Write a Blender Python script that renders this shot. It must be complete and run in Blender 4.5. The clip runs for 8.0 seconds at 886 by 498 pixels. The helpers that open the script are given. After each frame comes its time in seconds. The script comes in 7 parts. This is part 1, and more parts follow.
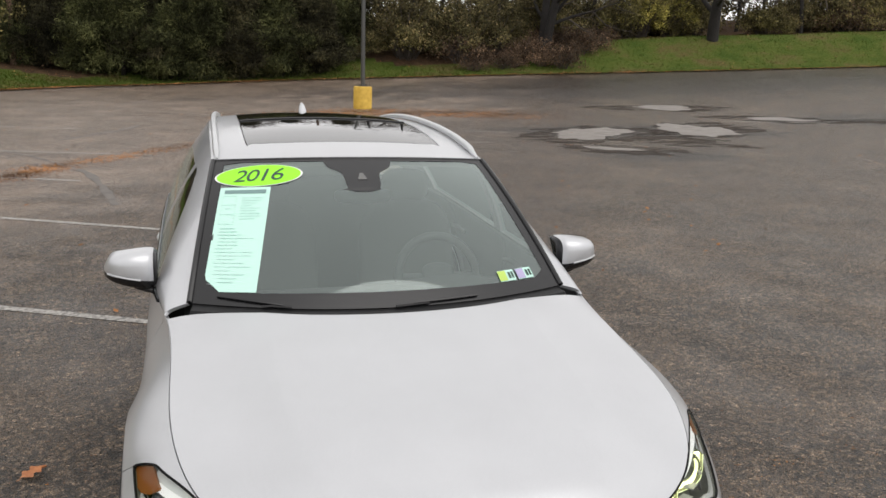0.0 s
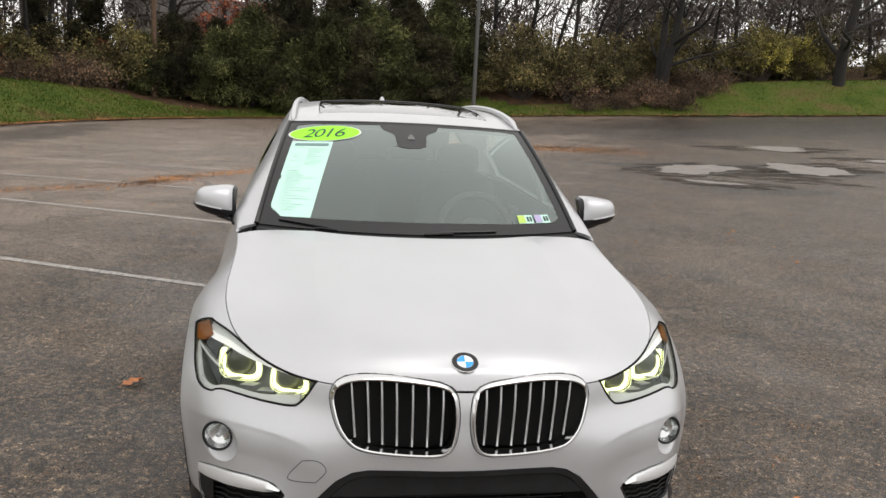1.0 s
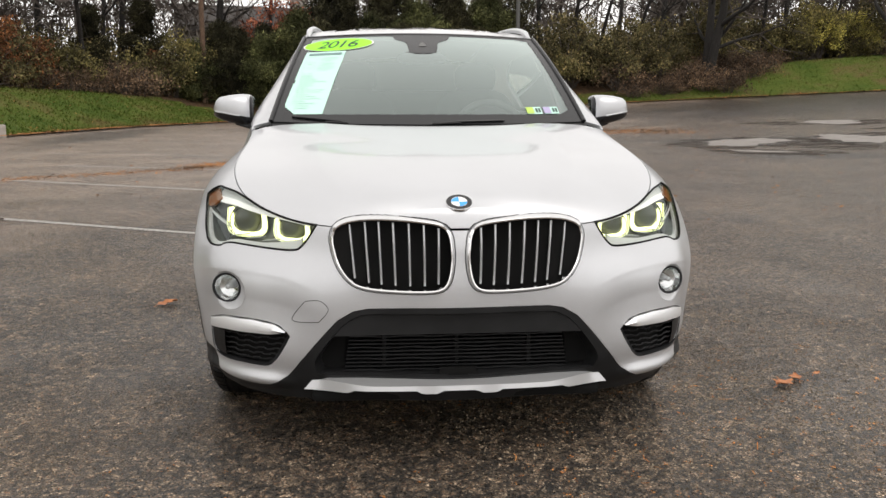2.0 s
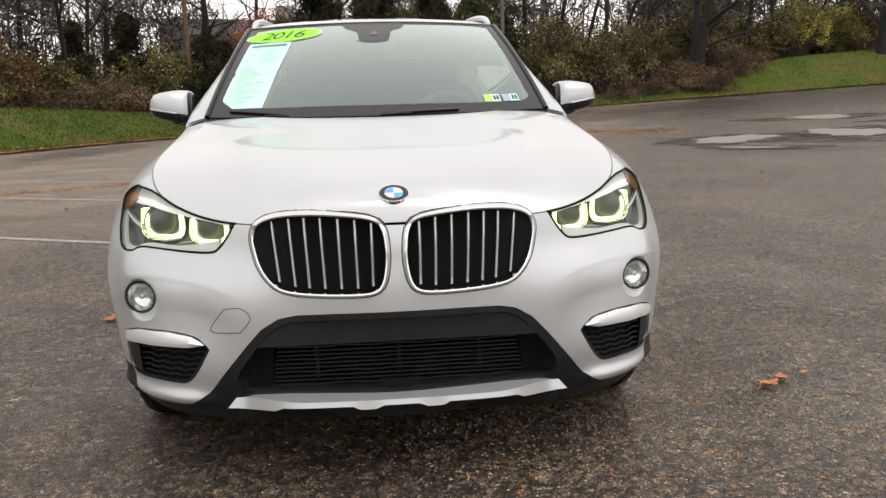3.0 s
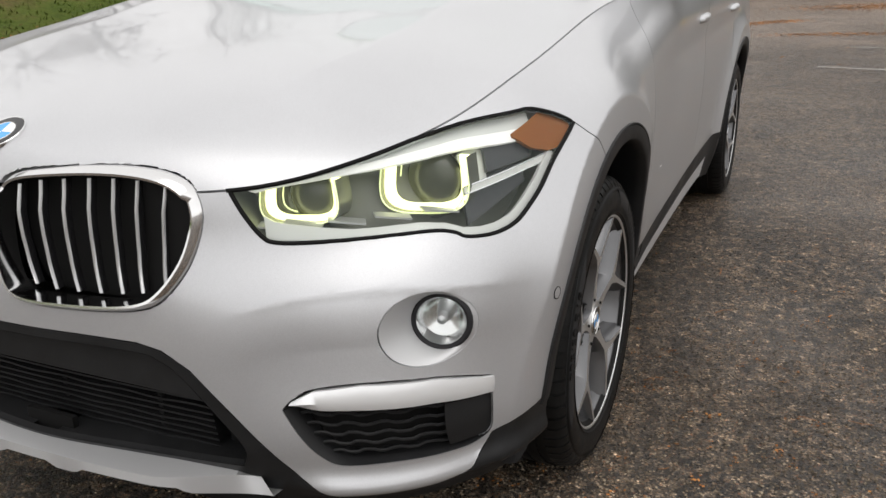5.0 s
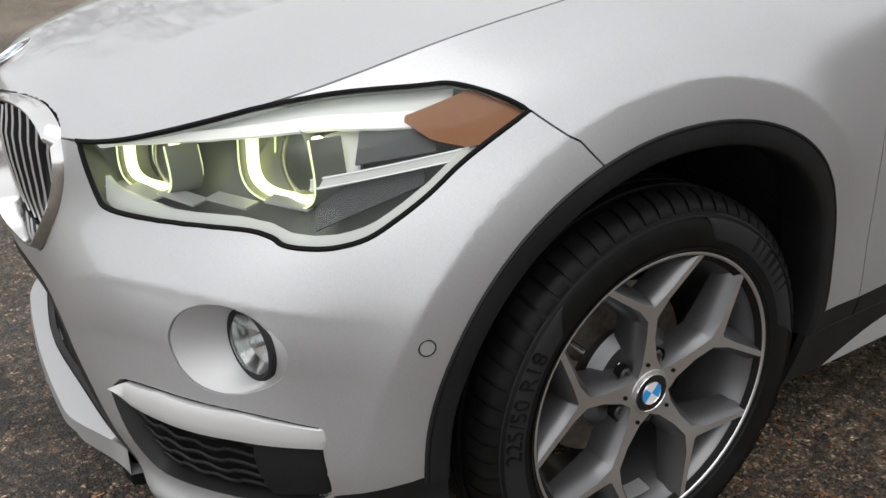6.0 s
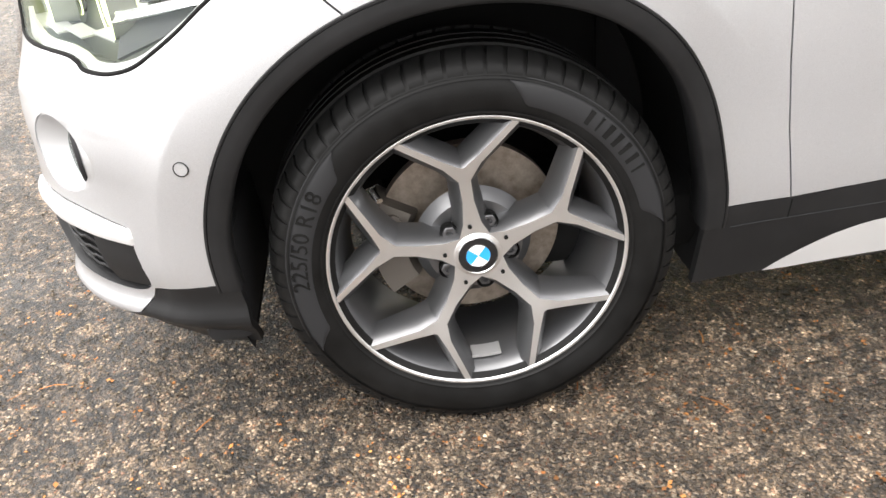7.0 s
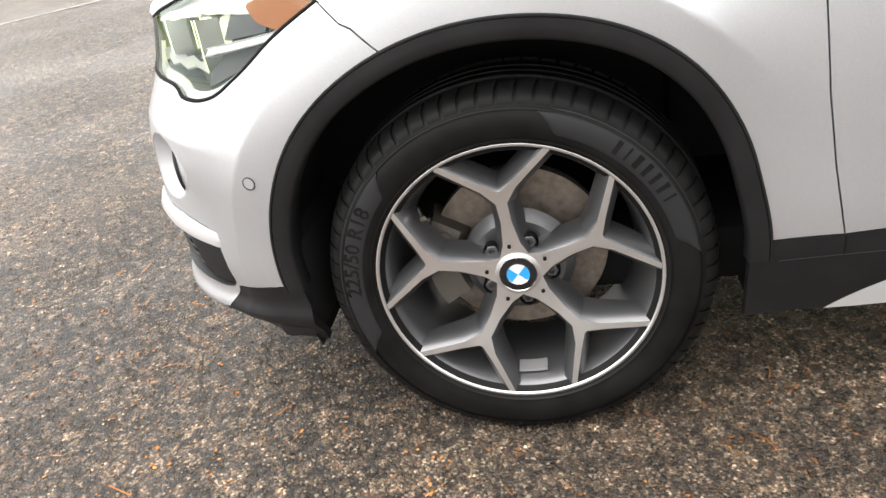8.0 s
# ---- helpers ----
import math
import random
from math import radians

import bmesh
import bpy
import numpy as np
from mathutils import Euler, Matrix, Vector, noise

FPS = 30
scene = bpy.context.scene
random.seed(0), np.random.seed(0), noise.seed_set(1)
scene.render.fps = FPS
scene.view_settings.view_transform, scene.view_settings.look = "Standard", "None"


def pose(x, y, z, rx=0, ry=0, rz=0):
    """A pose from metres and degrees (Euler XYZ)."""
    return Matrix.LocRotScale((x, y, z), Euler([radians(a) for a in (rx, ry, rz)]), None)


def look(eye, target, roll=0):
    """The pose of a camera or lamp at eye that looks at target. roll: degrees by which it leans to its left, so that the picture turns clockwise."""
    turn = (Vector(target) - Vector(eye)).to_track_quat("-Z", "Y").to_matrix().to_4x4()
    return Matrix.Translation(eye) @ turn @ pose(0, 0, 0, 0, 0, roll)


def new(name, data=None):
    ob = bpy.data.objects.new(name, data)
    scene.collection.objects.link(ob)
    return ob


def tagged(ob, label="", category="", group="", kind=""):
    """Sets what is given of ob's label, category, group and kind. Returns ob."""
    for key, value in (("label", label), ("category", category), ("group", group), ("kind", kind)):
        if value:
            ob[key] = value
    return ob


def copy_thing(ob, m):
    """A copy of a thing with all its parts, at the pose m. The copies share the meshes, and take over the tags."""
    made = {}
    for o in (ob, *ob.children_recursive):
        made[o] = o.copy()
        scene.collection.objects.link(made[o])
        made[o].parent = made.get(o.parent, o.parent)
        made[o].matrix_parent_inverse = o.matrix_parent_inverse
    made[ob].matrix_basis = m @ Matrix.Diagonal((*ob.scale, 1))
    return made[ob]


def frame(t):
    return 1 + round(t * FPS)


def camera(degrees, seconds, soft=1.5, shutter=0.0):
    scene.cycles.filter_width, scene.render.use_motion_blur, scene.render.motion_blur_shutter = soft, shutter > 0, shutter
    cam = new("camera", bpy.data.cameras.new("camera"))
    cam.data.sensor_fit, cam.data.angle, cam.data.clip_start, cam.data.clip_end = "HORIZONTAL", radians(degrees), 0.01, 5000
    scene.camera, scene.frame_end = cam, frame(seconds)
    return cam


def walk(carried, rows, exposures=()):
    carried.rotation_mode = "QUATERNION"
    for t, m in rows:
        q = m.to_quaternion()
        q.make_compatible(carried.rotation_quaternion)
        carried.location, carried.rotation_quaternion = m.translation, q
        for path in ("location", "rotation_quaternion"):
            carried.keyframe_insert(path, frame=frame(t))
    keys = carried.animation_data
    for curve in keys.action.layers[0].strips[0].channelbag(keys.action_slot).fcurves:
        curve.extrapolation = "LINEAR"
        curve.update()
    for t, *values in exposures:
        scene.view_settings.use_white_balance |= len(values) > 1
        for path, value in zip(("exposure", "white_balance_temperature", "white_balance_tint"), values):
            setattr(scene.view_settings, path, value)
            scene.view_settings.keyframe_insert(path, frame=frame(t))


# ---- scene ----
cam = camera(56.2, 8.0)
PATH = [
    (0, (-0.678, -2.49, 1.933), (-0.116, -0.621, 1.495), 1.8),
    (0.5, (-0.597, -2.965, 1.816), (-0.164, -1.038, 1.498), 1.3),
    (1, (-0.458, -3.177, 1.63), (-0.157, -1.231, 1.281), 2.8),
    (1.5, (-0.321, -3.337, 1.368), (-0.116, -1.386, 0.977), 2.0),
    (1.7, (-0.295, -3.359, 1.262), (-0.116, -1.403, 0.885), 0.8),
    (2.8, (-0.176, -3.198, 1.077), (0.008, -1.231, 0.763), -1.0),
    (3, (-0.084, -3.1, 1.071), (0.101, -1.136, 0.742), -1.6),
    (3.5, (0.241, -2.861, 1.058), (0.335, -0.899, 0.686), -1.3),
    (4, (0.596, -2.535, 1.068), (0.54, -0.584, 0.631), -0.2),
    (4.5, (0.990, -2.192, 1.066), (0.688, -0.290, 0.528), -0.6),
    (4.7, (1.108, -2.034, 1.088), (0.655, -0.176, 0.504), -0.9),
    (5.8, (1.66, -0.999, 1.079), (0.107, 0.041, 0.367), -1.2),
    (6, (1.705, -0.858, 1.061), (0.098, 0.061, 0.304), -1.8),
    (6.2, (1.777, -0.667, 1.056), (0.121, 0.117, 0.255), -3.0),
    (6.5, (1.891, -0.437, 1.027), (0.182, 0.126, 0.153), -4.3),
    (7, (2.038, -0.133, 1.008), (0.299, -0.019, 0.026), -5.8),
    (7.2, (2.057, -0.083, 1.012), (0.324, -0.023, 0.017), -5.3),
    (7.5, (2.091, 0.056, 1.001), (0.338, -0.119, 0.055), -7.4),
    (8, (2.121, 0.134, 1.028), (0.37, -0.226, 0.132), -9.8),
]
EXPOSURE = [(0, 0.75, 6600, 11), (0.5, 0.8, 6600, 11), (1.0, 0.85, 6700, 11), (1.5, 0.95, 6750, 11), (1.7, 0.95, 6750, 11), (3, 0.97, 6800, 11), (3.5, 0.93, 6800, 11), (4.5, 0.9, 6750, 11), (5.8, 0.7, 6500, 10), (6, 0.7, 6500, 10), (6.5, 1.32, 6550, 10), (7, 2.35, 6650, 11), (7.5, 2.5, 6650, 11), (8, 1.93, 6650, 11)]
walk(cam, [(t, look(e, g, r)) for t, e, g, r in PATH], EXPOSURE)

# ---- light ----
world = bpy.data.worlds.new("overcast")
scene.world = world
world.use_nodes = True
wn, wl = world.node_tree.nodes, world.node_tree.links
sky = wn.new("ShaderNodeTexSky")
sky.sky_type, sky.sun_disc = "NISHITA", False
sky.sun_elevation, sky.sun_rotation = radians(64), radians(147)
sky.air_density, sky.dust_density, sky.ozone_density = 1.0, 1.0, 1.0
pale = wn.new("ShaderNodeHueSaturation")
pale.inputs["Saturation"].default_value = 0.10
cloud = wn.new("ShaderNodeMix")
cloud.data_type = "RGBA"
cloud.inputs[0].default_value = 0.6
cloud.inputs[7].default_value = (8.0, 7.95, 7.9, 1)
wl.new(sky.outputs[0], pale.inputs["Color"])
wl.new(pale.outputs[0], cloud.inputs[6])
wl.new(cloud.outputs[2], wn["Background"].inputs["Color"])
wn["Background"].inputs["Strength"].default_value = 0.10
sun = new("sun", bpy.data.lights.new("sun", "SUN"))
sun.data.energy, sun.data.angle, sun.data.color = 0.65, radians(60), (1.0, 0.98, 0.95)
sun.matrix_world = look((0, 0, 0), (-0.24, 0.37, -0.90))


# ---- materials ----
def material(name, color, rough=0.5, metal=0.0, coat=0.0, coat_rough=0.05, spec=0.5):
    m = bpy.data.materials.new(name)
    m.use_nodes = True
    b = m.node_tree.nodes["Principled BSDF"]
    b.inputs["Base Color"].default_value = (*color, 1)
    b.inputs["Roughness"].default_value, b.inputs["Metallic"].default_value = rough, metal
    b.inputs["Coat Weight"].default_value, b.inputs["Coat Roughness"].default_value = coat, coat_rough
    b.inputs["Specular IOR Level"].default_value = spec
    return m


def nod(m, kind, **sets):
    n = m.node_tree.nodes.new(kind)
    for k, v in sets.items():
        n.inputs[k.replace("_", " ")].default_value = v
    return n


def wire(m, a, b):
    m.node_tree.links.new(a, b)


def coords(m, scale=1.0):
    """Object coordinates in metres times scale."""
    tc, mp = nod(m, "ShaderNodeTexCoord"), nod(m, "ShaderNodeMapping")
    s = (scale,) * 3 if isinstance(scale, (int, float)) else scale
    mp.inputs["Scale"].default_value = s
    wire(m, tc.outputs["Object"], mp.inputs["Vector"])
    return mp.outputs["Vector"]


def noise_of(m, scale, detail=4.0, rough=0.55, at=None):
    n = nod(m, "ShaderNodeTexNoise", Scale=scale, Detail=detail, Roughness=rough)
    wire(m, at or coords(m), n.inputs["Vector"])
    return n.outputs["Fac"]


def ramp(m, fac, stops):
    r = m.node_tree.nodes.new("ShaderNodeValToRGB")
    e = r.color_ramp.elements
    while len(e) < len(stops):
        e.new(0.5)
    for el, (p, c) in zip(e, stops):
        el.position, el.color = p, (*c, 1)
    wire(m, fac, r.inputs["Fac"])
    return r.outputs["Color"]


def mixed(m, fac, a, b, how="MIX"):
    n = m.node_tree.nodes.new("ShaderNodeMix")
    n.data_type, n.blend_type = "RGBA", how
    for sock, v in ((n.inputs[0], fac), (n.inputs[6], a), (n.inputs[7], b)):
        if isinstance(v, (int, float)):
            sock.default_value = v
        elif isinstance(v, tuple):
            sock.default_value = (*v, 1)
        else:
            wire(m, v, sock)
    return n.outputs[2]


def mathed(m, op, a, b=0.0):
    n = m.node_tree.nodes.new("ShaderNodeMath")
    n.operation = op
    for sock, v in zip(n.inputs, (a, b)):
        if isinstance(v, (int, float)):
            sock.default_value = v
        else:
            wire(m, v, sock)
    return n.outputs[0]


def surface(m, color=None, rough=None, height=None, strength=0.3, distance=0.01):
    b = m.node_tree.nodes["Principled BSDF"]
    if color is not None:
        wire(m, color, b.inputs["Base Color"])
    if rough is not None:
        wire(m, rough, b.inputs["Roughness"])
    if height is not None:
        n = nod(m, "ShaderNodeBump", Strength=strength, Distance=distance)
        wire(m, height, n.inputs["Height"])
        wire(m, n.outputs["Normal"], b.inputs["Normal"])
    return m


def grey(v):
    return (v, v, v)




def silver_paint():
    m = material("silver_paint", (0.57, 0.58, 0.60), 0.38, 0.58, 0.6, 0.05)
    at = coords(m)
    fl = noise_of(m, 900, 2, 0.6, at)
    dirt = noise_of(m, 2.3, 5, 0.6, at)
    col = mixed(m, 1.0, ramp(m, fl, [(0.3, (0.51, 0.518, 0.535)), (0.7, (0.63, 0.639, 0.66))]), ramp(m, dirt, [(0.35, grey(0.93)), (0.7, grey(1.0))]), "MULTIPLY")
    return surface(m, col, ramp(m, dirt, [(0.3, grey(0.34)), (0.8, grey(0.43))]))


def black_plastic():
    m = material("black_plastic", (0.012, 0.012, 0.013), 0.55, spec=0.25)
    at = coords(m)
    return surface(m, ramp(m, noise_of(m, 9, 5, 0.65, at), [(0.3, (0.010, 0.0102, 0.0108)), (0.75, (0.019, 0.0193, 0.0203))]), ramp(m, noise_of(m, 4, 3, 0.6, at), [(0.3, grey(0.40)), (0.75, grey(0.56))]), noise_of(m, 700, 2, 0.5, at), 0.15, 0.001)


def rubber():
    m = material("tyre_rubber", (0.01, 0.01, 0.01), 0.6, spec=0.16)
    at = coords(m)
    return surface(m, ramp(m, noise_of(m, 14, 5, 0.65, at), [(0.3, grey(0.004)), (0.8, grey(0.012))]), ramp(m, noise_of(m, 7, 3, 0.6, at), [(0.35, grey(0.36)), (0.7, grey(0.60))]), noise_of(m, 350, 3, 0.6, at), 0.2, 0.001)


def clear_glass(name, tint, reflect):
    """Thin glass: sees through, and mirrors more at a slant."""
    m = bpy.data.materials.new(name)
    m.use_nodes = True
    nt = m.node_tree
    nt.nodes.remove(nt.nodes["Principled BSDF"])
    see, shine, mix = nod(m, "ShaderNodeBsdfTransparent"), nod(m, "ShaderNodeBsdfGlossy", Roughness=0.02), nod(m, "ShaderNodeMixShader")
    see.inputs["Color"].default_value = (*tint, 1)
    shine.inputs["Color"].default_value = (0.84, 0.95, 0.92, 1)
    fr = nod(m, "ShaderNodeFresnel", IOR=1.5)
    wire(m, mathed(m, "MULTIPLY", fr.outputs[0], reflect), mix.inputs[0])
    wire(m, see.outputs[0], mix.inputs[1])
    wire(m, shine.outputs[0], mix.inputs[2])
    wire(m, mix.outputs[0], nt.nodes["Material Output"].inputs["Surface"])
    return m


def glow(name, color, strength):
    m = material(name, grey(0.8), 0.4)
    b = m.node_tree.nodes["Principled BSDF"]
    b.inputs["Emission Color"].default_value, b.inputs["Emission Strength"].default_value = (*color, 1), strength
    return m


PAINT, PLASTIC, RUBBER = silver_paint(), black_plastic(), rubber()
CHROME = material("chrome", grey(0.78), 0.12, 1.0)
SATIN = material("satin_silver", (0.64, 0.65, 0.66), 0.32, 0.7)
SKID = material("skid_silver", (0.52, 0.525, 0.535), 0.34, 0.65)
BLADE = material("blade_silver", (0.80, 0.81, 0.82), 0.32, 0.45)
BEZEL = material("bezel_grey", (0.022, 0.022, 0.024), 0.6, spec=0.2)
BOWL = material("bowl_silver", (0.50, 0.505, 0.515), 0.5, 0.4)
MACHINED = material("machined_alloy", (0.79, 0.795, 0.80), 0.30, 0.95)
surface(MACHINED, None, ramp(MACHINED, noise_of(MACHINED, 9, 2, 0.5), [(0.3, grey(0.30)), (0.7, grey(0.38))]))
ALLOY = material("grey_alloy", (0.165, 0.167, 0.173), 0.33, 0.8, 0.2)
SCREEN = clear_glass("windscreen_glass", (0.78, 0.86, 0.835), 3.6)
DARKGLASS = clear_glass("tinted_glass", (0.34, 0.37, 0.36), 1.4)
LENS = clear_glass("lamp_glass", (0.95, 0.96, 0.96), 0.7)
ROOFGLASS = material("roof_glass", (0.008, 0.009, 0.010), 0.03, 0.0, 0.6, 0.02)
GLOSSBLACK = material("gloss_black", (0.012, 0.012, 0.013), 0.16)
ARCH_FELT = material("arch_liner", (0.019, 0.019, 0.020), 0.75, spec=0.2)
SEAM = material("seam_black", (0.007, 0.007, 0.007), 0.8, spec=0.15)
RING = glow("running_light", (0.95, 1.0, 0.42), 1.2)
GUIDE = glow("guide_edge", (0.85, 1.0, 0.35), 0.5)
BROW = glow("light_guide", (1.0, 1.0, 0.92), 0.16)
AMBER = material("amber_lens", (0.27, 0.088, 0.012), 0.30, 0.0, 0.0, spec=0.35)
BLUE, WHITE = material("roundel_blue", (0.02, 0.33, 0.80), 0.2, 0, 0.8), material("roundel_white", grey(0.80), 0.2, 0, 0.8)
LIME = material("lime_sticker", (0.30, 0.95, 0.02), 0.5)
PAPER = material("mint_paper", (0.50, 0.76, 0.67), 0.6)
INK = material("sticker_ink", (0.03, 0.06, 0.05), 0.6)
FAINT = material("faint_print", (0.50, 0.72, 0.66), 0.6)
TRIM = material("dash_plastic", (0.085, 0.087, 0.086), 0.85, spec=0.2)
DUSTY_GLINT = material("dusty_rubber_glint", (0.019, 0.0195, 0.021), 0.5, spec=0.28)
SEATM = material("seat_fabric", (0.15, 0.15, 0.147), 0.85)
LINER = material("headliner_cloth", (0.50, 0.49, 0.46), 0.9)
IRON = material("brake_iron", (0.24, 0.20, 0.165), 0.5, 0.7)
surface(IRON, ramp(IRON, noise_of(IRON, 60, 4, 0.6), [(0.3, (0.17, 0.135, 0.105)), (0.7, (0.30, 0.26, 0.22))]))
CALIPER = material("caliper_iron", (0.14, 0.125, 0.11), 0.6, 0.5)


# ---- shape helpers ----
def spl(xs, ys):
    """A natural cubic curve through (xs, ys), straight beyond its ends."""
    xs, ys = np.array(xs, float), np.array(ys, float)
    n, h = len(xs), np.diff(xs)
    a, r = np.eye(n), np.zeros(n)
    for i in range(1, n - 1):
        a[i, i - 1 : i + 2] = h[i - 1], 2 * (h[i - 1] + h[i]), h[i]
        r[i] = 6 * ((ys[i + 1] - ys[i]) / h[i] - (ys[i] - ys[i - 1]) / h[i - 1])
    c = np.linalg.solve(a, r)

    def at(x):
        x = np.asarray(x, float)
        i = np.clip(np.searchsorted(xs, x) - 1, 0, n - 2)
        u = np.clip(x, xs[0], xs[-1]) - xs[i]
        b = (ys[i + 1] - ys[i]) / h[i] - h[i] * (2 * c[i] + c[i + 1]) / 6
        y = ys[i] + u * (b + u * (c[i] / 2 + u * (c[i + 1] - c[i]) / (6 * h[i])))
        s0 = (ys[1] - ys[0]) / h[0] - h[0] * (2 * c[0] + c[1]) / 6
        s1 = (ys[-1] - ys[-2]) / h[-1] + h[-1] * (c[-2] + 2 * c[-1]) / 6
        return y + np.where(x < xs[0], (x - xs[0]) * s0, 0) + np.where(x > xs[-1], (x - xs[-1]) * s1, 0)

    return at


def lerp(a, b, t):
    return a + (b - a) * t


def smooth(a, b, x):
    t = np.clip((np.asarray(x, float) - a) / (b - a), 0, 1)
    return t * t * (3 - 2 * t)


def sheet(p, closed_u=False):
    """A bmesh of quads over an array of places (rows, columns, 3)."""
    bm = bmesh.new()
    n, k = p.shape[:2]
    vs = [[bm.verts.new(p[i, j]) for j in range(k)] for i in range(n)]
    for i in range(n if closed_u else n - 1):
        for j in range(k - 1):
            q = [vs[i][j], vs[i][j + 1], vs[(i + 1) % n][j + 1], vs[(i + 1) % n][j]]
            if len({tuple(v.co) for v in q}) > 2:
                bm.faces.new(q)
    return bm


def link(name, bm, mat, parent=None, label="", smooth_angle=40):
    me = bpy.data.meshes.new(name)
    bm.normal_update()
    bm.to_mesh(me)
    bm.free()
    for m in mat if isinstance(mat, (list, tuple)) else [mat]:
        me.materials.append(m)
    if smooth_angle:
        me.shade_smooth()
        if smooth_angle < 180:
            me.set_sharp_from_angle(angle=radians(smooth_angle))
    ob = new(name, me)
    if parent:
        ob.parent = parent
    if label:
        ob["label"] = label
    return ob


def part(name, bm, mat, parent, label="", smooth_angle=40):
    return link(name, bm, mat, parent, label, smooth_angle)


# ---- the car's outer form: nose at -y, front axle at y = 0 ----
WHEEL_Z, BASE = 0.327, 2.67
FR = (0, 0.19, 0.34, 0.46, 0.59, 0.72, 0.83, 0.92, 1)
SIDE_X = spl(FR, (0.835, 0.878, 0.890, 0.898, 0.903, 0.900, 0.888, 0.857, 0.78))
NOSE_Y = spl(FR, (-0.74, -0.785, -0.80, -0.805, -0.808, -0.806, -0.80, -0.795, -0.785))
POWER = spl(FR, (3.5, 3.7, 3.8, 3.75, 3.6, 3.2, 2.75, 2.7, 3.0))
TOP_Z = spl((-0.785, -0.734, -0.65, -0.474, -0.32, -0.16, 0, 0.25, 0.45, 0.8, 1.5, 2.6, 3.6), (0.765, 0.772, 0.80, 0.856, 0.903, 0.937, 0.965, 1.005, 1.03, 1.045, 1.06, 1.09, 1.10))
TOP_X = spl((0, 0.25, 0.45, 0.7, 1.0, 2.0, 3.0, 3.6), (0.78, 0.782, 0.80, 0.84, 0.852, 0.855, 0.835, 0.80))
DOOR_X = spl((0, 0.5, 1.2, 2.2, 2.7, 3.2), (0, -0.012, -0.022, -0.02, -0.008, -0.015))
LOW_Z = 0.19
ARC = np.linspace(0, 1, 400)


def rounding(v):
    """The plan of one level from the nose to the widest place, by even steps of its length."""
    n, xs, yn = float(POWER(v)), float(SIDE_X(v)), float(NOSE_Y(v))
    a = ARC * np.pi / 2
    x, y = xs * np.sin(a) ** (2 / n), yn * np.cos(a) ** (2 / n)
    y = y - 0.026 * np.exp(-((x / 0.22) ** 2))
    d = np.r_[0, np.cumsum(np.hypot(np.diff(x), np.diff(y)))]
    return lambda f: (np.interp(f * d[-1], d, x), np.interp(f * d[-1], d, y))


def body_point(f, v, level):
    """f 0..1: nose to axle, 1..2: axle to the rear corner, 2..3: round the back."""
    if f <= 1:
        x, y = level(f)
    elif f <= 2:
        y = (f - 1) * 3.0
        w = smooth(0.75, 1, v) * smooth(0, 0.45, y)
        x = lerp(float(SIDE_X(v)) + float(DOOR_X(y)), float(TOP_X(y)) + max(0, 1 - v) * 0.4, w) if v > 0.75 else float(SIDE_X(v)) + float(DOOR_X(y))
        if v >= 0.999:
            x = float(TOP_X(y))
    else:
        a = (f - 2) * np.pi / 2
        x0 = float(TOP_X(3.0)) if v >= 0.999 else float(SIDE_X(v)) + float(DOOR_X(3.0))
        x, y = x0 * np.cos(a) ** 0.6, 3.0 + 0.6 * np.sin(a) ** 0.6
    low = LOW_Z + 0.10 * smooth(2.9, 3.6, y)
    return x, y, lerp(low, float(TOP_Z(y)), v)


def body_sheet():
    fs = np.r_[np.linspace(0, 1, 91), 1 + np.linspace(0.014, 1, 71), 2 + np.linspace(0.08, 1, 12)]
    vs = np.linspace(0, 1, 75)
    levels = [rounding(v) for v in vs]
    return sheet(np.array([[body_point(f, v, l) for v, l in zip(vs, levels)] for f in fs]))


BONNET_Z = spl((-0.812, -0.802, -0.780, -0.735, -0.66, -0.56, -0.40, -0.1, 0.2, 0.42), (0.7615, 0.803, 0.834, 0.860, 0.886, 0.912, 0.945, 0.99, 1.039, 1.074))


def bonnet_point(u, y, x1):
    zc, zt = float(BONNET_Z(y)), float(TOP_Z(y))
    k = lerp(2.6, 7.0, float(smooth(-0.05, 0.30, y)))
    return x1 * u, y, lerp(zc, zt, u**k) + 0.011 * max(0.0, 1 - abs(u - 0.60) / 0.22) ** 1.6 * smooth(-0.72, -0.35, y) * (1 - 0.6 * smooth(0.1, 0.35, y))


def bonnet_sheet():
    """The bonnet from its nose to the curved rear edge under the windscreen."""
    level, us = rounding(1.0), np.linspace(0, 1, 61)
    rows = []
    for f in np.linspace(0.001, 1, 61):
        x1, y1 = level(f)
        rows.append([bonnet_point(u, y1, x1) for u in us])
    for k in np.linspace(0.06, 1, 18):
        row = []
        for u in us:
            y = k * (0.288 + 0.15 * u * u)
            row.append(bonnet_point(u, y, float(TOP_X(y))))
        rows.append(row)
    return sheet(np.array(rows))


def screen_point(u, w):
    """The windscreen: u 0..1 centre to pillar, w 0..1 cowl to roof."""
    low = np.array((0.713 * u, 0.337 + 0.15 * u**2, 1.058 + 0.010 * u**2))
    top = np.array((0.604 * u, 1.138 + 0.07 * u**2, 1.507 - 0.018 * u**2))
    return lerp(low, top, w) + np.array((0, -0.35, 1)) * 0.03 * 4 * w * (1 - w) * 0.7


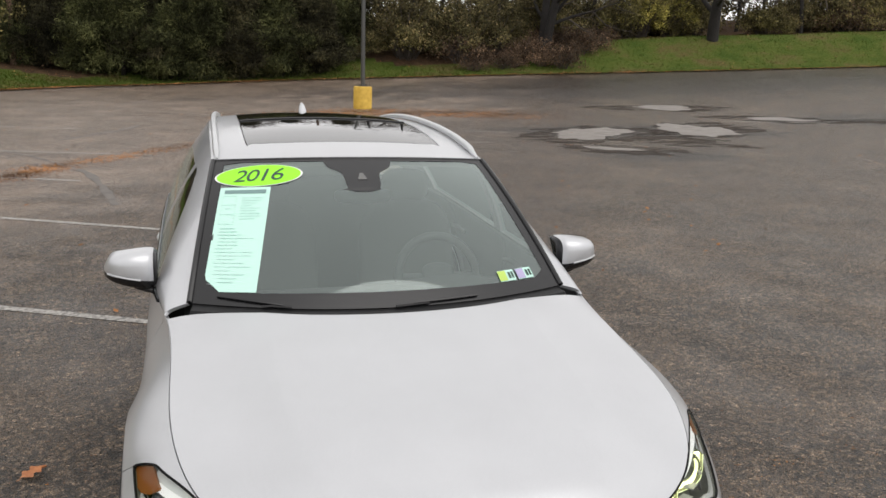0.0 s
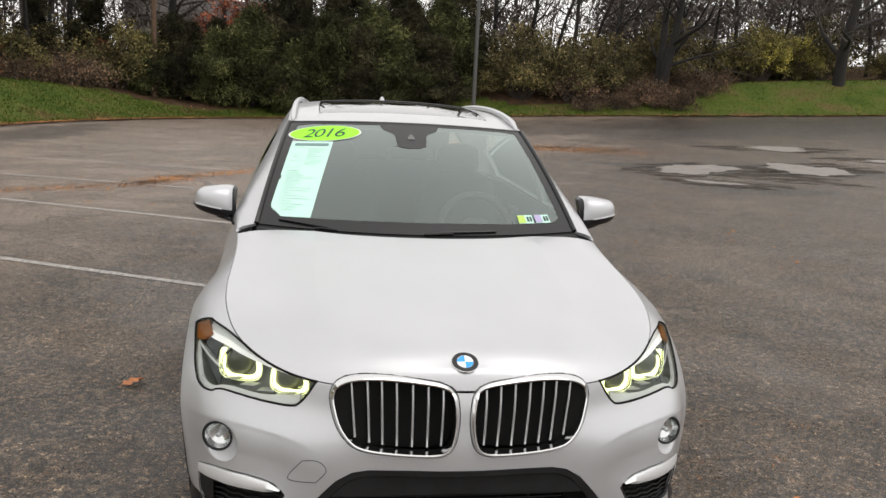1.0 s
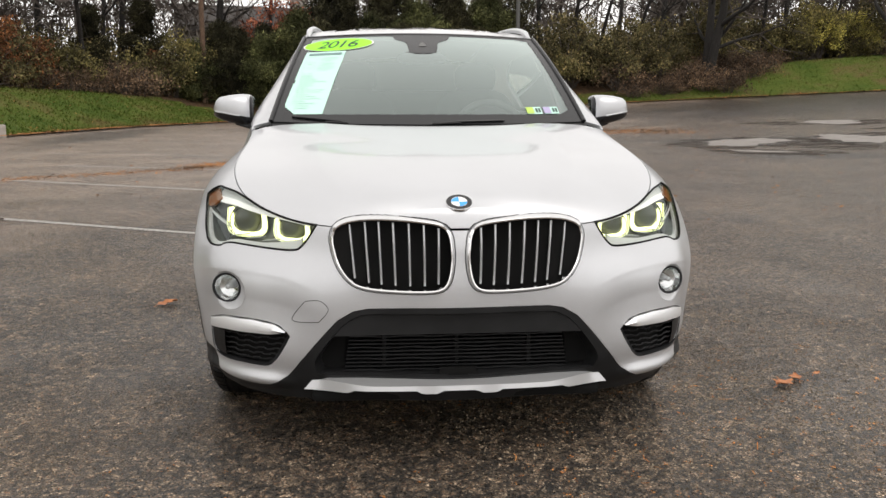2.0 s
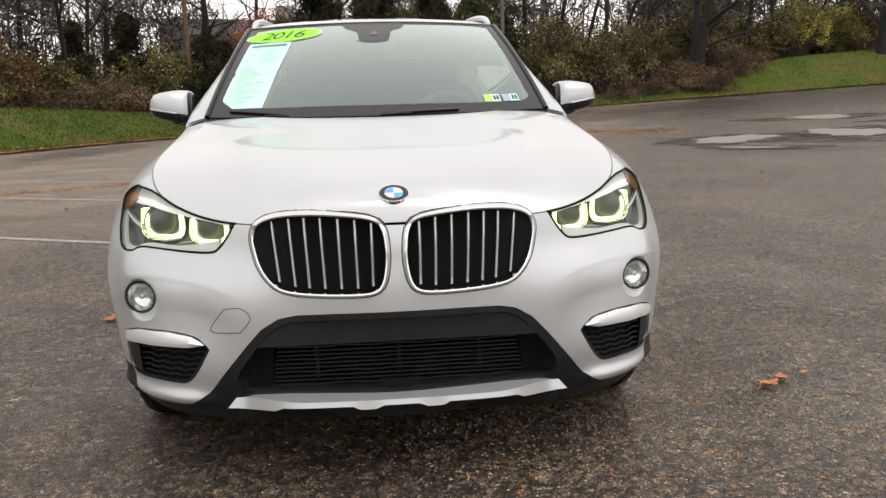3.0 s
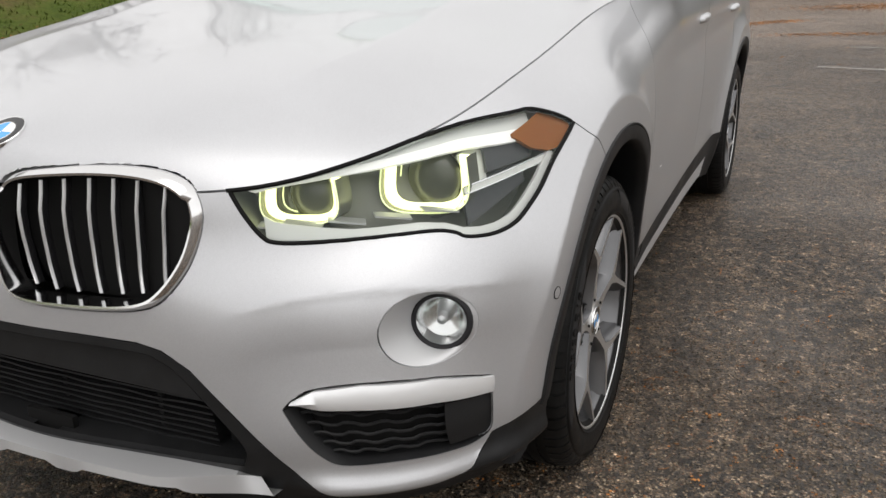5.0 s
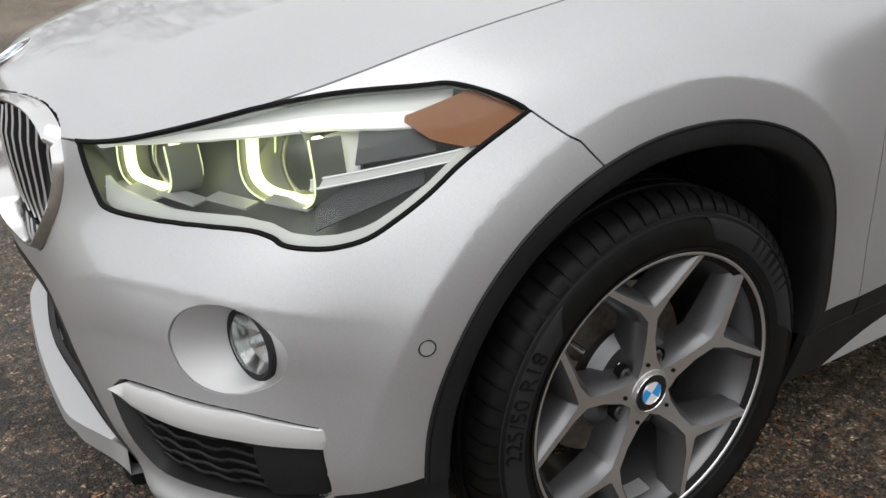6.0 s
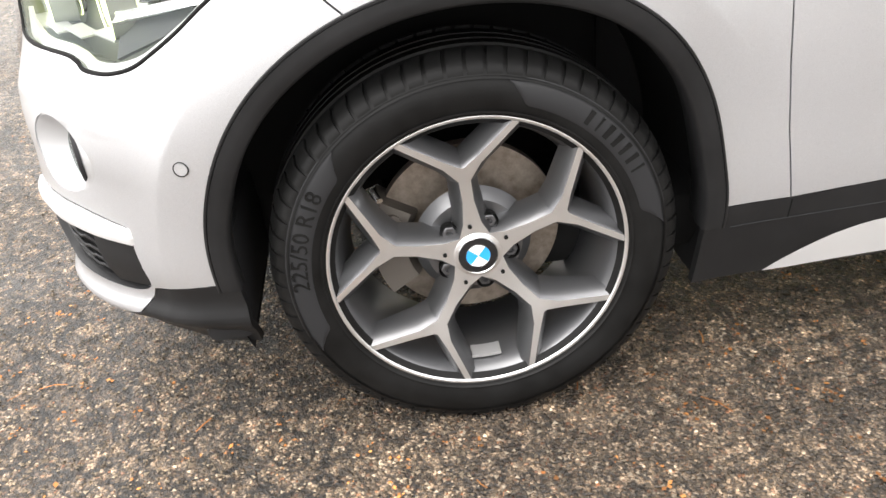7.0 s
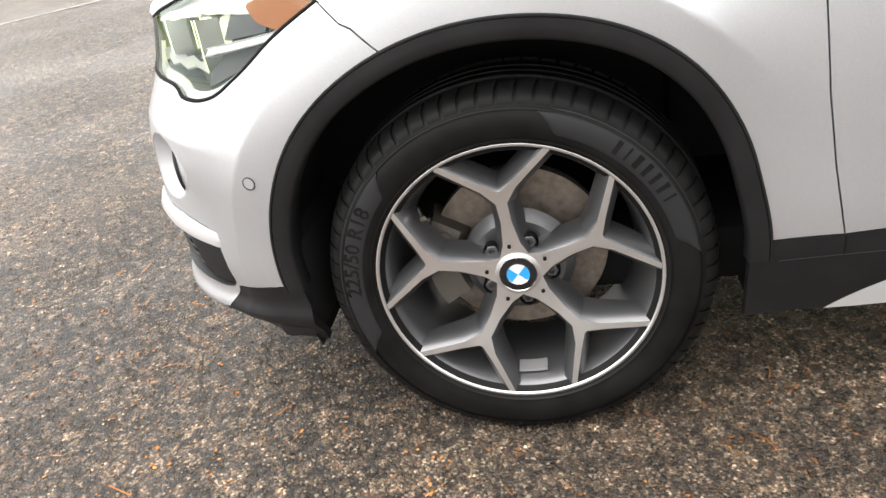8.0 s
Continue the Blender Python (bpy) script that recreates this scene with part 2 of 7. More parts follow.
ROOF_X = spl((1.15, 1.6, 2.4, 3.0, 3.4), (0.608, 0.605, 0.59, 0.555, 0.52))
ROOF_Z = spl((1.15, 1.21, 1.4, 1.65, 2.0, 2.4, 3.0, 3.4), (1.474, 1.487, 1.522, 1.552, 1.573, 1.580, 1.548, 1.49))


def roof_point(u, y):
    return ROOF_X(y) * u, y - 0.07 * (1 - u * u) * (1 - smooth(1.21, 1.65, y)), ROOF_Z(y) + (0.022 + 0.015 * smooth(1.21, 1.8, y)) * (1 - abs(u) ** 2.2)


# ---- lie of the land ----
def rise(x, y):
    """The lot is level round the car and climbs towards the far corner."""
    w = (0.8 * np.asarray(x, float) + 0.6 * np.asarray(y, float) - 24) / 3
    return 0.065 * 3 * np.logaddexp(0, np.clip(w, -50, 50)) * smooth(4, 14, np.hypot(x, y))


# ---- cutting and joining ----
from mathutils.bvhtree import BVHTree

R2 = math.sqrt(0.5)
FRONT = (Vector((1, 0, 0)), Vector((0, 0, 1)))
SLANT = (Vector((R2, R2, 0)), Vector((0, 0, 1)))
FLANK = (Vector((0, 1, 0)), Vector((0, 0, 1)))
PLAN = (Vector((1, 0, 0)), Vector((0, 1, 0)))


def on(view, pts):
    return [(Vector(p).dot(view[0]), Vector(p).dot(view[1])) for p in pts]


def soft(pts, k=6):
    """A closed smooth loop through the points; a point with a third value 1 keeps its corner."""
    n, out = len(pts), []
    for i in range(n):
        p0, p1, p2, p3 = (np.array(pts[(i + j) % n][:2], float) for j in (-1, 0, 1, 2))
        if len(pts[i]) > 2:
            p0 = p1 + (p1 - p2) * 0.3
        if len(pts[(i + 1) % n]) > 2:
            p3 = p2 + (p2 - p1) * 0.3
        m1, m2 = (p2 - p0) / 2, (p3 - p1) / 2
        for j in range(k):
            t = j / k
            out.append(tuple((2 * t**3 - 3 * t**2 + 1) * p1 + (t**3 - 2 * t**2 + t) * m1 + (-2 * t**3 + 3 * t**2) * p2 + (t**3 - t**2) * m2))
    return out


def inside(p, poly):
    x, y, c = p[0], p[1], False
    for (x1, y1), (x2, y2) in zip(poly, poly[1:] + poly[:1]):
        if (y1 > y) != (y2 > y) and x < (x2 - x1) * (y - y1) / (y2 - y1) + x1:
            c = not c
    return c


def cut(bm, poly, view, ok=lambda c: True):
    """Cut the outline into the mesh along the view's axis; the faces within it."""
    u, v = view
    lo = [min(p[i] for p in poly) - 0.02 for i in (0, 1)]
    hi = [max(p[i] for p in poly) + 0.02 for i in (0, 1)]

    def box(f):
        a, b = [w.co.dot(u) for w in f.verts], [w.co.dot(v) for w in f.verts]
        return min(a), max(a), min(b), max(b)

    near = {f for f in bm.faces if ok(f.calc_center_median()) and (q := box(f))[1] > lo[0] and q[0] < hi[0] and q[3] > lo[1] and q[2] < hi[1]}
    for (x1, y1), (x2, y2) in zip(poly, poly[1:] + poly[:1]):
        no = u * (y2 - y1) - v * (x2 - x1)
        if no.length < 1e-7:
            continue
        a, b, c, d = min(x1, x2) - 1e-3, max(x1, x2) + 1e-3, min(y1, y2) - 1e-3, max(y1, y2) + 1e-3
        some = [f for f in near if f.is_valid and (q := box(f))[1] > a and q[0] < b and q[3] > c and q[2] < d]
        if not some:
            continue
        geom = some + list({e for f in some for e in f.edges}) + list({w for f in some for w in f.verts})
        got = bmesh.ops.bisect_plane(bm, geom=geom, dist=1e-5, plane_co=u * x1 + v * y1, plane_no=no.normalized())
        near |= {g for g in got["geom"] if isinstance(g, bmesh.types.BMFace)}
    near = [f for f in near if f.is_valid]
    return [f for f in near if inside(((c := f.calc_center_median()).dot(u), c.dot(v)), poly)]


def taken(bm, faces):
    """A bmesh of these faces, which leave bm."""
    out, made = bmesh.new(), {}
    for f in faces:
        for w in f.verts:
            if w not in made:
                made[w] = out.verts.new(w.co)
        try:
            out.faces.new([made[w] for w in f.verts])
        except ValueError:
            pass
    bmesh.ops.delete(bm, geom=faces, context="FACES")
    return out


def lipped(bm, gap=0.0014, depth=0.014):
    """Draw the open edges in by the half of a panel gap and turn them inwards."""
    bmesh.ops.dissolve_degenerate(bm, edges=bm.edges[:], dist=0.0007)
    bm.normal_update()
    rim = [e for e in bm.edges if e.is_boundary and not all(abs(w.co.x) < 2e-4 for w in e.verts)]
    move, beside = {}, {}
    for e in rim:
        f, (a, b) = e.link_faces[0], e.verts
        d = f.normal.cross(b.co - a.co)
        if d.dot(f.calc_center_median() - a.co) < 0:
            d = -d
        good = f.calc_area() > 4e-7
        for w, o in ((a, b), (b, a)):
            move[w] = move.get(w, Vector()) + (d if good else Vector())
            beside.setdefault(w, []).append(o)
    for _ in range(3):
        move = {w: (d.normalized() if d.length > 1e-9 else d) + sum((move[o].normalized() * 0.5 for o in beside[w] if move[o].length > 1e-9), Vector()) for w, d in move.items()}
    normals = {w: w.normal.copy() for w in move}
    for w, d in move.items():
        if d.length > 1e-6:
            d = d.normalized() * gap
            w.co += Vector((0 if abs(w.co.x) < 2e-4 else d.x, d.y, d.z))
    got = bmesh.ops.extrude_edge_only(bm, edges=rim)
    fresh = [g for g in got["geom"] if isinstance(g, bmesh.types.BMVert)]
    old = {tuple(w.co): n for w, n in normals.items()}
    for w in fresh:
        n = old.get(tuple(w.co))
        if n:
            w.co -= n * depth
    return bm


def outward(bm):
    """Turn an open shell's faces away from the middle of the car."""
    bm.normal_update()
    if sum(f.normal.dot(f.calc_center_median() - Vector((0, 1.3, 0.6))) * f.calc_area() for f in bm.faces) < 0:
        bmesh.ops.reverse_faces(bm, faces=bm.faces[:])
        bm.normal_update()
    return bm


def mirrored(bm):
    out = bm.copy()
    for w in out.verts:
        w.co.x = -w.co.x
    bmesh.ops.reverse_faces(out, faces=out.faces[:])
    return out


def joined(*bms):
    out = bmesh.new()
    for b in bms:
        me = bpy.data.meshes.new("t")
        b.to_mesh(me)
        b.free()
        out.from_mesh(me)
        bpy.data.meshes.remove(me)
    return out


def whole(bm):
    """Both halves, welded on the middle line."""
    out = joined(mirrored(bm), bm)
    mid = [w for w in out.verts if abs(w.co.x) < 3e-4]
    bmesh.ops.remove_doubles(out, verts=mid, dist=5e-4)
    return out


def both(name, bm, mat, parent, label="", smooth_angle=40):
    """The part on the left side of the car and its mirror image on the right."""
    other = mirrored(bm)
    return part(name, bm, mat, parent, label, smooth_angle), part(name, other, mat, parent, label, smooth_angle)


def box_bm(size, at=(0, 0, 0), turn=(0, 0, 0), bevel=0.0):
    bm = bmesh.new()
    bmesh.ops.create_cube(bm, size=1, matrix=pose(*at, *turn) @ Matrix.Diagonal((*size, 1)))
    if bevel:
        bmesh.ops.bevel(bm, geom=bm.edges[:], offset=bevel, segments=2, affect="EDGES", profile=0.5)
    return bm


def tube(pts, radius, sides=8, closed=False, flat=1.0):
    """A round rod along the points; radius may change from point to point."""
    pts = [Vector(p) for p in pts]
    n = len(pts)
    rad = radius if isinstance(radius, (list, tuple)) else [radius] * n
    rows, side = [], None
    for i, p in enumerate(pts):
        a = pts[(i - 1) % n] if closed or i else p
        b = pts[(i + 1) % n] if closed or i < n - 1 else p
        t = (b - a).normalized()
        if side is None:
            side = t.orthogonal().normalized()
        side = (side - t * side.dot(t)).normalized()
        up = t.cross(side)
        rows.append([p + (side * math.cos(k) + up * math.sin(k) * flat) * rad[i] for k in np.linspace(0, 2 * math.pi, sides + 1)[:-1]])
    bm = bmesh.new()
    vs = [[bm.verts.new(q) for q in r] for r in rows]
    for i in range(n if closed else n - 1):
        for k in range(sides):
            bm.faces.new((vs[i][k], vs[i][(k + 1) % sides], vs[(i + 1) % n][(k + 1) % sides], vs[(i + 1) % n][k]))
    if not closed:
        bm.faces.new(vs[0][::-1])
        bm.faces.new(vs[-1])
    return bm


def lathe(profile, steps=64, axis_x=True, arc=(0, 2 * math.pi), closed=False):
    """Turn (along, radius) points about the x axis."""
    full = abs(arc[1] - arc[0] - 2 * math.pi) < 1e-6
    angles = np.linspace(arc[0], arc[1], steps + (0 if full else 1), endpoint=not full)
    p = np.array([[(a, r * math.cos(t), r * math.sin(t)) for a, r in (profile + profile[:1] if closed else profile)] for t in angles])
    return sheet(p, closed_u=full)


def prism(poly, view, near, far):
    """A solid from a closed outline, reaching from near to far along the view's axis."""
    d = view[0].cross(view[1])
    bm = bmesh.new()
    a = [bm.verts.new(view[0] * x + view[1] * y + d * near) for x, y in poly]
    b = [bm.verts.new(view[0] * x + view[1] * y + d * far) for x, y in poly]
    n = len(poly)
    bm.faces.new(a)
    bm.faces.new(b[::-1])
    for i in range(n):
        bm.faces.new((a[i], b[i], b[(i + 1) % n], a[(i + 1) % n]))
    bmesh.ops.recalc_face_normals(bm, faces=bm.faces[:])
    return bm


def shrunk(poly, d):
    """The closed outline drawn in by d."""
    p = np.array([q[:2] for q in poly], float)
    e = np.roll(p, -1, 0) - np.roll(p, 1, 0)
    e /= np.linalg.norm(e, axis=1)[:, None] + 1e-12
    area = np.sum(p[:, 0] * np.roll(p[:, 1], -1) - np.roll(p[:, 0], -1) * p[:, 1])
    nrm = np.stack([-e[:, 1], e[:, 0]], 1) * (1 if area > 0 else -1)
    return [tuple(q) for q in p + nrm * d]


def words(text, size, shear=0.0, depth=0.0):
    """Letters in the built-in font as a flat or thick mesh, centred."""
    cu = bpy.data.curves.new("t", "FONT")
    cu.body, cu.size, cu.shear, cu.extrude, cu.align_x, cu.align_y, cu.resolution_u = text, size, shear, depth, "CENTER", "CENTER", 3
    ob = new("t", cu)
    me = bpy.data.meshes.new_from_object(ob.evaluated_get(bpy.context.evaluated_depsgraph_get()))
    bm = bmesh.new()
    bm.from_mesh(me)
    bpy.data.objects.remove(ob)
    bpy.data.curves.remove(cu)
    bpy.data.meshes.remove(me)
    return bm


# ---- the car ----
car = tagged(new("car"), "silver compact SUV with twin grille, roof rails and lit headlights", "car")

def ring_poly(r, yc, zc=0.333, n=72):
    return [(yc + r * math.cos(a), zc + r * math.sin(a)) for a in np.linspace(0, 2 * math.pi, n + 1)[:-1]]


ARCH_R = spl((-5, 6, 17, 28, 37, 45, 54, 63, 71, 80, 100, 120, 132, 143, 155, 167, 178, 190), (0.418, 0.418, 0.419, 0.430, 0.441, 0.450, 0.456, 0.456, 0.453, 0.449, 0.4455, 0.446, 0.446, 0.443, 0.437, 0.431, 0.424, 0.420))


def arch_poly(yc, grow=0.0, n=96):
    """The outline of a wheel opening, a little squarer than a circle."""
    return [(yc + (float(ARCH_R(math.degrees(a))) + grow) * math.cos(a), 0.333 + (float(ARCH_R(math.degrees(a))) + grow) * math.sin(a)) for a in np.linspace(radians(-5), radians(186), n)] + [(yc - 0.38, 0.05), (yc + 0.38, 0.05)]


half = outward(body_sheet())
CREASE = spl((0.36, 0.42, 0.51, 0.61, 0.70, 0.78, 0.88), (0.535, 0.556, 0.594, 0.616, 0.621, 0.614, 0.590))
for yc in (0, BASE):
    for r in (0.501, 0.5075, 0.514):
        cut(half, ring_poly(r, yc), FLANK, lambda c: c.x > 0.6 and c.y > -0.62)
for drop in (0.0, 0.014):
    fold = [(x, float(CREASE(x)) - drop) for x in np.linspace(0.40, 0.86, 24)]
    cut(half, fold + [(0.86, 0.30), (0.40, 0.30)], FRONT, lambda c: c.y < -0.1)
for w in half.verts:
    x, y, z = w.co
    if y < 0:
        crease = float(CREASE(x))
        s = crease - z
        deep = (0.0035 * float(np.clip(s / 0.014, 0, 1)) + 0.0125 * float(np.clip((s - 0.014) / 0.08, 0, 1))) * (1 - smooth(0.11, 0.27, s)) * smooth(0.41, 0.60, x) * (1 - smooth(0.80, 0.89, x))
        w.co += Vector((-0.5, 0.85, 0)) * deep
        lip = 0.032 * math.exp(-(((z - 0.258) / 0.027) ** 2)) * smooth(0.50, 0.60, x) * (1 - smooth(0.84, 0.90, x))
        w.co += Vector((0.45, -0.85, 0)) * lip
    for yc in (0, BASE):
        r = math.hypot(y - yc, z - 0.333)
        flare = 0.024 * float(np.clip((0.608 - r) / 0.10, 0, 1)) ** 1.7 - 0.10 * float(np.clip(0.5075 - r, 0, 0.08))
        w.co.x += flare * smooth(0.70, 0.84, x) * smooth(-0.58, -0.42, y) * (1 - smooth(0.28, 0.46, y - yc))
SKIN = BVHTree.FromBMesh(half)
hood = outward(bonnet_sheet())
HOOD = BVHTree.FromBMesh(hood)


def skin(a, z, view=SLANT, tree=None):
    """Where the axis through (a, z) of a view meets the body, and the outward normal there."""
    d = -view[0].cross(view[1])
    o = view[0] * a + view[1] * z - d * 3
    p, n, _, _ = (tree or SKIN).ray_cast(o, d)
    if p is None:
        p, n, _, _ = (tree or SKIN).find_nearest(o + d * 2.2)
    return p, (n if n.dot(d) < 0 else -n)


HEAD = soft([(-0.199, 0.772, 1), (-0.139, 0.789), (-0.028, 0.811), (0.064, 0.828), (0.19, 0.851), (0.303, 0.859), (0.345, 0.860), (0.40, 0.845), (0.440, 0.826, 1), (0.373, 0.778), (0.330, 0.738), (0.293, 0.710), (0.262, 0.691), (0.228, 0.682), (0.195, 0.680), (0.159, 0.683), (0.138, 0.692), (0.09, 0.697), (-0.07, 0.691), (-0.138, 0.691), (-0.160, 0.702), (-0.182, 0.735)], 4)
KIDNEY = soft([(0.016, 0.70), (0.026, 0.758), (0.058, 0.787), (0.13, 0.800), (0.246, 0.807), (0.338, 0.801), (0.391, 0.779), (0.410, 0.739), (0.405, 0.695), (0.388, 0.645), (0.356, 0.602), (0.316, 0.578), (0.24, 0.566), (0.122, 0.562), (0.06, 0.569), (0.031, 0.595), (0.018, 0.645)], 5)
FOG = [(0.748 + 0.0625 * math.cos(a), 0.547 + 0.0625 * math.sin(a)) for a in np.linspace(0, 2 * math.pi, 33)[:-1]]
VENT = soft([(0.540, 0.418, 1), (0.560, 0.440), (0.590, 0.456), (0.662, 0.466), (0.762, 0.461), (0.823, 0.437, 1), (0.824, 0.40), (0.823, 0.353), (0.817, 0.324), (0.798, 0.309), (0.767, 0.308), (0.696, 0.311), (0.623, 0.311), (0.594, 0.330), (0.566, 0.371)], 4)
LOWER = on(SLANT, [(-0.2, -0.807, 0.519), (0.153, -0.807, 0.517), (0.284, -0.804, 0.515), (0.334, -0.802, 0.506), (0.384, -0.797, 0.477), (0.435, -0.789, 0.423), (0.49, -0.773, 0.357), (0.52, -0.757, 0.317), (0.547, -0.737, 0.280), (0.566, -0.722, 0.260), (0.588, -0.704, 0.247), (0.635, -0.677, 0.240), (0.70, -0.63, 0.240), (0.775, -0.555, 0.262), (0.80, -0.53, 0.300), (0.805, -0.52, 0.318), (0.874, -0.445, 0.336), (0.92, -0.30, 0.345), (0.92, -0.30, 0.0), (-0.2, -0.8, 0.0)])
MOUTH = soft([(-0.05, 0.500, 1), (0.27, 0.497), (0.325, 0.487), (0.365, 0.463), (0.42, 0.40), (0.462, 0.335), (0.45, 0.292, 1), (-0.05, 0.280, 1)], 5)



side_ok = lambda c: c.x > 0.55 and c.y > -0.62
front_ok = lambda c: c.y < -0.1
for yc in (0, BASE):
    bmesh.ops.delete(half, geom=cut(half, arch_poly(yc, -0.036), FLANK, side_ok), context="FACES")
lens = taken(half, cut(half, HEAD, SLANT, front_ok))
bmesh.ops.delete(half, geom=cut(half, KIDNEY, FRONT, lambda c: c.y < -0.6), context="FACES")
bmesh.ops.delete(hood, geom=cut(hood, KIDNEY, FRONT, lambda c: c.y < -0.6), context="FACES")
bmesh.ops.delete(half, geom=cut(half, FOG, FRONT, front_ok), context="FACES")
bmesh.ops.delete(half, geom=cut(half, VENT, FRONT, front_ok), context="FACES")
arch_front = taken(half, cut(half, arch_poly(0, -0.004), FLANK, lambda c: c.x > 0.55 and c.y > -0.62 and c.z > 0.33))
arch_rear = taken(half, cut(half, arch_poly(BASE, -0.004), FLANK, lambda c: c.x > 0.55 and c.y > 0.62 and c.z > 0.36))
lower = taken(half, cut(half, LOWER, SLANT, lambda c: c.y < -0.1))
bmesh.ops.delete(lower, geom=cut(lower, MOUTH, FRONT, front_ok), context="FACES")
SILL = [(0.15, 0.356), (0.53, 0.356), (0.75, 0.368), (1.4, 0.385), (2.6, 0.40), (4.0, 0.42), (4.0, 0.0), (0.15, 0.0)]
sill = taken(half, cut(half, SILL, FLANK, lambda c: c.y > 0.15))
SPEAR = soft([(0.512, 0.188, 1), (0.57, 0.228), (0.66, 0.268), (0.80, 0.283), (1.4, 0.30, 1), (2.05, 0.30, 1), (2.1, 0.20, 1), (1.4, 0.20, 1), (0.80, 0.197)], 4)
spear = taken(sill, cut(sill, SPEAR, FLANK, lambda c: c.x > 0.5))
BUMPER = [(0.440, 0.826), (0.47, 0.806), (0.503, 0.785), (0.533, 0.747), (0.62, 0.70), (0.62, -0.1), (-1.2, -0.1), (-1.2, 0.80)]
bumper = taken(half, cut(half, BUMPER, SLANT, lambda c: c.y < 0.02))
DOOR_LINE = [(0.530, 0.0), (0.530, 0.345), (0.505, 0.48), (0.488, 0.60), (0.474, 0.75), (0.47, 0.90), (0.475, 1.2)]
door_a = taken(half, cut(half, DOOR_LINE + [(1.52, 1.2), (1.52, 0.0)], FLANK, lambda c: c.x > 0.5))
door_b = taken(half, cut(half, [(1.52, 0.0), (1.52, 1.2), (2.55, 1.2), (2.40, 0.9), (2.28, 0.7), (2.2, 0.0)], FLANK, lambda c: c.x > 0.5))
FENDER_LINE = [(-1, 0), (0.6, 0), (0.6, 1.3), (-1, 1.3)]
fender = taken(half, cut(half, FENDER_LINE, FLANK, lambda c: c.x > 0.3))

part("front_bumper", lipped(whole(bumper)), PAINT, car, "silver bumper cover with sculpted cheeks")
part("lower_bumper", lipped(whole(lower), 0.001), PLASTIC, car, "unpainted black plastic lower bumper")
both("front_fender", lipped(fender), PAINT, car)
both("front_door", lipped(door_a), PAINT, car)
both("rear_door", lipped(door_b), PAINT, car)
part("rear_body", lipped(whole(half)), PAINT, car)
both("sill_cladding", lipped(sill, 0.001), PLASTIC, car, "black plastic sill cladding")
both("sill_blade", lipped(spear, 0.0005), BLADE, car, "satin silver sill blade")
mark = [[(SKIN.ray_cast(Vector((3, y, z)), Vector((-1, 0, 0)))[0] + Vector((0.0012, 0, 0))) for z in (z0, z0 + h)] for y, z0, h in ((0.652, 0.549, 0.001), (0.660, 0.550, 0.005), (0.670, 0.548, 0.004), (0.682, 0.5465, 0.006), (0.695, 0.5475, 0.001))]
part("paint_scuff", sheet(np.array(mark)), BLADE, car, "small scraped dent on the door")
def on_flank(y, z, off=0.0):
    return SKIN.ray_cast(Vector((3, y, z)), Vector((-1, 0, 0)))[0] + Vector((off, 0, 0))


# Grey rod along the sill seam carries its highlight as colour.
both("sill_seam", tube([on_flank(y, lerp(0.312, 0.334, (y - 0.43) / 1.1), 0.0004) for y in np.linspace(0.43, 1.53, 40)], 0.0011, 5), DUSTY_GLINT, car)
both("sill_seam", tube([on_flank(0.531, z, 0.0004) for z in np.linspace(0.316, 0.352, 6)], 0.0012, 5), SEAM, car)
arch_front.free()
arch_rear.free()


def arch_trim(yc, a0, a1):
    """A moulding round the wheel opening, standing 3 mm proud of the paint."""
    rows = []
    for a in np.linspace(radians(a0), radians(a1), 73):
        row = []
        out = float(ARCH_R(math.degrees(a))) - 0.4355
        for r, off in ((0.4355, -0.006), (0.4355, 0.0030), (0.4345, 0.0042), (0.4315, 0.0040), (0.4305, 0.0016), (0.4293, 0.0040), (0.418, 0.0034), (0.402, 0.0022), (0.3970, -0.002), (0.3955, -0.030), (0.4015, -0.055), (0.407, -0.09)):
            y, z = yc + (r + out) * math.cos(a), 0.333 + (r + out) * math.sin(a)
            rr = max(r, 0.403) + out
            p = SKIN.ray_cast(Vector((3, yc + rr * math.cos(a), 0.333 + rr * math.sin(a))), Vector((-1, 0, 0)))[0]
            row.append((p.x + off, y, z))
        rows.append(row)
    return outward(sheet(np.array(rows)))


for yc in (0, BASE):
    both("wheel_arch_trim", arch_trim(yc, -2.5, 181 if yc == 0 else 178), PLASTIC, car, "black plastic wheel arch trim", 50)
bmesh.ops.delete(hood, geom=[f for f in hood.faces if f.calc_area() < 1e-9], context="FACES")
part("bonnet", lipped(whole(hood), 0.0026), PAINT, car, "silver bonnet with soft creases")

# wheel housings
for yc in (0, BASE):
    liner = lathe([(0.42, 0.425), (0.83, 0.425)], 48, arc=(-0.36, math.pi + 0.37))
    wall = lathe([(0.42, 0.0), (0.42, 0.425)], 48, arc=(-0.36, math.pi + 0.37))
    liner = joined(liner, wall)
    bmesh.ops.translate(liner, verts=liner.verts[:], vec=(0, yc, 0.333))
    both("wheel_housing", liner, ARCH_FELT, car, "dark felt wheel housing")
both("air_deflector", box_bm((0.34, 0.085, 0.20), (0.675, -0.428, 0.305), bevel=0.02), ARCH_FELT, car)
part("underbody", box_bm((1.5, 3.2, 0.12), (0, 1.45, 0.27), bevel=0.03), SEAM, car)
part("engine_bay", box_bm((1.1, 0.9, 0.4), (0, -0.15, 0.52), bevel=0.05), SEAM, car)

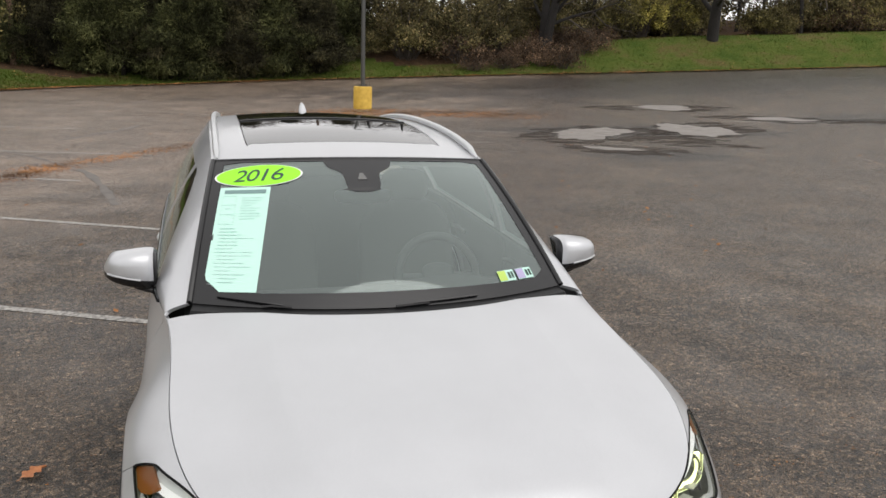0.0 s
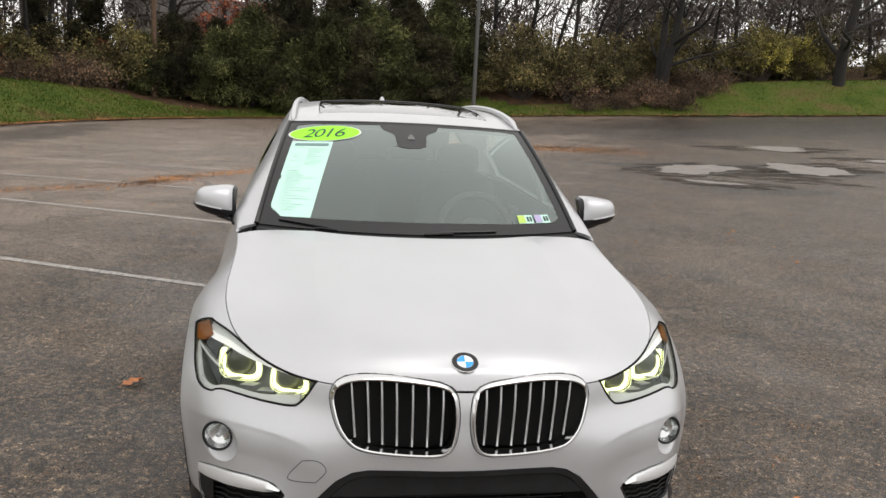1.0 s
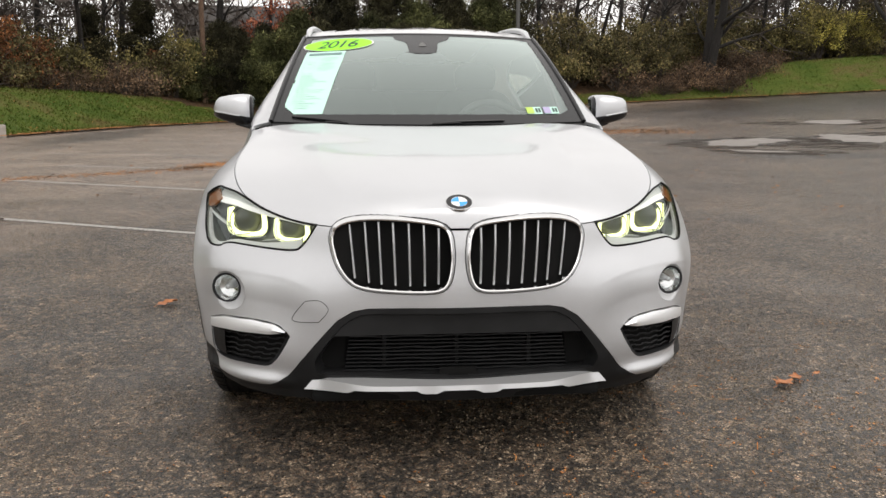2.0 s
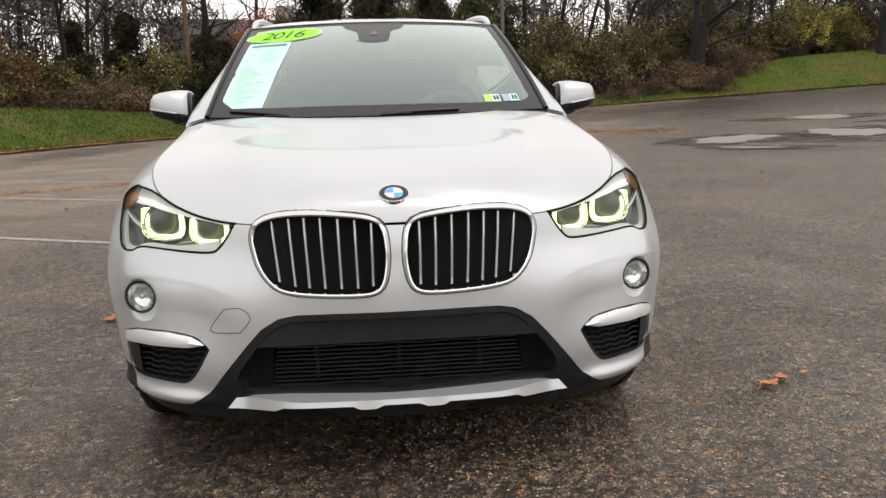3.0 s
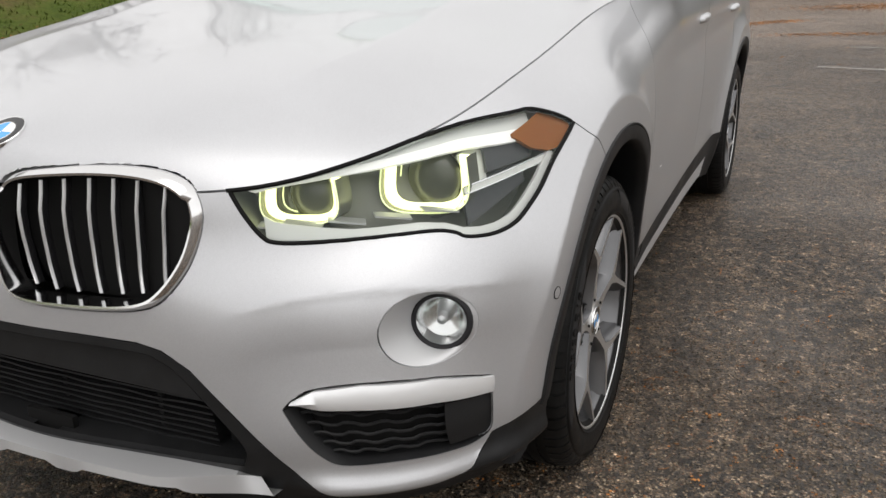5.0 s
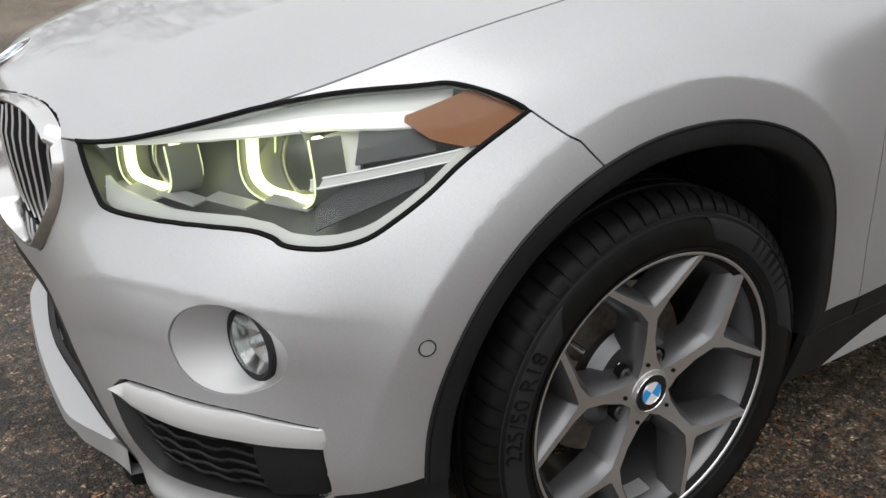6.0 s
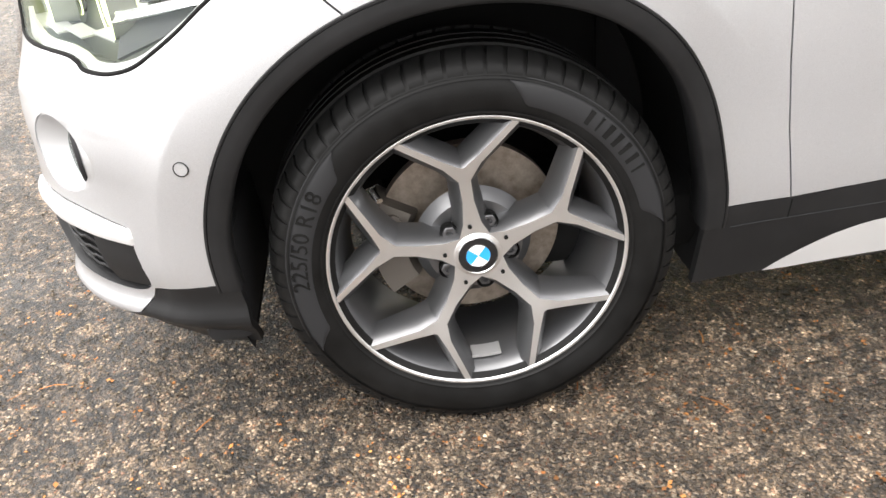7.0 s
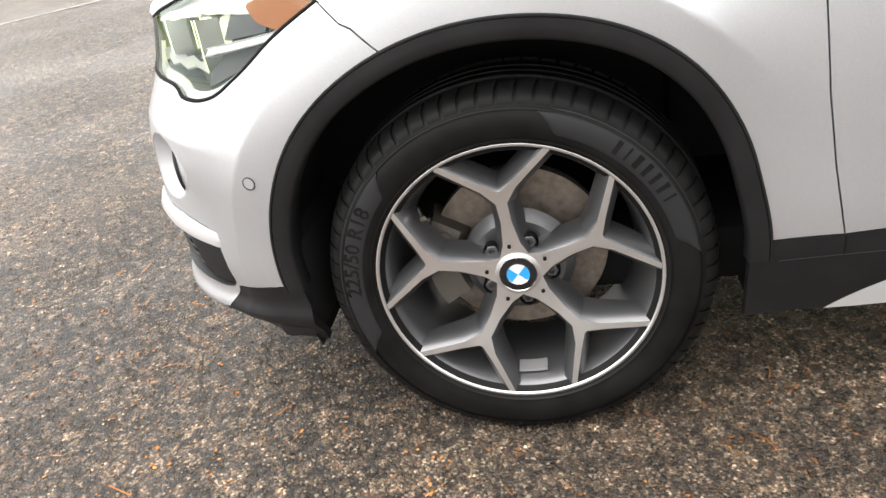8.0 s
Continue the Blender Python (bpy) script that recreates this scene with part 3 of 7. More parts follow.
# headlights
bez = lens.copy()
bez.normal_update()
for w in bez.verts:
    w.co -= w.normal * 0.075
    w.co.y += 0.02
rim = lens.copy()
rim.normal_update()
out_edges = [e for e in rim.edges if e.is_boundary]
nrm = {w.index: w.normal.copy() for w in rim.verts}
got = bmesh.ops.extrude_edge_only(rim, edges=out_edges)
fresh = [g for g in got["geom"] if isinstance(g, bmesh.types.BMVert)]
bmesh.ops.delete(rim, geom=[f for f in rim.faces if len([w for w in f.verts if w in set(fresh)]) == 0], context="FACES")
for w in fresh:
    p, n, _, _ = SKIN.find_nearest(w.co)
    w.co -= n * 0.075
    w.co.y += 0.02
HOUSING = material("lamp_housing", (0.18, 0.185, 0.155), 0.4, 0.2)
LINING = material("lamp_lining", (0.70, 0.71, 0.685), 0.34, 0.1)
SMOKE = material("glow_shield_grey", (0.20, 0.205, 0.17), 0.25, 0.3)
PROJECTOR = material("projector_glass", (0.075, 0.078, 0.055), 0.12)
lamps = [tagged(new("headlight"), kind="") for _ in (0, 1)]
for k, lamp in enumerate(lamps):
    lamp.parent = car
    lamp["label"] = "lit headlight with two yellowish light rings and amber reflector"


def lamp_part(name, bm, mat, label="", smooth_angle=40):
    part(name, mirrored(bm), mat, lamps[1], label, smooth_angle)
    part(name, bm, mat, lamps[0], label, smooth_angle)


lamp_part("housing", joined(bez, rim), HOUSING, "dark grey inner housing")
for w in lens.verts:
    w.co -= Vector((0.3, -0.9, 0)).normalized() * 0.001
# black seal round the glass, lying on the paint edge
seal = []
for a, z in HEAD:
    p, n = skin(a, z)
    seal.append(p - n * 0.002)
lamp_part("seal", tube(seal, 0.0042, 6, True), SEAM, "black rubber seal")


def ring_path(z0, z1, hw):
    """Half a ring with a flattened foot, open at the top."""
    zc, path = lerp(z0, z1, 0.52), []
    for t in np.linspace(math.pi, 2 * math.pi, 33):
        c, d = math.cos(t), -math.sin(t)
        path.append((hw * math.copysign(abs(c) ** 0.62, c), zc - (zc - z0) * max(d, 0) ** 0.62))
    return zc, [(-hw * 0.93, z1)] + path + [(hw * 0.93, z1)]


def lamp_ring(cx, cy, z0, z1, hw):
    """A broad light band facing ahead."""
    zc, path = ring_path(z0, z1, hw)
    rows = []
    for a, z in path:
        k = 0.75
        b, y = (a * k, zc + (z - zc) * k) if z < z1 else (a * k, z), cy + LEAN * a
        rows.append([(cx + a, y, z), (cx + a * 0.87, y - 0.005, lerp(z, b[1], 0.5)), (cx + b[0], y, b[1]), (cx + b[0], y + 0.010, b[1]), (cx + a, y + 0.010, z), (cx + a, y, z)])
    ring = sheet(np.array(rows))
    bmesh.ops.recalc_face_normals(ring, faces=ring.faces[:])
    return ring


def glow_shield(cx, cy, z0, z1, hw):
    """A thin added collar reaching ahead of the band, hiding its glow sideways."""
    zc, path = ring_path(z0 - 0.001, z1, hw + 0.001)
    rows = []
    for a, z in path:
        y = cy + LEAN * a
        b, w = a * 1.03, zc + (z - zc) * 1.03
        rows.append([(cx + a, y + 0.03, z), (cx + a, y - 0.012, z), (cx + b, y - 0.012, w), (cx + b, y + 0.03, w)])
    collar = sheet(np.array(rows))
    bmesh.ops.recalc_face_normals(collar, faces=collar.faces[:])
    return collar


LEAN = 0.38
for cx, cy, z0, z1, hw in ((0.694, -0.515, 0.707, 0.802, 0.069), (0.533, -0.650, 0.708, 0.780, 0.059)):
    lamp_part("light_ring", lamp_ring(cx, cy, z0, z1, hw), RING, "glowing pale yellow light ring")
    lamp_part("glow_shield", glow_shield(cx, cy, z0, z1, hw), SMOKE, "added smoky grey collar that hides the ring glow sideways")
    for back, wide in ((-0.013, 1.02), (0.034, 0.80)):
        zc, path = ring_path(z0, z1, hw)
        lamp_part("light_guide_edge", tube([(cx + a * wide, cy + LEAN * a + back, zc + (z - zc) * wide) for a, z in path], 0.0014, 5), GUIDE, "thin lit edge of the light guide")
    cup = lathe([(0.002, hw * 0.92), (0.03, hw * 0.75), (0.045, 0.0)], 28)
    bmesh.ops.rotate(cup, cent=(0, 0, 0), matrix=Matrix.Rotation(radians(90), 3, "Z"), verts=cup.verts[:])
    bmesh.ops.translate(cup, verts=cup.verts[:], vec=(cx, cy + 0.012, (z0 + z1) / 2))
    lamp_part("reflector_cup", cup, HOUSING)
    ball = bmesh.new()
    bmesh.ops.create_uvsphere(ball, u_segments=20, v_segments=12, radius=hw * 0.74)
    for w in ball.verts:
        w.co = Vector((w.co.x, w.co.y * 0.6, w.co.z)) + Vector((cx, cy + 0.03, (z0 + z1) / 2 + 0.004))
    lamp_part("projector_lens", ball, PROJECTOR, "dark glass projector lens")


def strip(path, width, sink, thick=0.008):
    """A band on the body's skin, sunk below it, along (slant, height) points and width down from there."""
    rows = []
    for i, (a, z) in enumerate(path):
        wd = width(i / (len(path) - 1)) if callable(width) else width
        p, n = skin(a, z)
        q, m = skin(a, z - wd)
        rows.append([p - n * sink, q - m * sink, q - m * (sink + thick), p - n * (sink + thick)])
    b = bmesh.new()
    vs = [[b.verts.new(c) for c in r] for r in rows]
    for r, s in zip(vs, vs[1:]):
        for k in range(4):
            b.faces.new((r[k], r[(k + 1) % 4], s[(k + 1) % 4], s[k]))
    b.faces.new(vs[0][::-1])
    b.faces.new(vs[-1])
    bmesh.ops.recalc_face_normals(b, faces=b.faces[:])
    return b


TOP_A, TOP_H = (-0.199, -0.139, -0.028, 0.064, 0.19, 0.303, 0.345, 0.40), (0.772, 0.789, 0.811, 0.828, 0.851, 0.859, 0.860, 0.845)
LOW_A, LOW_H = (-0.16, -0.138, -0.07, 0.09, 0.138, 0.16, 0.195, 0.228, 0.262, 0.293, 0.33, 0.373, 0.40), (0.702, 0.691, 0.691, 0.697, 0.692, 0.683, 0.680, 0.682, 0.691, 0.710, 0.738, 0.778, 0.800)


def brow_width(t):
    return 0.022 + 0.030 * t**1.3


def brow_z(a):
    return float(np.interp(a, TOP_A, TOP_H)) + 0.010


brow_path = [(a, brow_z(a)) for a in np.linspace(-0.165, 0.345, 26)]
lamp_part("upper_lining", strip(brow_path, brow_width, 0.016), LINING, "pale silver upper lining")
line_path = [(a, brow_z(a) - 0.66 * brow_width(t)) for t, a in zip(np.linspace(0, 1, 26), np.linspace(-0.165, 0.345, 26))]
lamp_part("light_guide", strip(line_path, lambda t: 0.40 * brow_width(t), 0.013), BROW, "bright white light strip along the upper edge")
low_path = [(a, float(np.interp(a, LOW_A, LOW_H)) + 0.016 + 0.016 * max(0, -0.02 - a) / 0.14) for a in np.linspace(-0.155, 0.375, 36)]
lamp_part("lower_lining", strip(low_path, lambda t: 0.017 + 0.016 * max(0, 1 - t * 4), 0.012), LINING, "pale reflective lower lining")
amber_path = [(a, float(np.interp(a, (0.29, 0.33, 0.37, 0.40, 0.432), (0.829, 0.843, 0.858, 0.852, 0.834)))) for a in np.linspace(0.292, 0.434, 14)]
lamp_part("side_reflector", strip(amber_path, lambda t: float(np.interp(t, (0, 0.25, 0.55, 0.8, 1), (0.006, 0.042, 0.068, 0.056, 0.014))), 0.008), AMBER, "amber side reflector")
DARKSTRIP = material("lamp_dark_strip", (0.05, 0.052, 0.055), 0.35)
lamp_part("dark_panel", strip([(a, lerp(0.826, 0.832, (a - 0.235) / 0.10)) for a in np.linspace(0.235, 0.335, 8)], lambda t: 0.050 - 0.006 * t, 0.022), DARKSTRIP, "dark grey strip inside the headlamp")
# Dark strip stands for the gap below the fin, shade put into its colour.
lamp_part("dark_panel", strip([(a, lerp(0.757, 0.784, (a - 0.15) / 0.17)) for a in np.linspace(0.186, 0.325, 10)], lambda t: 0.058 - 0.026 * t, 0.036), DARKSTRIP, "dark grey strip inside the headlamp")
# silver drums beside the projectors
lamp_part("silver_drum", strip([(a, 0.824 - 8.0 * (a - 0.215) ** 2) for a in np.linspace(0.186, 0.240, 10)], lambda t: 0.070 - 0.014 * abs(2 * t - 1), 0.034, 0.02), LINING, "satin silver drum beside the projector")
fin_path = [(a, lerp(0.757, 0.790, (a - 0.18) / 0.2)) for a in np.linspace(0.18, 0.385, 12)]
lamp_part("chrome_fin", strip(fin_path, lambda t: 0.012 - 0.003 * t, 0.016), LINING, "clear fin with bright edges")
lamp_part("fin_edge", strip([(a, z + 0.0015) for a, z in fin_path], 0.0022, 0.0145, 0.003), CHROME)
lamp_part("fin_edge", strip([(a, z - 0.0095) for a, z in fin_path], 0.0020, 0.0145, 0.003), CHROME)
for k in range(5):
    fin = box_bm((0.062, 0.03, 0.003), (0.485 + 0.058 * k, -0.695 + 0.022 * k + 0.011 * k * k / 2, 0.709 + 0.001 * k), (0, 8, 20 + 6 * k))
    lamp_part("reflector_fin", fin, BOWL)
glass = lens
lamp_part("lens", glass, LENS, "clear headlight glass")
for l in lamps:
    for c in l.children:
        if c.name.startswith("lens"):
            c.visible_shadow = False

# twin grille
for side in (1, -1):
    g = new("grille")
    g.parent = car
    g["label"] = "black grille with upright silver bars in a chrome surround"
    rows = []
    for (x, z), (xi, zi) in zip(KIDNEY, shrunk(KIDNEY, 0.014)):
        y = min(skin(x, z, FRONT, SKIN)[0].y if z < 0.765 else -0.775 + 0.10 * max(0, x - 0.05) ** 1.6 - 0.026 * math.exp(-((x / 0.22) ** 2)), -0.735)
        rows.append([(x, y + 0.014, z), (x, y + 0.001, z), (lerp(x, xi, 0.25), y - 0.007, lerp(z, zi, 0.25)), (lerp(x, xi, 0.7), y - 0.015, lerp(z, zi, 0.7)), (xi, y - 0.014, zi), (xi, y + 0.03, zi)])
    fr = sheet(np.array(rows), closed_u=True)
    bmesh.ops.recalc_face_normals(fr, faces=fr.faces[:])
    fr = fr if side == 1 else mirrored(fr)
    part("surround", fr, CHROME, g, "chrome surround", 60)
    back = prism(shrunk(KIDNEY, 0.006), FRONT, 0.758, 0.735)
    part("backing", back if side == 1 else mirrored(back), SEAM, g)
    inner = shrunk(KIDNEY, 0.017)
    for xt, xb in zip((0.067, 0.113, 0.160, 0.209, 0.254, 0.297, 0.345), (0.067, 0.110, 0.156, 0.202, 0.246, 0.286, 0.330)):
        zs = []
        for xx in (xt, xb):
            hit = [lerp(p[1], q[1], (xx - p[0]) / (q[0] - p[0])) for p, q in zip(inner, inner[1:] + inner[:1]) if (p[0] > xx) != (q[0] > xx)]
            zs.append((min(hit), max(hit)))
        z0, z1 = zs[1][0] + 0.004, zs[0][1] - 0.004
        row = []
        for t in np.linspace(0, 1, 9):
            x, z = lerp(xb, xt, t), lerp(z0, z1, t)
            y = skin(x, min(z, 0.755), FRONT)[0].y
            y += float(np.interp(t, (0, 0.25, 0.5, 0.8, 1), (0.030, 0.019, 0.011, 0.005, 0.011)))
            row.append([(x - 0.0038, y, z), (x - 0.0015, y - 0.003, z), (x + 0.0015, y - 0.003, z), (x + 0.0038, y, z), (x + 0.003, y + 0.014, z), (x - 0.003, y + 0.014, z), (x - 0.0038, y, z)])
        bar = sheet(np.array(row))
        bar.faces.ensure_lookup_table()
        for k, fc in enumerate(bar.faces):
            fc.material_index = 1 if k % 6 > 2 else 0
        bmesh.ops.holes_fill(bar, edges=bar.edges[:], sides=8)
        bmesh.ops.recalc_face_normals(bar, faces=bar.faces[:])
        part("bar", bar if side == 1 else mirrored(bar), [SATIN, GLOSSBLACK], g, smooth_angle=50)

# lower intake
plate = prism([(-0.40, 0.425), (0.40, 0.425), (0.366, 0.463), (0.328, 0.487), (0.272, 0.4975), (0, 0.501), (-0.272, 0.4975), (-0.328, 0.487), (-0.366, 0.463)], FRONT, 0.796, 0.74)
part("number_plate_panel", plate, PLASTIC, car)
intake = new("lower_grille")
intake.parent = car
intake["label"] = "black lower intake grille with thin horizontal slats"
part("backing", box_bm((1.02, 0.02, 0.32), (0, -0.665, 0.37)), SEAM, intake)
part("shelf", box_bm((0.12, 0.012, 0.045), (0, -0.768, 0.283)), SEAM, intake)
for k in range(11):
    z = 0.290 + 0.0125 * k
    wide = 0.37 - 0.02 * (k / 10)
    sl = [[(x, -0.735 + 0.06 * x * x, z + 0.0016 * math.cos(40 * x) * (1 if k % 3 == 0 else 0)) for z in (z - 0.002, z + 0.002)] for x in np.linspace(-wide, wide, 40)]
    row = [[a, (a[0], a[1] + 0.03, a[2]), (b[0], b[1] + 0.03, b[2]), b, a] for a, b in sl]
    part("slat", sheet(np.array(row)), PLASTIC, intake)
for x in (-0.24, 0.0, 0.24):
    part("upright", box_bm((0.012, 0.03, 0.12), (x, -0.712, 0.365), bevel=0.002), SEAM, intake)
for s in (1, -1):
    duct = prism([(0.36, 0.425), (0.40, 0.41), (0.452, 0.335), (0.44, 0.295), (0.375, 0.285)], FRONT, 0.70, 0.655)
    part("duct", duct if s == 1 else mirrored(duct), SEAM, intake)
# inner walls of the mouth
walls = []
for i, (x, z) in enumerate(MOUTH):
    if x > -0.001:
        y = skin(x, z, FRONT)[0].y
        walls.append([(x, y, z), (x * 0.97, y + 0.05, z), (x * 0.95, -0.67, z)])
wall_bm = sheet(np.array(walls))
part("intake_wall", joined(mirrored(wall_bm), wall_bm), PLASTIC, car)

# skid plate
def skid_y(x):
    return -0.838 + 0.15 * x * x + 0.045 * smooth(0.28, 0.5, abs(x))


skid_rows = []
for x in np.linspace(-0.5, 0.5, 81):
    ax, tip = abs(x), smooth(0.42, 0.5, abs(x))
    notch = 0.010 * (smooth(0.055, 0.07, ax) - smooth(0.12, 0.135, ax) + smooth(0.335, 0.36, ax))
    low = 0.249 - notch * (1 - tip) - 0.010 * tip
    high = 0.264 + 0.010 * smooth(0.25, 0.46, ax)
    xt = x - 0.085 * tip * np.sign(x)
    skid_rows.append([(x, skid_y(x) + 0.03, low - 0.004), (x, skid_y(x), low), (lerp(x, xt, 0.3), skid_y(x) + 0.004, high - 0.006 * tip), (xt, skid_y(x) + 0.050, high + 0.016 * (1 - tip)), (xt, skid_y(x) + 0.07, high - 0.01)])
part("skid_plate", sheet(np.array(skid_rows)), SKID, car, "satin silver skid plate under the intake", 30)
part("lip", box_bm((0.96, 0.16, 0.05), (0, -0.68, 0.215), bevel=0.02), SEAM, car)

# fog lights and side vents
FOG_C, FOG_S = math.cos(radians(15)), math.sin(radians(15))
for s in (1, -1):
    f = (lambda b: b) if s == 1 else mirrored
    fog = new("fog_light")
    fog.parent = car
    fog["label"] = "round clear fog light in a deep silver bowl"
    rows = []
    for a, (x, z) in zip(np.linspace(0, 2 * math.pi, 33)[:-1], FOG):
        y = skin(x, z, FRONT)[0].y
        xe, ze = 0.757 + 0.049 * math.cos(a) * FOG_C, 0.549 + 0.049 * math.sin(a)
        ye = -0.607 + 0.049 * math.cos(a) * FOG_S
        rows.append([(0.748 + (x - 0.748) * 1.05, y + 0.004, 0.547 + (z - 0.547) * 1.05), (x, y + 0.002, z), (lerp(x, xe, 0.3), lerp(y, ye, 0.25), lerp(z, ze, 0.3)), (lerp(x, xe, 0.85), lerp(y, ye, 0.75), lerp(z, ze, 0.85)), (xe, ye, ze)])
    part("bowl", f(sheet(np.array(rows), True)), BOWL, fog)

    def turned(prof, n=32):
        b = lathe(prof, n)
        bmesh.ops.rotate(b, cent=(0, 0, 0), matrix=Matrix.Rotation(radians(90 + 15), 3, "Z"), verts=b.verts[:])
        bmesh.ops.translate(b, verts=b.verts[:], vec=(0.757, -0.607, 0.549))
        return f(b)

    part("bezel", turned([(0.004, 0.0530), (-0.002, 0.0515), (-0.004, 0.0470), (-0.001, 0.0425), (0.02, 0.041)]), BEZEL, fog, "dark grey ring")
    part("reflector", turned([(-0.001, 0.043), (0.018, 0.034), (0.030, 0.0)]), CHROME, fog)
    part("bulb_shield", turned([(0.03, 0.008), (0.004, 0.008), (0.0, 0.0)], 12), SATIN, fog)
    part("lens", turned([(0.0, 0.044), (-0.007, 0.036), (-0.011, 0.019), (-0.012, 0.0)]), LENS, fog, "clear domed glass")
    vent = new("side_vent")
    vent.parent = car
    vent["label"] = "black honeycomb vent under a silver blade"
    rows, back = [], []
    for x, z in VENT:
        y = skin(x, z, FRONT)[0].y
        xi, zi = lerp(0.69, x, 0.93), lerp(0.385, z, 0.93)
        rows.append([(x, y, z), (xi, y + 0.018, zi), (xi - 0.01, y + 0.055, zi)])
        back.append((xi - 0.01, y + 0.05, zi))
    part("recess", f(sheet(np.array(rows), True)), PLASTIC, vent)
    bk = bmesh.new()
    bk.faces.new([bk.verts.new(c) for c in back])
    bmesh.ops.triangulate(bk, faces=bk.faces[:])
    part("backing", f(bk), SEAM, vent)
    blade = []
    for t in np.linspace(0, 1, 24):
        x = lerp(0.556, 0.826, t)
        top = float(np.interp(x, (0.556, 0.59, 0.662, 0.762, 0.826), (0.436, 0.456, 0.466, 0.461, 0.437)))
        bot = float(np.interp(x, (0.556, 0.60, 0.661, 0.761, 0.826), (0.430, 0.422, 0.422, 0.418, 0.405)))
        yt, yb = skin(x, top, FRONT)[0].y, skin(x, bot, FRONT)[0].y
        blade.append([(x, yt + 0.012, top - 0.002), (x, yt - 0.005, top - 0.002), (x, yb - 0.011, lerp(bot, top, 0.4)), (x, yb - 0.004, bot), (x - 0.006, yb + 0.03, bot + 0.006)])
    ends = []
    for r, inner in ((blade[0], blade[2]), (blade[-1], blade[-3])):
        c = np.mean(np.array(r), axis=0) + np.array((0, 0.014, 0))
        ends.append([tuple(lerp(np.array(p), c, 0.55) + (np.array(p) - np.array(q)) * 0.12) for p, q in zip(r, inner)])
    blade = [ends[0]] + blade + [ends[1]]
    part("blade", f(sheet(np.array(blade))), BLADE, vent, "satin silver blade", 50)
    for k in range(5):
        zz = 0.330 + 0.0185 * k
        x0 = float(np.interp(zz, (0.315, 0.33, 0.371, 0.415), (0.62, 0.602, 0.574, 0.552)))
        pts = []
        for t in np.linspace(0, 1, 22):
            x = lerp(x0, 0.765, t)
            z = zz + 0.0026 * math.copysign(min(1, abs(2.2 * math.sin(t * 24))), math.sin(t * 24))
            pts.append((x, skin(x, z, FRONT)[0].y + 0.022, z))
        part("mesh_bar", f(tube(pts, 0.0028, 6)), PLASTIC, vent)
    pan = []
    for x in np.linspace(0.768, 0.822, 6):
        r = []
        for z in np.linspace(0.318, 0.407 - 0.1 * (x - 0.768), 6):
            r.append((x, skin(x, z, FRONT)[0].y + 0.010, z))
        pan.append(r)
    part("panel", f(sheet(np.array(pan))), PLASTIC, vent)

# tow cover seam, parking sensor, roundel
tow = soft([(-0.531, 0.473), (-0.488, 0.537, 1), (-0.441, 0.539), (-0.415, 0.510), (-0.446, 0.469, 1)], 6)
cov = [Vector((x, skin(-x, z, FRONT)[0].y - 0.0002, z)) for x, z in tow]
part("tow_cover_seam", tube(cov, 0.0011, 5, True), SEAM, car)
for s in (1, -1):
    p, n = SKIN.ray_cast(Vector((3, -0.424, 0.553)), Vector((-1, 0, 0)))[:2]
    sens = lathe([(0.0015, 0.0), (0.0015, 0.0095), (-0.002, 0.0105)], 24)
    for w in sens.verts:
        w.co = Vector((n if n.x > 0 else -n)).to_track_quat("X", "Z") @ w.co + p
    sr = tube([Vector((n if n.x > 0 else -n)).to_track_quat("X", "Z") @ Vector((0.0008, 0.0112 * math.cos(a), 0.0112 * math.sin(a))) + p for a in np.linspace(0, 2 * math.pi, 25)[:-1]], 0.0008, 5, True)
    if s == -1:
        sens, sr = mirrored(sens), mirrored(sr)
    part("parking_sensor", sens, PAINT, car, "small round parking sensor")
    part("sensor_seam", sr, SEAM, car)


def roundel(parent, centre, axis, up, radius):
    """A round badge of blue and white quarters in a black ring with a chrome edge."""
    axis, up = Vector(axis).normalized(), Vector(up)
    side = up.cross(axis).normalized()
    up = axis.cross(side)
    m = Matrix((axis, side, up)).transposed()
    badge = new("badge")
    badge.parent = parent
    badge["label"] = "round blue and white badge with chrome edge"

    def put(bm):
        for w in bm.verts:
            w.co = m @ w.co + Vector(centre)
        return bm

    part("rim", put(lathe([(-0.003, radius), (0.003, radius), (0.0042, radius * 0.975), (0.003, radius * 0.95)], 48)), CHROME, badge)
    part("ring", put(lathe([(0.003, radius * 0.95), (0.0036, radius * 0.60)], 48)), GLOSSBLACK, badge, "black ring")
    part("inner_rim", put(lathe([(0.003, radius * 0.62), (0.0046, radius * 0.60), (0.003, radius * 0.57)], 48)), CHROME, badge)
    for k in range(4):
        part("quarter", put(lathe([(0.0038, 0.0), (0.0038, radius * 0.585)], 12, arc=(k * math.pi / 2, (k + 1) * math.pi / 2))), (WHITE, BLUE)[k % 2], badge)
    return badge


p, n = HOOD.ray_cast(Vector((0.001, -0.764, 2)), Vector((0, 0, -1)))[:2]
n = n if n.z > 0 else -n
n = (n * 0.92 + Vector((0, 0, 0.08))).normalized()
roundel(car, p + n * 0.001, n, (0, 0.5, 1), 0.043)

# ---- glasshouse ----
def screen_normal(u, w):
    p = screen_point(u, w)
    a, b = screen_point(u + 0.01, w) - p, screen_point(u, w + 0.01) - p
    return Vector(np.cross(a, b)).normalized()


def on_screen(u, w, off=0.0):
    return Vector(screen_point(u, w)) + screen_normal(u, w) * off


def screen_patch(us, ws, off):
    return sheet(np.array([[on_screen(u, w, off) for u in us] for w in ws]))


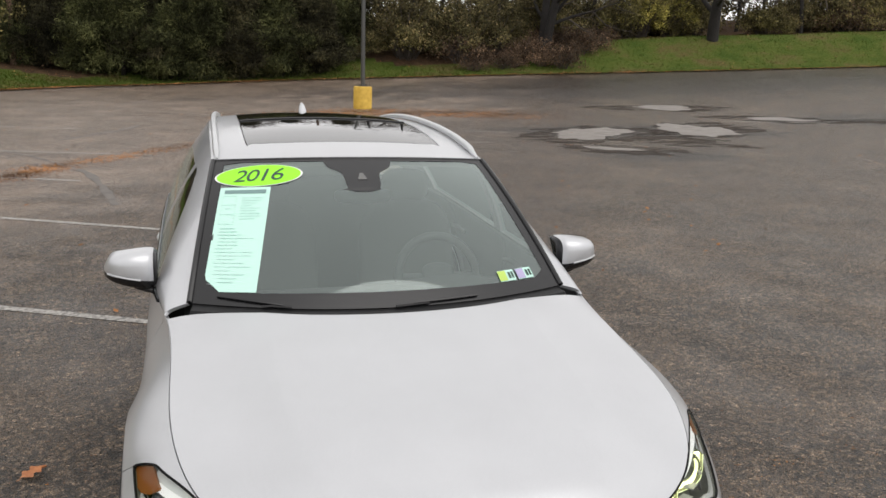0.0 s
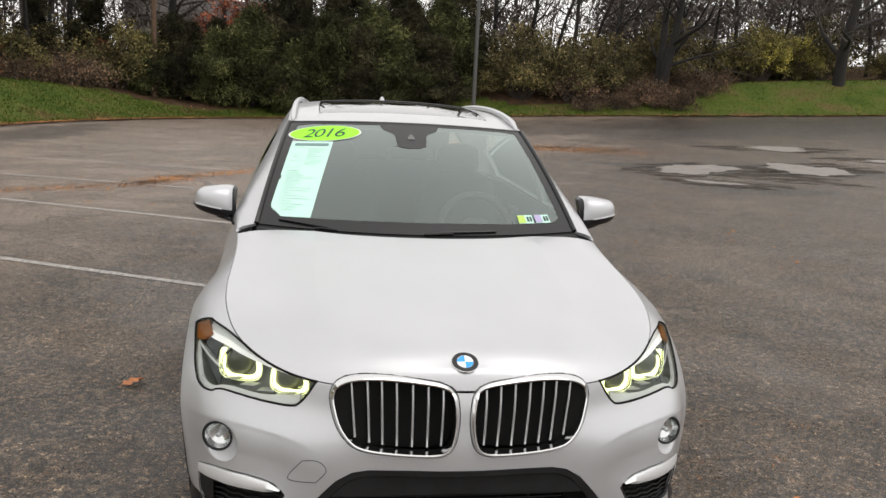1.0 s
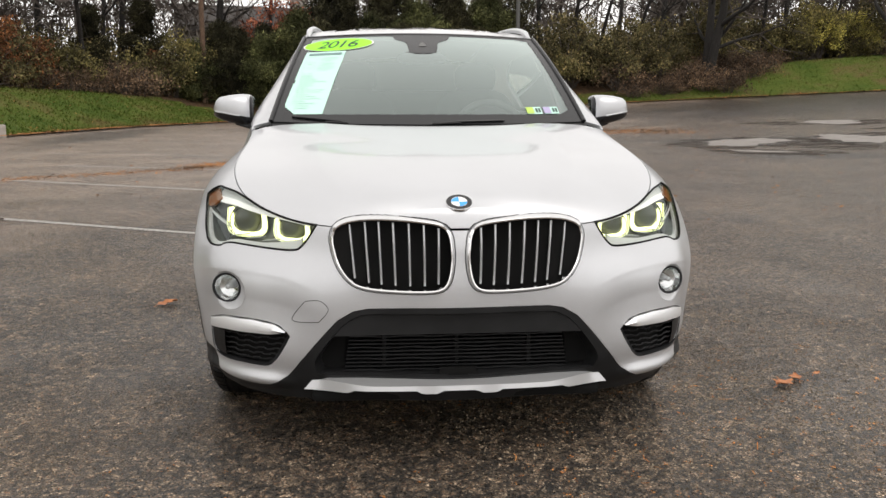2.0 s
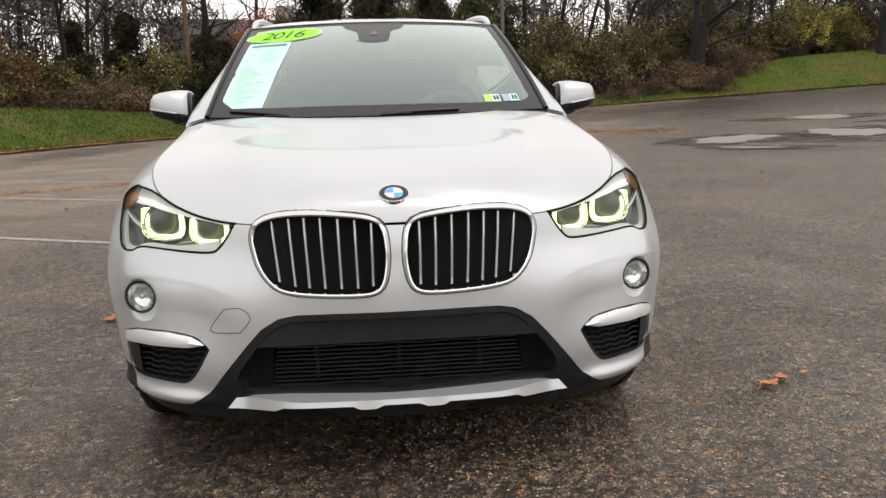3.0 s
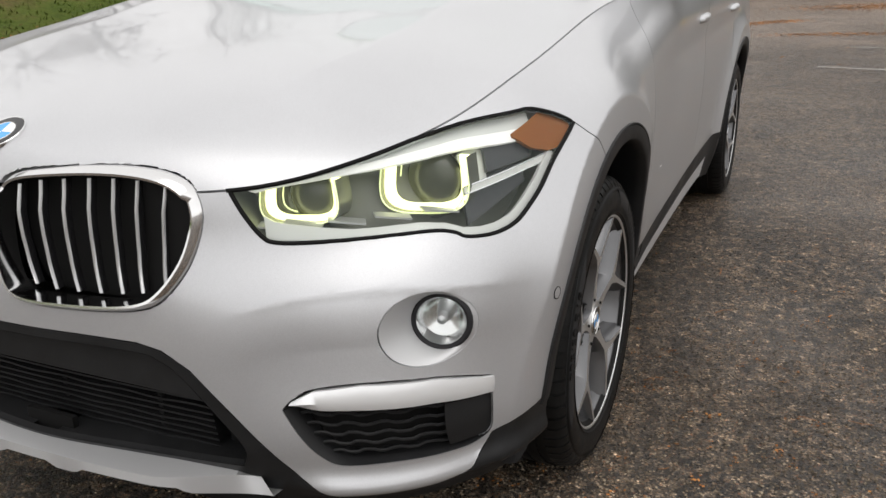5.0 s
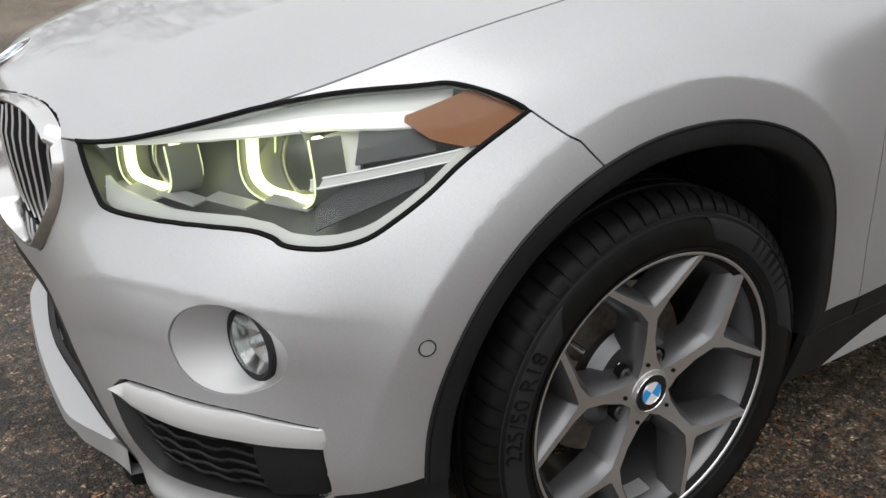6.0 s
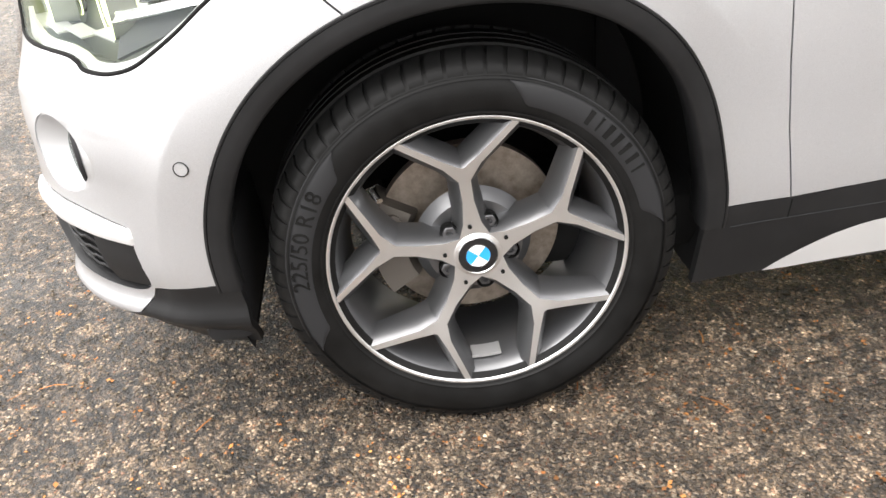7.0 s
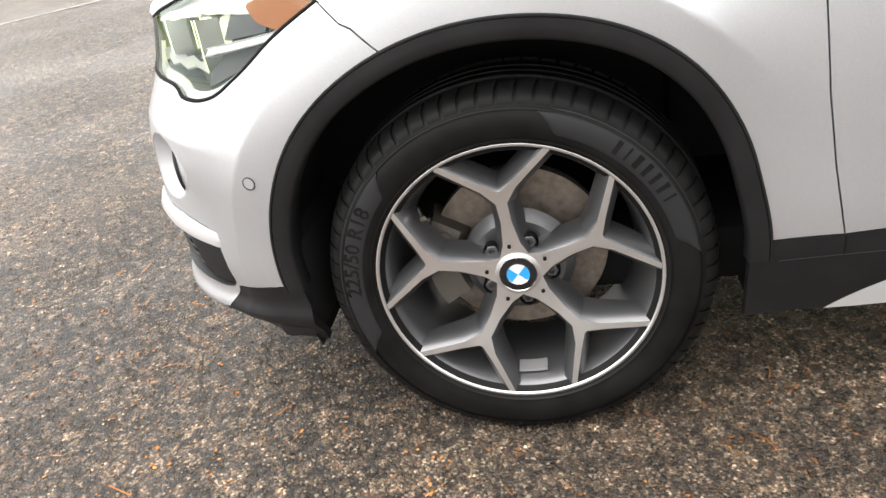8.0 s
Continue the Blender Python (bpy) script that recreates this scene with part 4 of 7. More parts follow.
wind = part("windscreen", screen_patch(np.linspace(-1, 1, 41), np.linspace(0.0, 1, 17), 0.0), SCREEN, car, "clear windscreen reflecting the grey sky")
wind.visible_shadow = False
FRIT = material("frit_black", (0.012, 0.012, 0.013), 0.22)


def frit(outline, off=-0.003):
    """A dark printed patch behind the glass within (u, w) points."""
    b = bmesh.new()
    b.faces.new([b.verts.new(on_screen(u, w, off)) for u, w in outline])
    bmesh.ops.triangulate(b, faces=b.faces[:])
    return b


def band(us, w0, w1, off=0.0015):
    return sheet(np.array([[on_screen(u, w0(u), off), on_screen(u, w1(u), off)] for u in us]))


U = np.linspace(-1, 1, 61)
part("screen_border", joined(band(U, lambda u: 0.0, lambda u: 0.062 + 0.02 * (1 - u * u) + 0.07 * smooth(0.84, 1, abs(u))), band(U, lambda u: 0.975 - 0.03 * smooth(0.8, 1, abs(u)), lambda u: 1.0),
     *[sheet(np.array([[on_screen(s * (1.0 if k else 0.938 - 0.006 * w), w, 0.0015) for k in (0, 1)] for w in np.linspace(0, 1, 17)])) for s in (1, -1)]), FRIT, car, "black printed windscreen border")
pod = soft([(-0.25, 0.975, 1), (-0.23, 0.93), (-0.20, 0.905), (-0.16, 0.885), (-0.13, 0.850), (-0.118, 0.76), (-0.10, 0.725), (-0.02, 0.712), (0.07, 0.722), (0.11, 0.76), (0.125, 0.850), (0.155, 0.885), (0.195, 0.905), (0.225, 0.93), (0.245, 0.975, 1)], 3)
part("camera_pod", frit(pod, 0.0015), FRIT, car, "black camera housing behind the top of the screen")
part("camera_window", frit([(-0.035, 0.81), (0.030, 0.81), (0.012, 0.865), (-0.012, 0.865)], 0.003), SEATM, car)
# rubber along the pillars, cowl and roof edge
for s in (1, -1):
    part("screen_seal", tube([on_screen(s * 1.010, w, 0.001) for w in np.linspace(0.0, 1.0, 20)], 0.012, 8), GLOSSBLACK, car)
part("screen_seal", tube([on_screen(u, 1.004, 0.000) for u in np.linspace(-1, 1, 30)], 0.006, 8), GLOSSBLACK, car)
cowl = []
for u in np.linspace(-1.06, 1.06, 61):
    a = on_screen(np.clip(u, -1, 1), 0.02)
    cowl.append([(a.x, a.y + 0.004, a.z - 0.002), (a.x, a.y - 0.020, a.z - 0.018), (a.x * 1.01, a.y - 0.064, a.z - 0.022), (a.x * 1.02, a.y - 0.075, a.z - 0.06)])
part("cowl", sheet(np.array(cowl)), PLASTIC, car, "black plastic cowl under the windscreen")
# pillars and side glass
UP = [(on_screen(1.012, w, 0.0)) for w in np.linspace(0, 1, 14)] + [Vector((float(ROOF_X(y)) + 0.012, y, float(ROOF_Z(y)) - 0.004)) for y in np.linspace(1.29, 3.42, 26)]
lenU = np.r_[0, np.cumsum([(b - a).length for a, b in zip(UP, UP[1:])])]
side_rows = []
for t in np.linspace(0, 1, 60):
    d = t * lenU[-1]
    i = min(np.searchsorted(lenU, d, side="right") - 1, len(UP) - 2)
    top = UP[i].lerp(UP[i + 1], (d - lenU[i]) / (lenU[i + 1] - lenU[i]))
    yb = lerp(0.46, 3.46, t)
    bot = Vector((float(TOP_X(yb)) - 0.002, yb, float(TOP_Z(yb))))
    row = []
    for k in np.linspace(0, 1, 20):
        p = bot.lerp(top, k)
        row.append(p + Vector((0.028 * math.sin(k * math.pi) + 0.006 * smooth(0, 0.1, k) * (1 - k), 0, 0)))
    side_rows.append(row)
flank = outward(sheet(np.array(side_rows)))
WIN_A = soft([(0.80, 1.075, 1), (1.02, 1.215), (1.22, 1.345), (1.36, 1.418), (1.46, 1.432, 1), (1.50, 1.085, 1)], 4)
WIN_B = soft([(1.60, 1.088, 1), (1.56, 1.435, 1), (2.1, 1.445), (2.45, 1.425), (2.72, 1.37), (2.86, 1.30, 1), (2.74, 1.125, 1)], 4)
panes = [taken(flank, cut(flank, wn_, FLANK)) for wn_ in (WIN_A, WIN_B)]
both("side_frame", lipped(flank), PAINT, car, "silver pillars and window frames")
for pn in panes:
    for ob in both("side_window", pn, DARKGLASS, car, "dark tinted side window"):
        ob.visible_shadow = False
for s in (1, -1):
    part("belt_seal", tube([(s * (float(TOP_X(y)) + 0.004), y, float(TOP_Z(y)) + 0.006) for y in np.linspace(0.62, 2.8, 24)], 0.008, 6), GLOSSBLACK, car)

# roof, sunroof, rails, fin
roof = outward(sheet(np.array([[roof_point(u, y) for u in np.linspace(-1.02, 1.02, 41)] for y in np.linspace(1.212, 3.44, 45)])))
HATCH = soft([(-0.46, 1.46), (-0.43, 1.425), (-0.3, 1.412), (0, 1.408), (0.3, 1.412), (0.43, 1.425), (0.46, 1.46), (0.455, 2.2), (0.44, 2.70), (0.40, 2.73), (-0.40, 2.73), (-0.44, 2.70), (-0.455, 2.2)], 4)
hatch = taken(roof, cut(roof, HATCH, PLAN))
part("roof", lipped(roof), PAINT, car, "silver roof panel")
part("sunroof", lipped(hatch, 0.003), ROOFGLASS, car, "dark glass panoramic sunroof mirroring sky and trees")
bar_s = [roof_point(u, 2.12) for u in np.linspace(-0.76, 0.76, 20)]
part("sunroof_joint", tube([(x, y, z + 0.0015) for x, y, z in bar_s], 0.006, 6), GLOSSBLACK, car)
for s in (1, -1):
    ys = np.linspace(1.23, 3.22, 40)
    rail = [(s * (float(ROOF_X(y)) - 0.012), y, float(ROOF_Z(y)) + 0.006 + 0.015 * smooth(1.23, 1.38, y) * (1 - smooth(3.05, 3.22, y))) for y in ys]
    part("roof_rail", tube(rail, [0.006 + 0.009 * float(smooth(1.23, 1.32, y)) for y in ys], 10), SATIN, car, "satin silver roof rail")
fin_rows = []
for y in np.linspace(0, 0.16, 12):
    h = 0.070 * smooth(0, 0.13, y) * (1 - 0.25 * smooth(0.13, 0.16, y)) + 0.004
    wd = 0.026 * math.sin(math.pi * (0.15 + 0.75 * y / 0.16))
    fin_rows.append([(wd * math.cos(a), 3.0 + y, 1.574 + h * math.sin(a) ** 0.7) for a in np.linspace(0, math.pi, 11)])
fin = sheet(np.array(fin_rows))
bmesh.ops.holes_fill(fin, edges=fin.edges[:], sides=0)
part("antenna_fin", fin, PAINT, car, "silver shark fin antenna on the roof")
part("tailgate", sheet(np.array([[(0.52 * u, 3.42 + 0.16 * (1 - k) - 0.02 * u * u, lerp(1.08, 1.47 - 0.02 * u * u, k)) for u in np.linspace(-1.1, 1.1, 15)] for k in np.linspace(0, 1, 8)])), PAINT, car)

# wipers
for pts, arm in (([(-0.88, 0.040), (-0.72, 0.026), (-0.56, 0.010)], [(-0.66, 0.0), (-0.62, 0.006), (-0.52, 0.0)]), ([(0.10, 0.012), (0.28, 0.017), (0.46, 0.020)], [(0.0, 0.0), (0.08, 0.004), (0.18, 0.008)])):
    wiper = new("wiper")
    wiper.parent = car
    wiper["label"] = "black windscreen wiper at rest"
    ps = [on_screen(u, max(w, 0), 0.006) + Vector((0, -0.3, 0.1)) * min(w, 0) for u, w in pts]
    b = tube([ps[0].lerp(ps[-1], t) + (ps[1] - ps[0].lerp(ps[-1], 0.5)) * math.sin(t * math.pi) for t in np.linspace(0, 1, 14)], [0.003] + [0.0045] * 12 + [0.003], 6, flat=1.3)
    part("blade", b, GLOSSBLACK, wiper)
    pa = [on_screen(u, max(w, 0), 0.006) for u, w in arm]
    part("arm", tube(pa, [0.006, 0.005, 0.004], 8, flat=0.7), PLASTIC, wiper)

# door mirrors
def blob(c, r, power, cutz=None, above=True, n=(28, 18)):
    """A rounded block; cutz keeps the part above or below a height."""
    b = bmesh.new()
    bmesh.ops.create_uvsphere(b, u_segments=n[0], v_segments=n[1], radius=1)
    for w in b.verts:
        d = sum(abs(k) ** power for k in w.co) ** (1 / power)
        w.co = Vector([k / d * s for k, s in zip(w.co, r)])
    return b


MIRROR_TOP = spl((-1, -0.6, 0, 0.5, 0.85, 1), (0.062, 0.066, 0.063, 0.055, 0.036, 0.012))
MIRROR_LOW = spl((-1, -0.6, 0, 0.6, 1), (-0.092, -0.086, -0.074, -0.058, -0.044))


def mirror_bm():
    """A wedge-like shell: high and blunt at the door, pointed at the outer end, glass side cut flat."""
    rows = []
    for t in np.r_[-1, np.linspace(-0.97, 0.9, 20), 0.96, 0.99, 1.0]:
        x = 0.097 * t
        zt, zl = float(MIRROR_TOP(t)), float(MIRROR_LOW(t))
        fade = float((1 - 0.5 * max(0, t) ** 8) * (1 - 0.5 * max(0, -t) ** 12))
        zc, hz, deep = (zt + zl) / 2, (zt - zl) / 2 * (0.6 + 0.4 * fade), 0.092 * fade * (1 - 0.18 * t)
        row = []
        for a in np.linspace(-math.pi / 2, math.pi / 2, 19):
            c, sn = math.cos(a), math.sin(a)
            row.append((x, 0.055 + 0.03 * t * t - deep * c ** 0.55, zc + hz * math.copysign(abs(sn) ** 0.62, sn)))
        row = [(x, 0.075 + 0.03 * t * t, row[0][2])] + row + [(x, 0.075 + 0.03 * t * t, row[-1][2])]
        rows.append(row)
    b = sheet(np.array(rows))
    bmesh.ops.holes_fill(b, edges=[e for e in b.edges if e.is_boundary], sides=0)
    bmesh.ops.recalc_face_normals(b, faces=b.faces[:])
    return b


for s in (1, -1):
    mir = new("door_mirror")
    mir.parent = car
    mir["label"] = "door mirror with silver cap and black underside"
    hb = mirror_bm()
    bmesh.ops.bisect_plane(hb, geom=hb.verts[:] + hb.edges[:] + hb.faces[:], plane_co=(0, 0, -0.030), plane_no=(-0.17, 0, 1))
    bmesh.ops.bisect_plane(hb, geom=hb.verts[:] + hb.edges[:] + hb.faces[:], plane_co=(-0.084, 0, 0), plane_no=(1, 0, 0))
    base = taken(hb, [f for f in hb.faces if (c := f.calc_center_median()).z - 0.17 * c.x < -0.030 or c.x < -0.084])
    for b in (hb, base):
        bmesh.ops.translate(b, verts=b.verts[:], vec=(0.936, 0.785, 1.128))
    part("cap", hb if s == 1 else mirrored(hb), PAINT, mir, "silver cap", 50)
    part("underside", base if s == 1 else mirrored(base), GLOSSBLACK, mir, "gloss black underside", 50)
    ind = tube([(0.898, 0.745, 1.0915), (0.948, 0.751, 1.100), (0.988, 0.765, 1.107), (1.018, 0.789, 1.112)], 0.0035, 8)
    part("indicator", ind if s == 1 else mirrored(ind), SATIN, mir, "thin clear indicator strip")
    arm = tube([(0.815, 0.79, 1.038), (0.86, 0.80, 1.050), (0.92, 0.81, 1.062)], [0.032, 0.026, 0.020], 12, flat=0.6)
    part("arm", arm if s == 1 else mirrored(arm), GLOSSBLACK, mir)

# door handles
for s in (1, -1):
    for y0 in (1.28, 2.22):
        x0 = float(SIDE_X(0.86)) + float(DOOR_X(y0 + 0.08))
        hd = tube([(x0 - 0.01, y0, 0.925), (x0 + 0.022, y0 + 0.03, 0.93), (x0 + 0.028, y0 + 0.10, 0.932), (x0 + 0.022, y0 + 0.18, 0.934), (x0 - 0.01, y0 + 0.21, 0.935)], [0.010, 0.014, 0.015, 0.014, 0.010], 10)
        part("door_handle", hd if s == 1 else mirrored(hd), SATIN, car, "silver door handle")

# cabin
dash = sheet(np.array([[(x, y, 0.99 + 0.03 * math.sin(k * math.pi) - 0.16 * smooth(0.75, 1, k) + 0.035 * math.exp(-((x - 0.36) / 0.2) ** 2) * smooth(0.5, 0.8, k)) for k, y in zip(np.linspace(0, 1, 14), np.linspace(0.36, 0.98, 14))] for x in np.linspace(-0.74, 0.74, 31)]))
part("dashboard", dash, TRIM, car, "dark grey dashboard")
steer = new("steering_wheel")
steer.parent = car
steer["label"] = "black steering wheel behind the screen"
sc_, tilt = Vector((0.36, 1.03, 0.985)), Matrix.Rotation(radians(-24), 3, "X")
part("rim", tube([sc_ + tilt @ Vector((0.185 * math.cos(a), 0, 0.185 * math.sin(a))) for a in np.linspace(0, 2 * math.pi, 33)[:-1]], 0.020, 10, True), TRIM, steer)
hub_s = blob((0, 0, 0), (0.075, 0.03, 0.06), 3)
bmesh.ops.rotate(hub_s, cent=(0, 0, 0), matrix=tilt, verts=hub_s.verts[:])
bmesh.ops.translate(hub_s, verts=hub_s.verts[:], vec=sc_)
part("boss", hub_s, TRIM, steer)
for a in (0, math.pi, -math.pi / 2):
    part("spoke", tube([sc_, sc_ + tilt @ Vector((0.18 * math.cos(a), 0, 0.18 * math.sin(a)))], 0.018, 8, flat=0.5), TRIM, steer)
for x in (0.36, -0.36):
    seat = new("front_seat")
    seat.parent = car
    seat["label"] = "dark front seat with headrest"
    bk = blob((0, 0, 0), (0.25, 0.08, 0.34), 3.5)
    bmesh.ops.rotate(bk, cent=(0, 0, 0), matrix=Matrix.Rotation(radians(-14), 3, "X"), verts=bk.verts[:])
    bmesh.ops.translate(bk, verts=bk.verts[:], vec=(x, 1.62, 0.90))
    part("backrest", bk, SEATM, seat)
    hr = blob((0, 0, 0), (0.125, 0.05, 0.09), 3)
    bmesh.ops.translate(hr, verts=hr.verts[:], vec=(x, 1.70, 1.30))
    part("headrest", hr, SEATM, seat)
    cu = blob((0, 0, 0), (0.26, 0.27, 0.09), 3.5)
    bmesh.ops.translate(cu, verts=cu.verts[:], vec=(x, 1.36, 0.60))
    part("cushion", cu, SEATM, seat)
rear = blob((0, 0, 0), (0.62, 0.09, 0.36), 4)
bmesh.ops.translate(rear, verts=rear.verts[:], vec=(0, 2.5, 0.88))
part("rear_seat", rear, SEATM, car)
part("cabin_floor", box_bm((1.5, 2.5, 0.05), (0, 1.75, 0.42)), SEAM, car)
part("headliner", sheet(np.array([[Vector(roof_point(u * 0.93, y)) - Vector((0, 0, 0.03)) for u in np.linspace(-1, 1, 11)] for y in np.linspace(1.2, 3.35, 12)])), LINER, car, "pale grey headliner")
im = blob((0, 0, 0), (0.125, 0.02, 0.034), 3)
bmesh.ops.translate(im, verts=im.verts[:], vec=(-0.01, 0.93, 1.375))
part("interior_mirror", im, GLOSSBLACK, car)


# stickers behind the glass
def stuck(bm, cu, cw, du, dw, off, lean=0.0, skew=0.0):
    """Lay a flat mesh with x, y within -1..1 on the glass at (cu, cw)."""
    for w in bm.verts:
        x, y = w.co.x, w.co.y
        w.co = on_screen(cu + du * x + skew * y, cw + dw * y + lean * x, off)
    return bm


def oval_bm(r=1.0, n=48):
    b = bmesh.new()
    c = b.verts.new((0, 0, 0))
    ring = [b.verts.new((r * math.cos(a), r * math.sin(a), 0)) for a in np.linspace(0, 2 * math.pi, n + 1)[:-1]]
    for p, q in zip(ring, ring[1:] + ring[:1]):
        b.faces.new((c, p, q))
    return b


year = tagged(new("year_sticker"), "lime green oval sticker reading 2016 behind the windscreen", "sticker")
OV = (-0.69, 0.852, 0.288, 0.092)
part("border", stuck(oval_bm(), *OV, 0.0030, 0.020), WHITE, year)
part("face", stuck(oval_bm(0.955), *OV, 0.0045, 0.020), LIME, year, "lime green face")
for ch, cx, half_w in (("2", -0.43, 0.155), ("0", -0.135, 0.15), ("1", 0.135, 0.10), ("6", 0.42, 0.15)):
    wd = words(ch, 1.0, 0.28)
    xs = [w.co.x for w in wd.verts]
    ys = [w.co.y for w in wd.verts]
    mx, my = (max(xs) + min(xs)) / 2, (max(ys) + min(ys)) / 2
    for w in wd.verts:
        w.co = Vector((cx + (w.co.x - mx) / (max(xs) - min(xs)) * 2 * half_w, (w.co.y - my) / (max(ys) - min(ys)) * 1.08, 0))
    part("digit", stuck(wd, *OV, 0.006, 0.020), INK, year, "dark slanted digit " + ch, 0)

slip = tagged(new("paper_sheet"), "pale mint printed sheet stuck behind the windscreen", "paper")
corner = {0: (-0.93, 0.748), 1: (-0.616, 0.758), 2: (-0.693, 0.076), 3: (-0.955, 0.066)}


def on_paper(a, b):
    """a across, b down, both 0..1."""
    tl, tr, br, bl = (np.array(corner[i]) for i in range(4))
    return lerp(lerp(tl, tr, a), lerp(bl, br, a), b)


rows = []
for b in np.linspace(0, 1, 24):
    left = 0.30 * smooth(0.86, 1, b) ** 2
    rows.append([on_screen(*on_paper(a, b), 0.0022 + 0.0008 * math.sin(9 * b + 3 * a)) for a in np.linspace(left, 1, 8)])
part("sheet", sheet(np.array(rows)), PAPER, slip, "pale mint paper")


def print_bar(a0, a1, b0, b1, mat, name="print_line"):
    p = sheet(np.array([[on_screen(*on_paper(a, b), 0.0045) for a in np.linspace(a0, a1, 5)] for b in (b0, b1)]))
    part(name, p, mat, slip)


print_bar(0.10, 0.92, 0.035, 0.075, material("header_print", (0.16, 0.26, 0.25), 0.6), "header_bar")
rnd = random.Random(4)
for k in range(16):
    b = 0.44 + 0.032 * k
    a = 0.10 + 0.06 * rnd.random() + (0.12 if k > 13 else 0)
    print_bar(a, a + 0.25 + 0.5 * rnd.random(), b, b + 0.008, FAINT)
for k in range(9):
    b = 0.12 + 0.028 * k
    print_bar(0.46, 0.6 + 0.3 * rnd.random(), b, b + 0.006, FAINT)
for a0, a1, b0, b1 in ((0.08, 0.36, 0.10, 0.104), (0.08, 0.36, 0.20, 0.204), (0.08, 0.36, 0.30, 0.304), (0.08, 0.36, 0.40, 0.404), (0.08, 0.09, 0.10, 0.40), (0.35, 0.36, 0.10, 0.40), (0.17, 0.25, 0.225, 0.245)):
    print_bar(a0, a1, b0, b1, FAINT)
for cu, mat2, lab in ((0.69, material("inspection_green", (0.45, 0.62, 0.12), 0.6), "small green and white inspection sticker"), (0.81, material("inspection_violet", (0.40, 0.36, 0.55), 0.6), "small violet and white inspection sticker")):
    st = tagged(new("inspection_sticker"), lab, "sticker", "inspection stickers")
    part("face", screen_patch(np.linspace(cu - 0.055, cu + 0.050, 4), np.linspace(0.075, 0.137, 4), 0.003), PAPER, st)
    part("colour_bar", screen_patch(np.linspace(cu - 0.055, cu - 0.005, 4), np.linspace(0.078, 0.134, 4), 0.0045), mat2, st)
    for k in (0, 1):
        part("print_bar", screen_patch(np.linspace(cu + 0.008 + 0.02 * k, cu + 0.022 + 0.02 * k, 2), np.linspace(0.088, 0.124, 2), 0.0045), INK, st)

# ---- wheels ----
BOLT = material("bolt_steel", (0.10, 0.10, 0.105), 0.35, 0.6)
SPOKE_A, SPREAD = radians(95.2), radians(22.4)
RIM_R = 0.243


def tyre_profile():
    return [(0.095, 0.232), (0.103, 0.240), (0.108, 0.250), (0.1125, 0.268), (0.114, 0.283), (0.112, 0.298), (0.106, 0.311), (0.099, 0.320), (0.088, 0.328), (0.06, 0.3335), (0.0, 0.336), (-0.06, 0.3335), (-0.088, 0.328), (-0.106, 0.311), (-0.114, 0.283), (-0.108, 0.25), (-0.095, 0.232)]


def settle(bm):
    """Flatten the tyre where it stands on the ground."""
    for w in bm.verts:
        if w.co.z < -WHEEL_Z + 0.002:
            w.co.x *= 1 + 0.6 * (-WHEEL_Z + 0.002 - w.co.z)
            w.co.z = -WHEEL_Z + 0.002
    return bm


def spoke_bm():
    """One forked spoke: outline in the wheel's plane, thick, hollow-sided, with a machined face."""
    fork, tip, stem = 0.150, RIM_R - 0.001, 0.0096

    def polar(r, a):
        return r * math.cos(a), r * math.sin(a)

    def side(sign):
        a_t = sign * SPREAD
        tx, ty = polar(tip, a_t)
        dx, dy = tx - fork, ty
        L = math.hypot(dx, dy)
        nx, ny = -dy / L, dx / L
        if sign < 0:
            nx, ny = -nx, -ny
        w0, w1 = 0.0066, 0.0050
        return (tx, ty), (nx, ny), w0, w1

    (t1x, t1y), (n1x, n1y), w0, w1 = side(1)
    low_side = [(0.030, -0.027), (0.058, -stem - 0.0055), (0.10, -stem * 0.95), (fork - 0.012, -stem)]
    low_side += [(lerp(fork, t1x, 0.28) + n1x * w0, -(lerp(0, t1y, 0.28) + n1y * w0)), (t1x + n1x * w1, -(t1y + n1y * w1))]
    low_side += [(t1x - n1x * w1 * 0.9, -(t1y - n1y * w1 * 0.9)), (lerp(fork, t1x, 0.35) - n1x * w0 * 0.8, -(lerp(0, t1y, 0.35) - n1y * w0 * 0.8)), (fork + 0.012, -0.003)]
    out = low_side + [(x, -y) for x, y in low_side[::-1]]
    n = len(out)
    pair = lambda i: n - 1 - i
    quads = [(i, i + 1, pair(i + 1), pair(i)) for i in (0, 1, 2)] + [(3, 4, 7, 8), (4, 5, 6, 7), (3, 8, pair(8), pair(3)), (pair(8), pair(7), pair(4), pair(3)), (pair(7), pair(6), pair(5), pair(4))]

    def face_x(r):
        return 0.085 + 0.0185 * smooth(0.05, 0.245, r)

    def level(grow, sink):
        pts = []
        for i, (x, y) in enumerate(shrunk(out, -grow)):
            y = min(y, -0.0005) if i < n // 2 else max(y, 0.0005)
            r = math.hypot(x, y)
            pts.append(b.verts.new((face_x(r) - sink(r), x, y)))
        return pts

    b = bmesh.new()
    top, edge, mid, low = level(0, lambda r: 0), level(0.0018, lambda r: 0.002), level(0.0125, lambda r: 0.020 - 0.004 * smooth(0.2, 0.24, r)), level(0.0165, lambda r: 0.054 - 0.014 * smooth(0.17, 0.24, r))
    for q in quads:
        b.faces.new([top[i] for i in q]).material_index = 0
        b.faces.new([low[i] for i in q][::-1]).material_index = 1
    for i in range(n):
        j = (i + 1) % n
        for a, c in ((top, edge), (edge, mid), (mid, low)):
            b.faces.new((a[i], c[i], c[j], a[j])).material_index = 1
    bmesh.ops.recalc_face_normals(b, faces=b.faces[:])
    return b


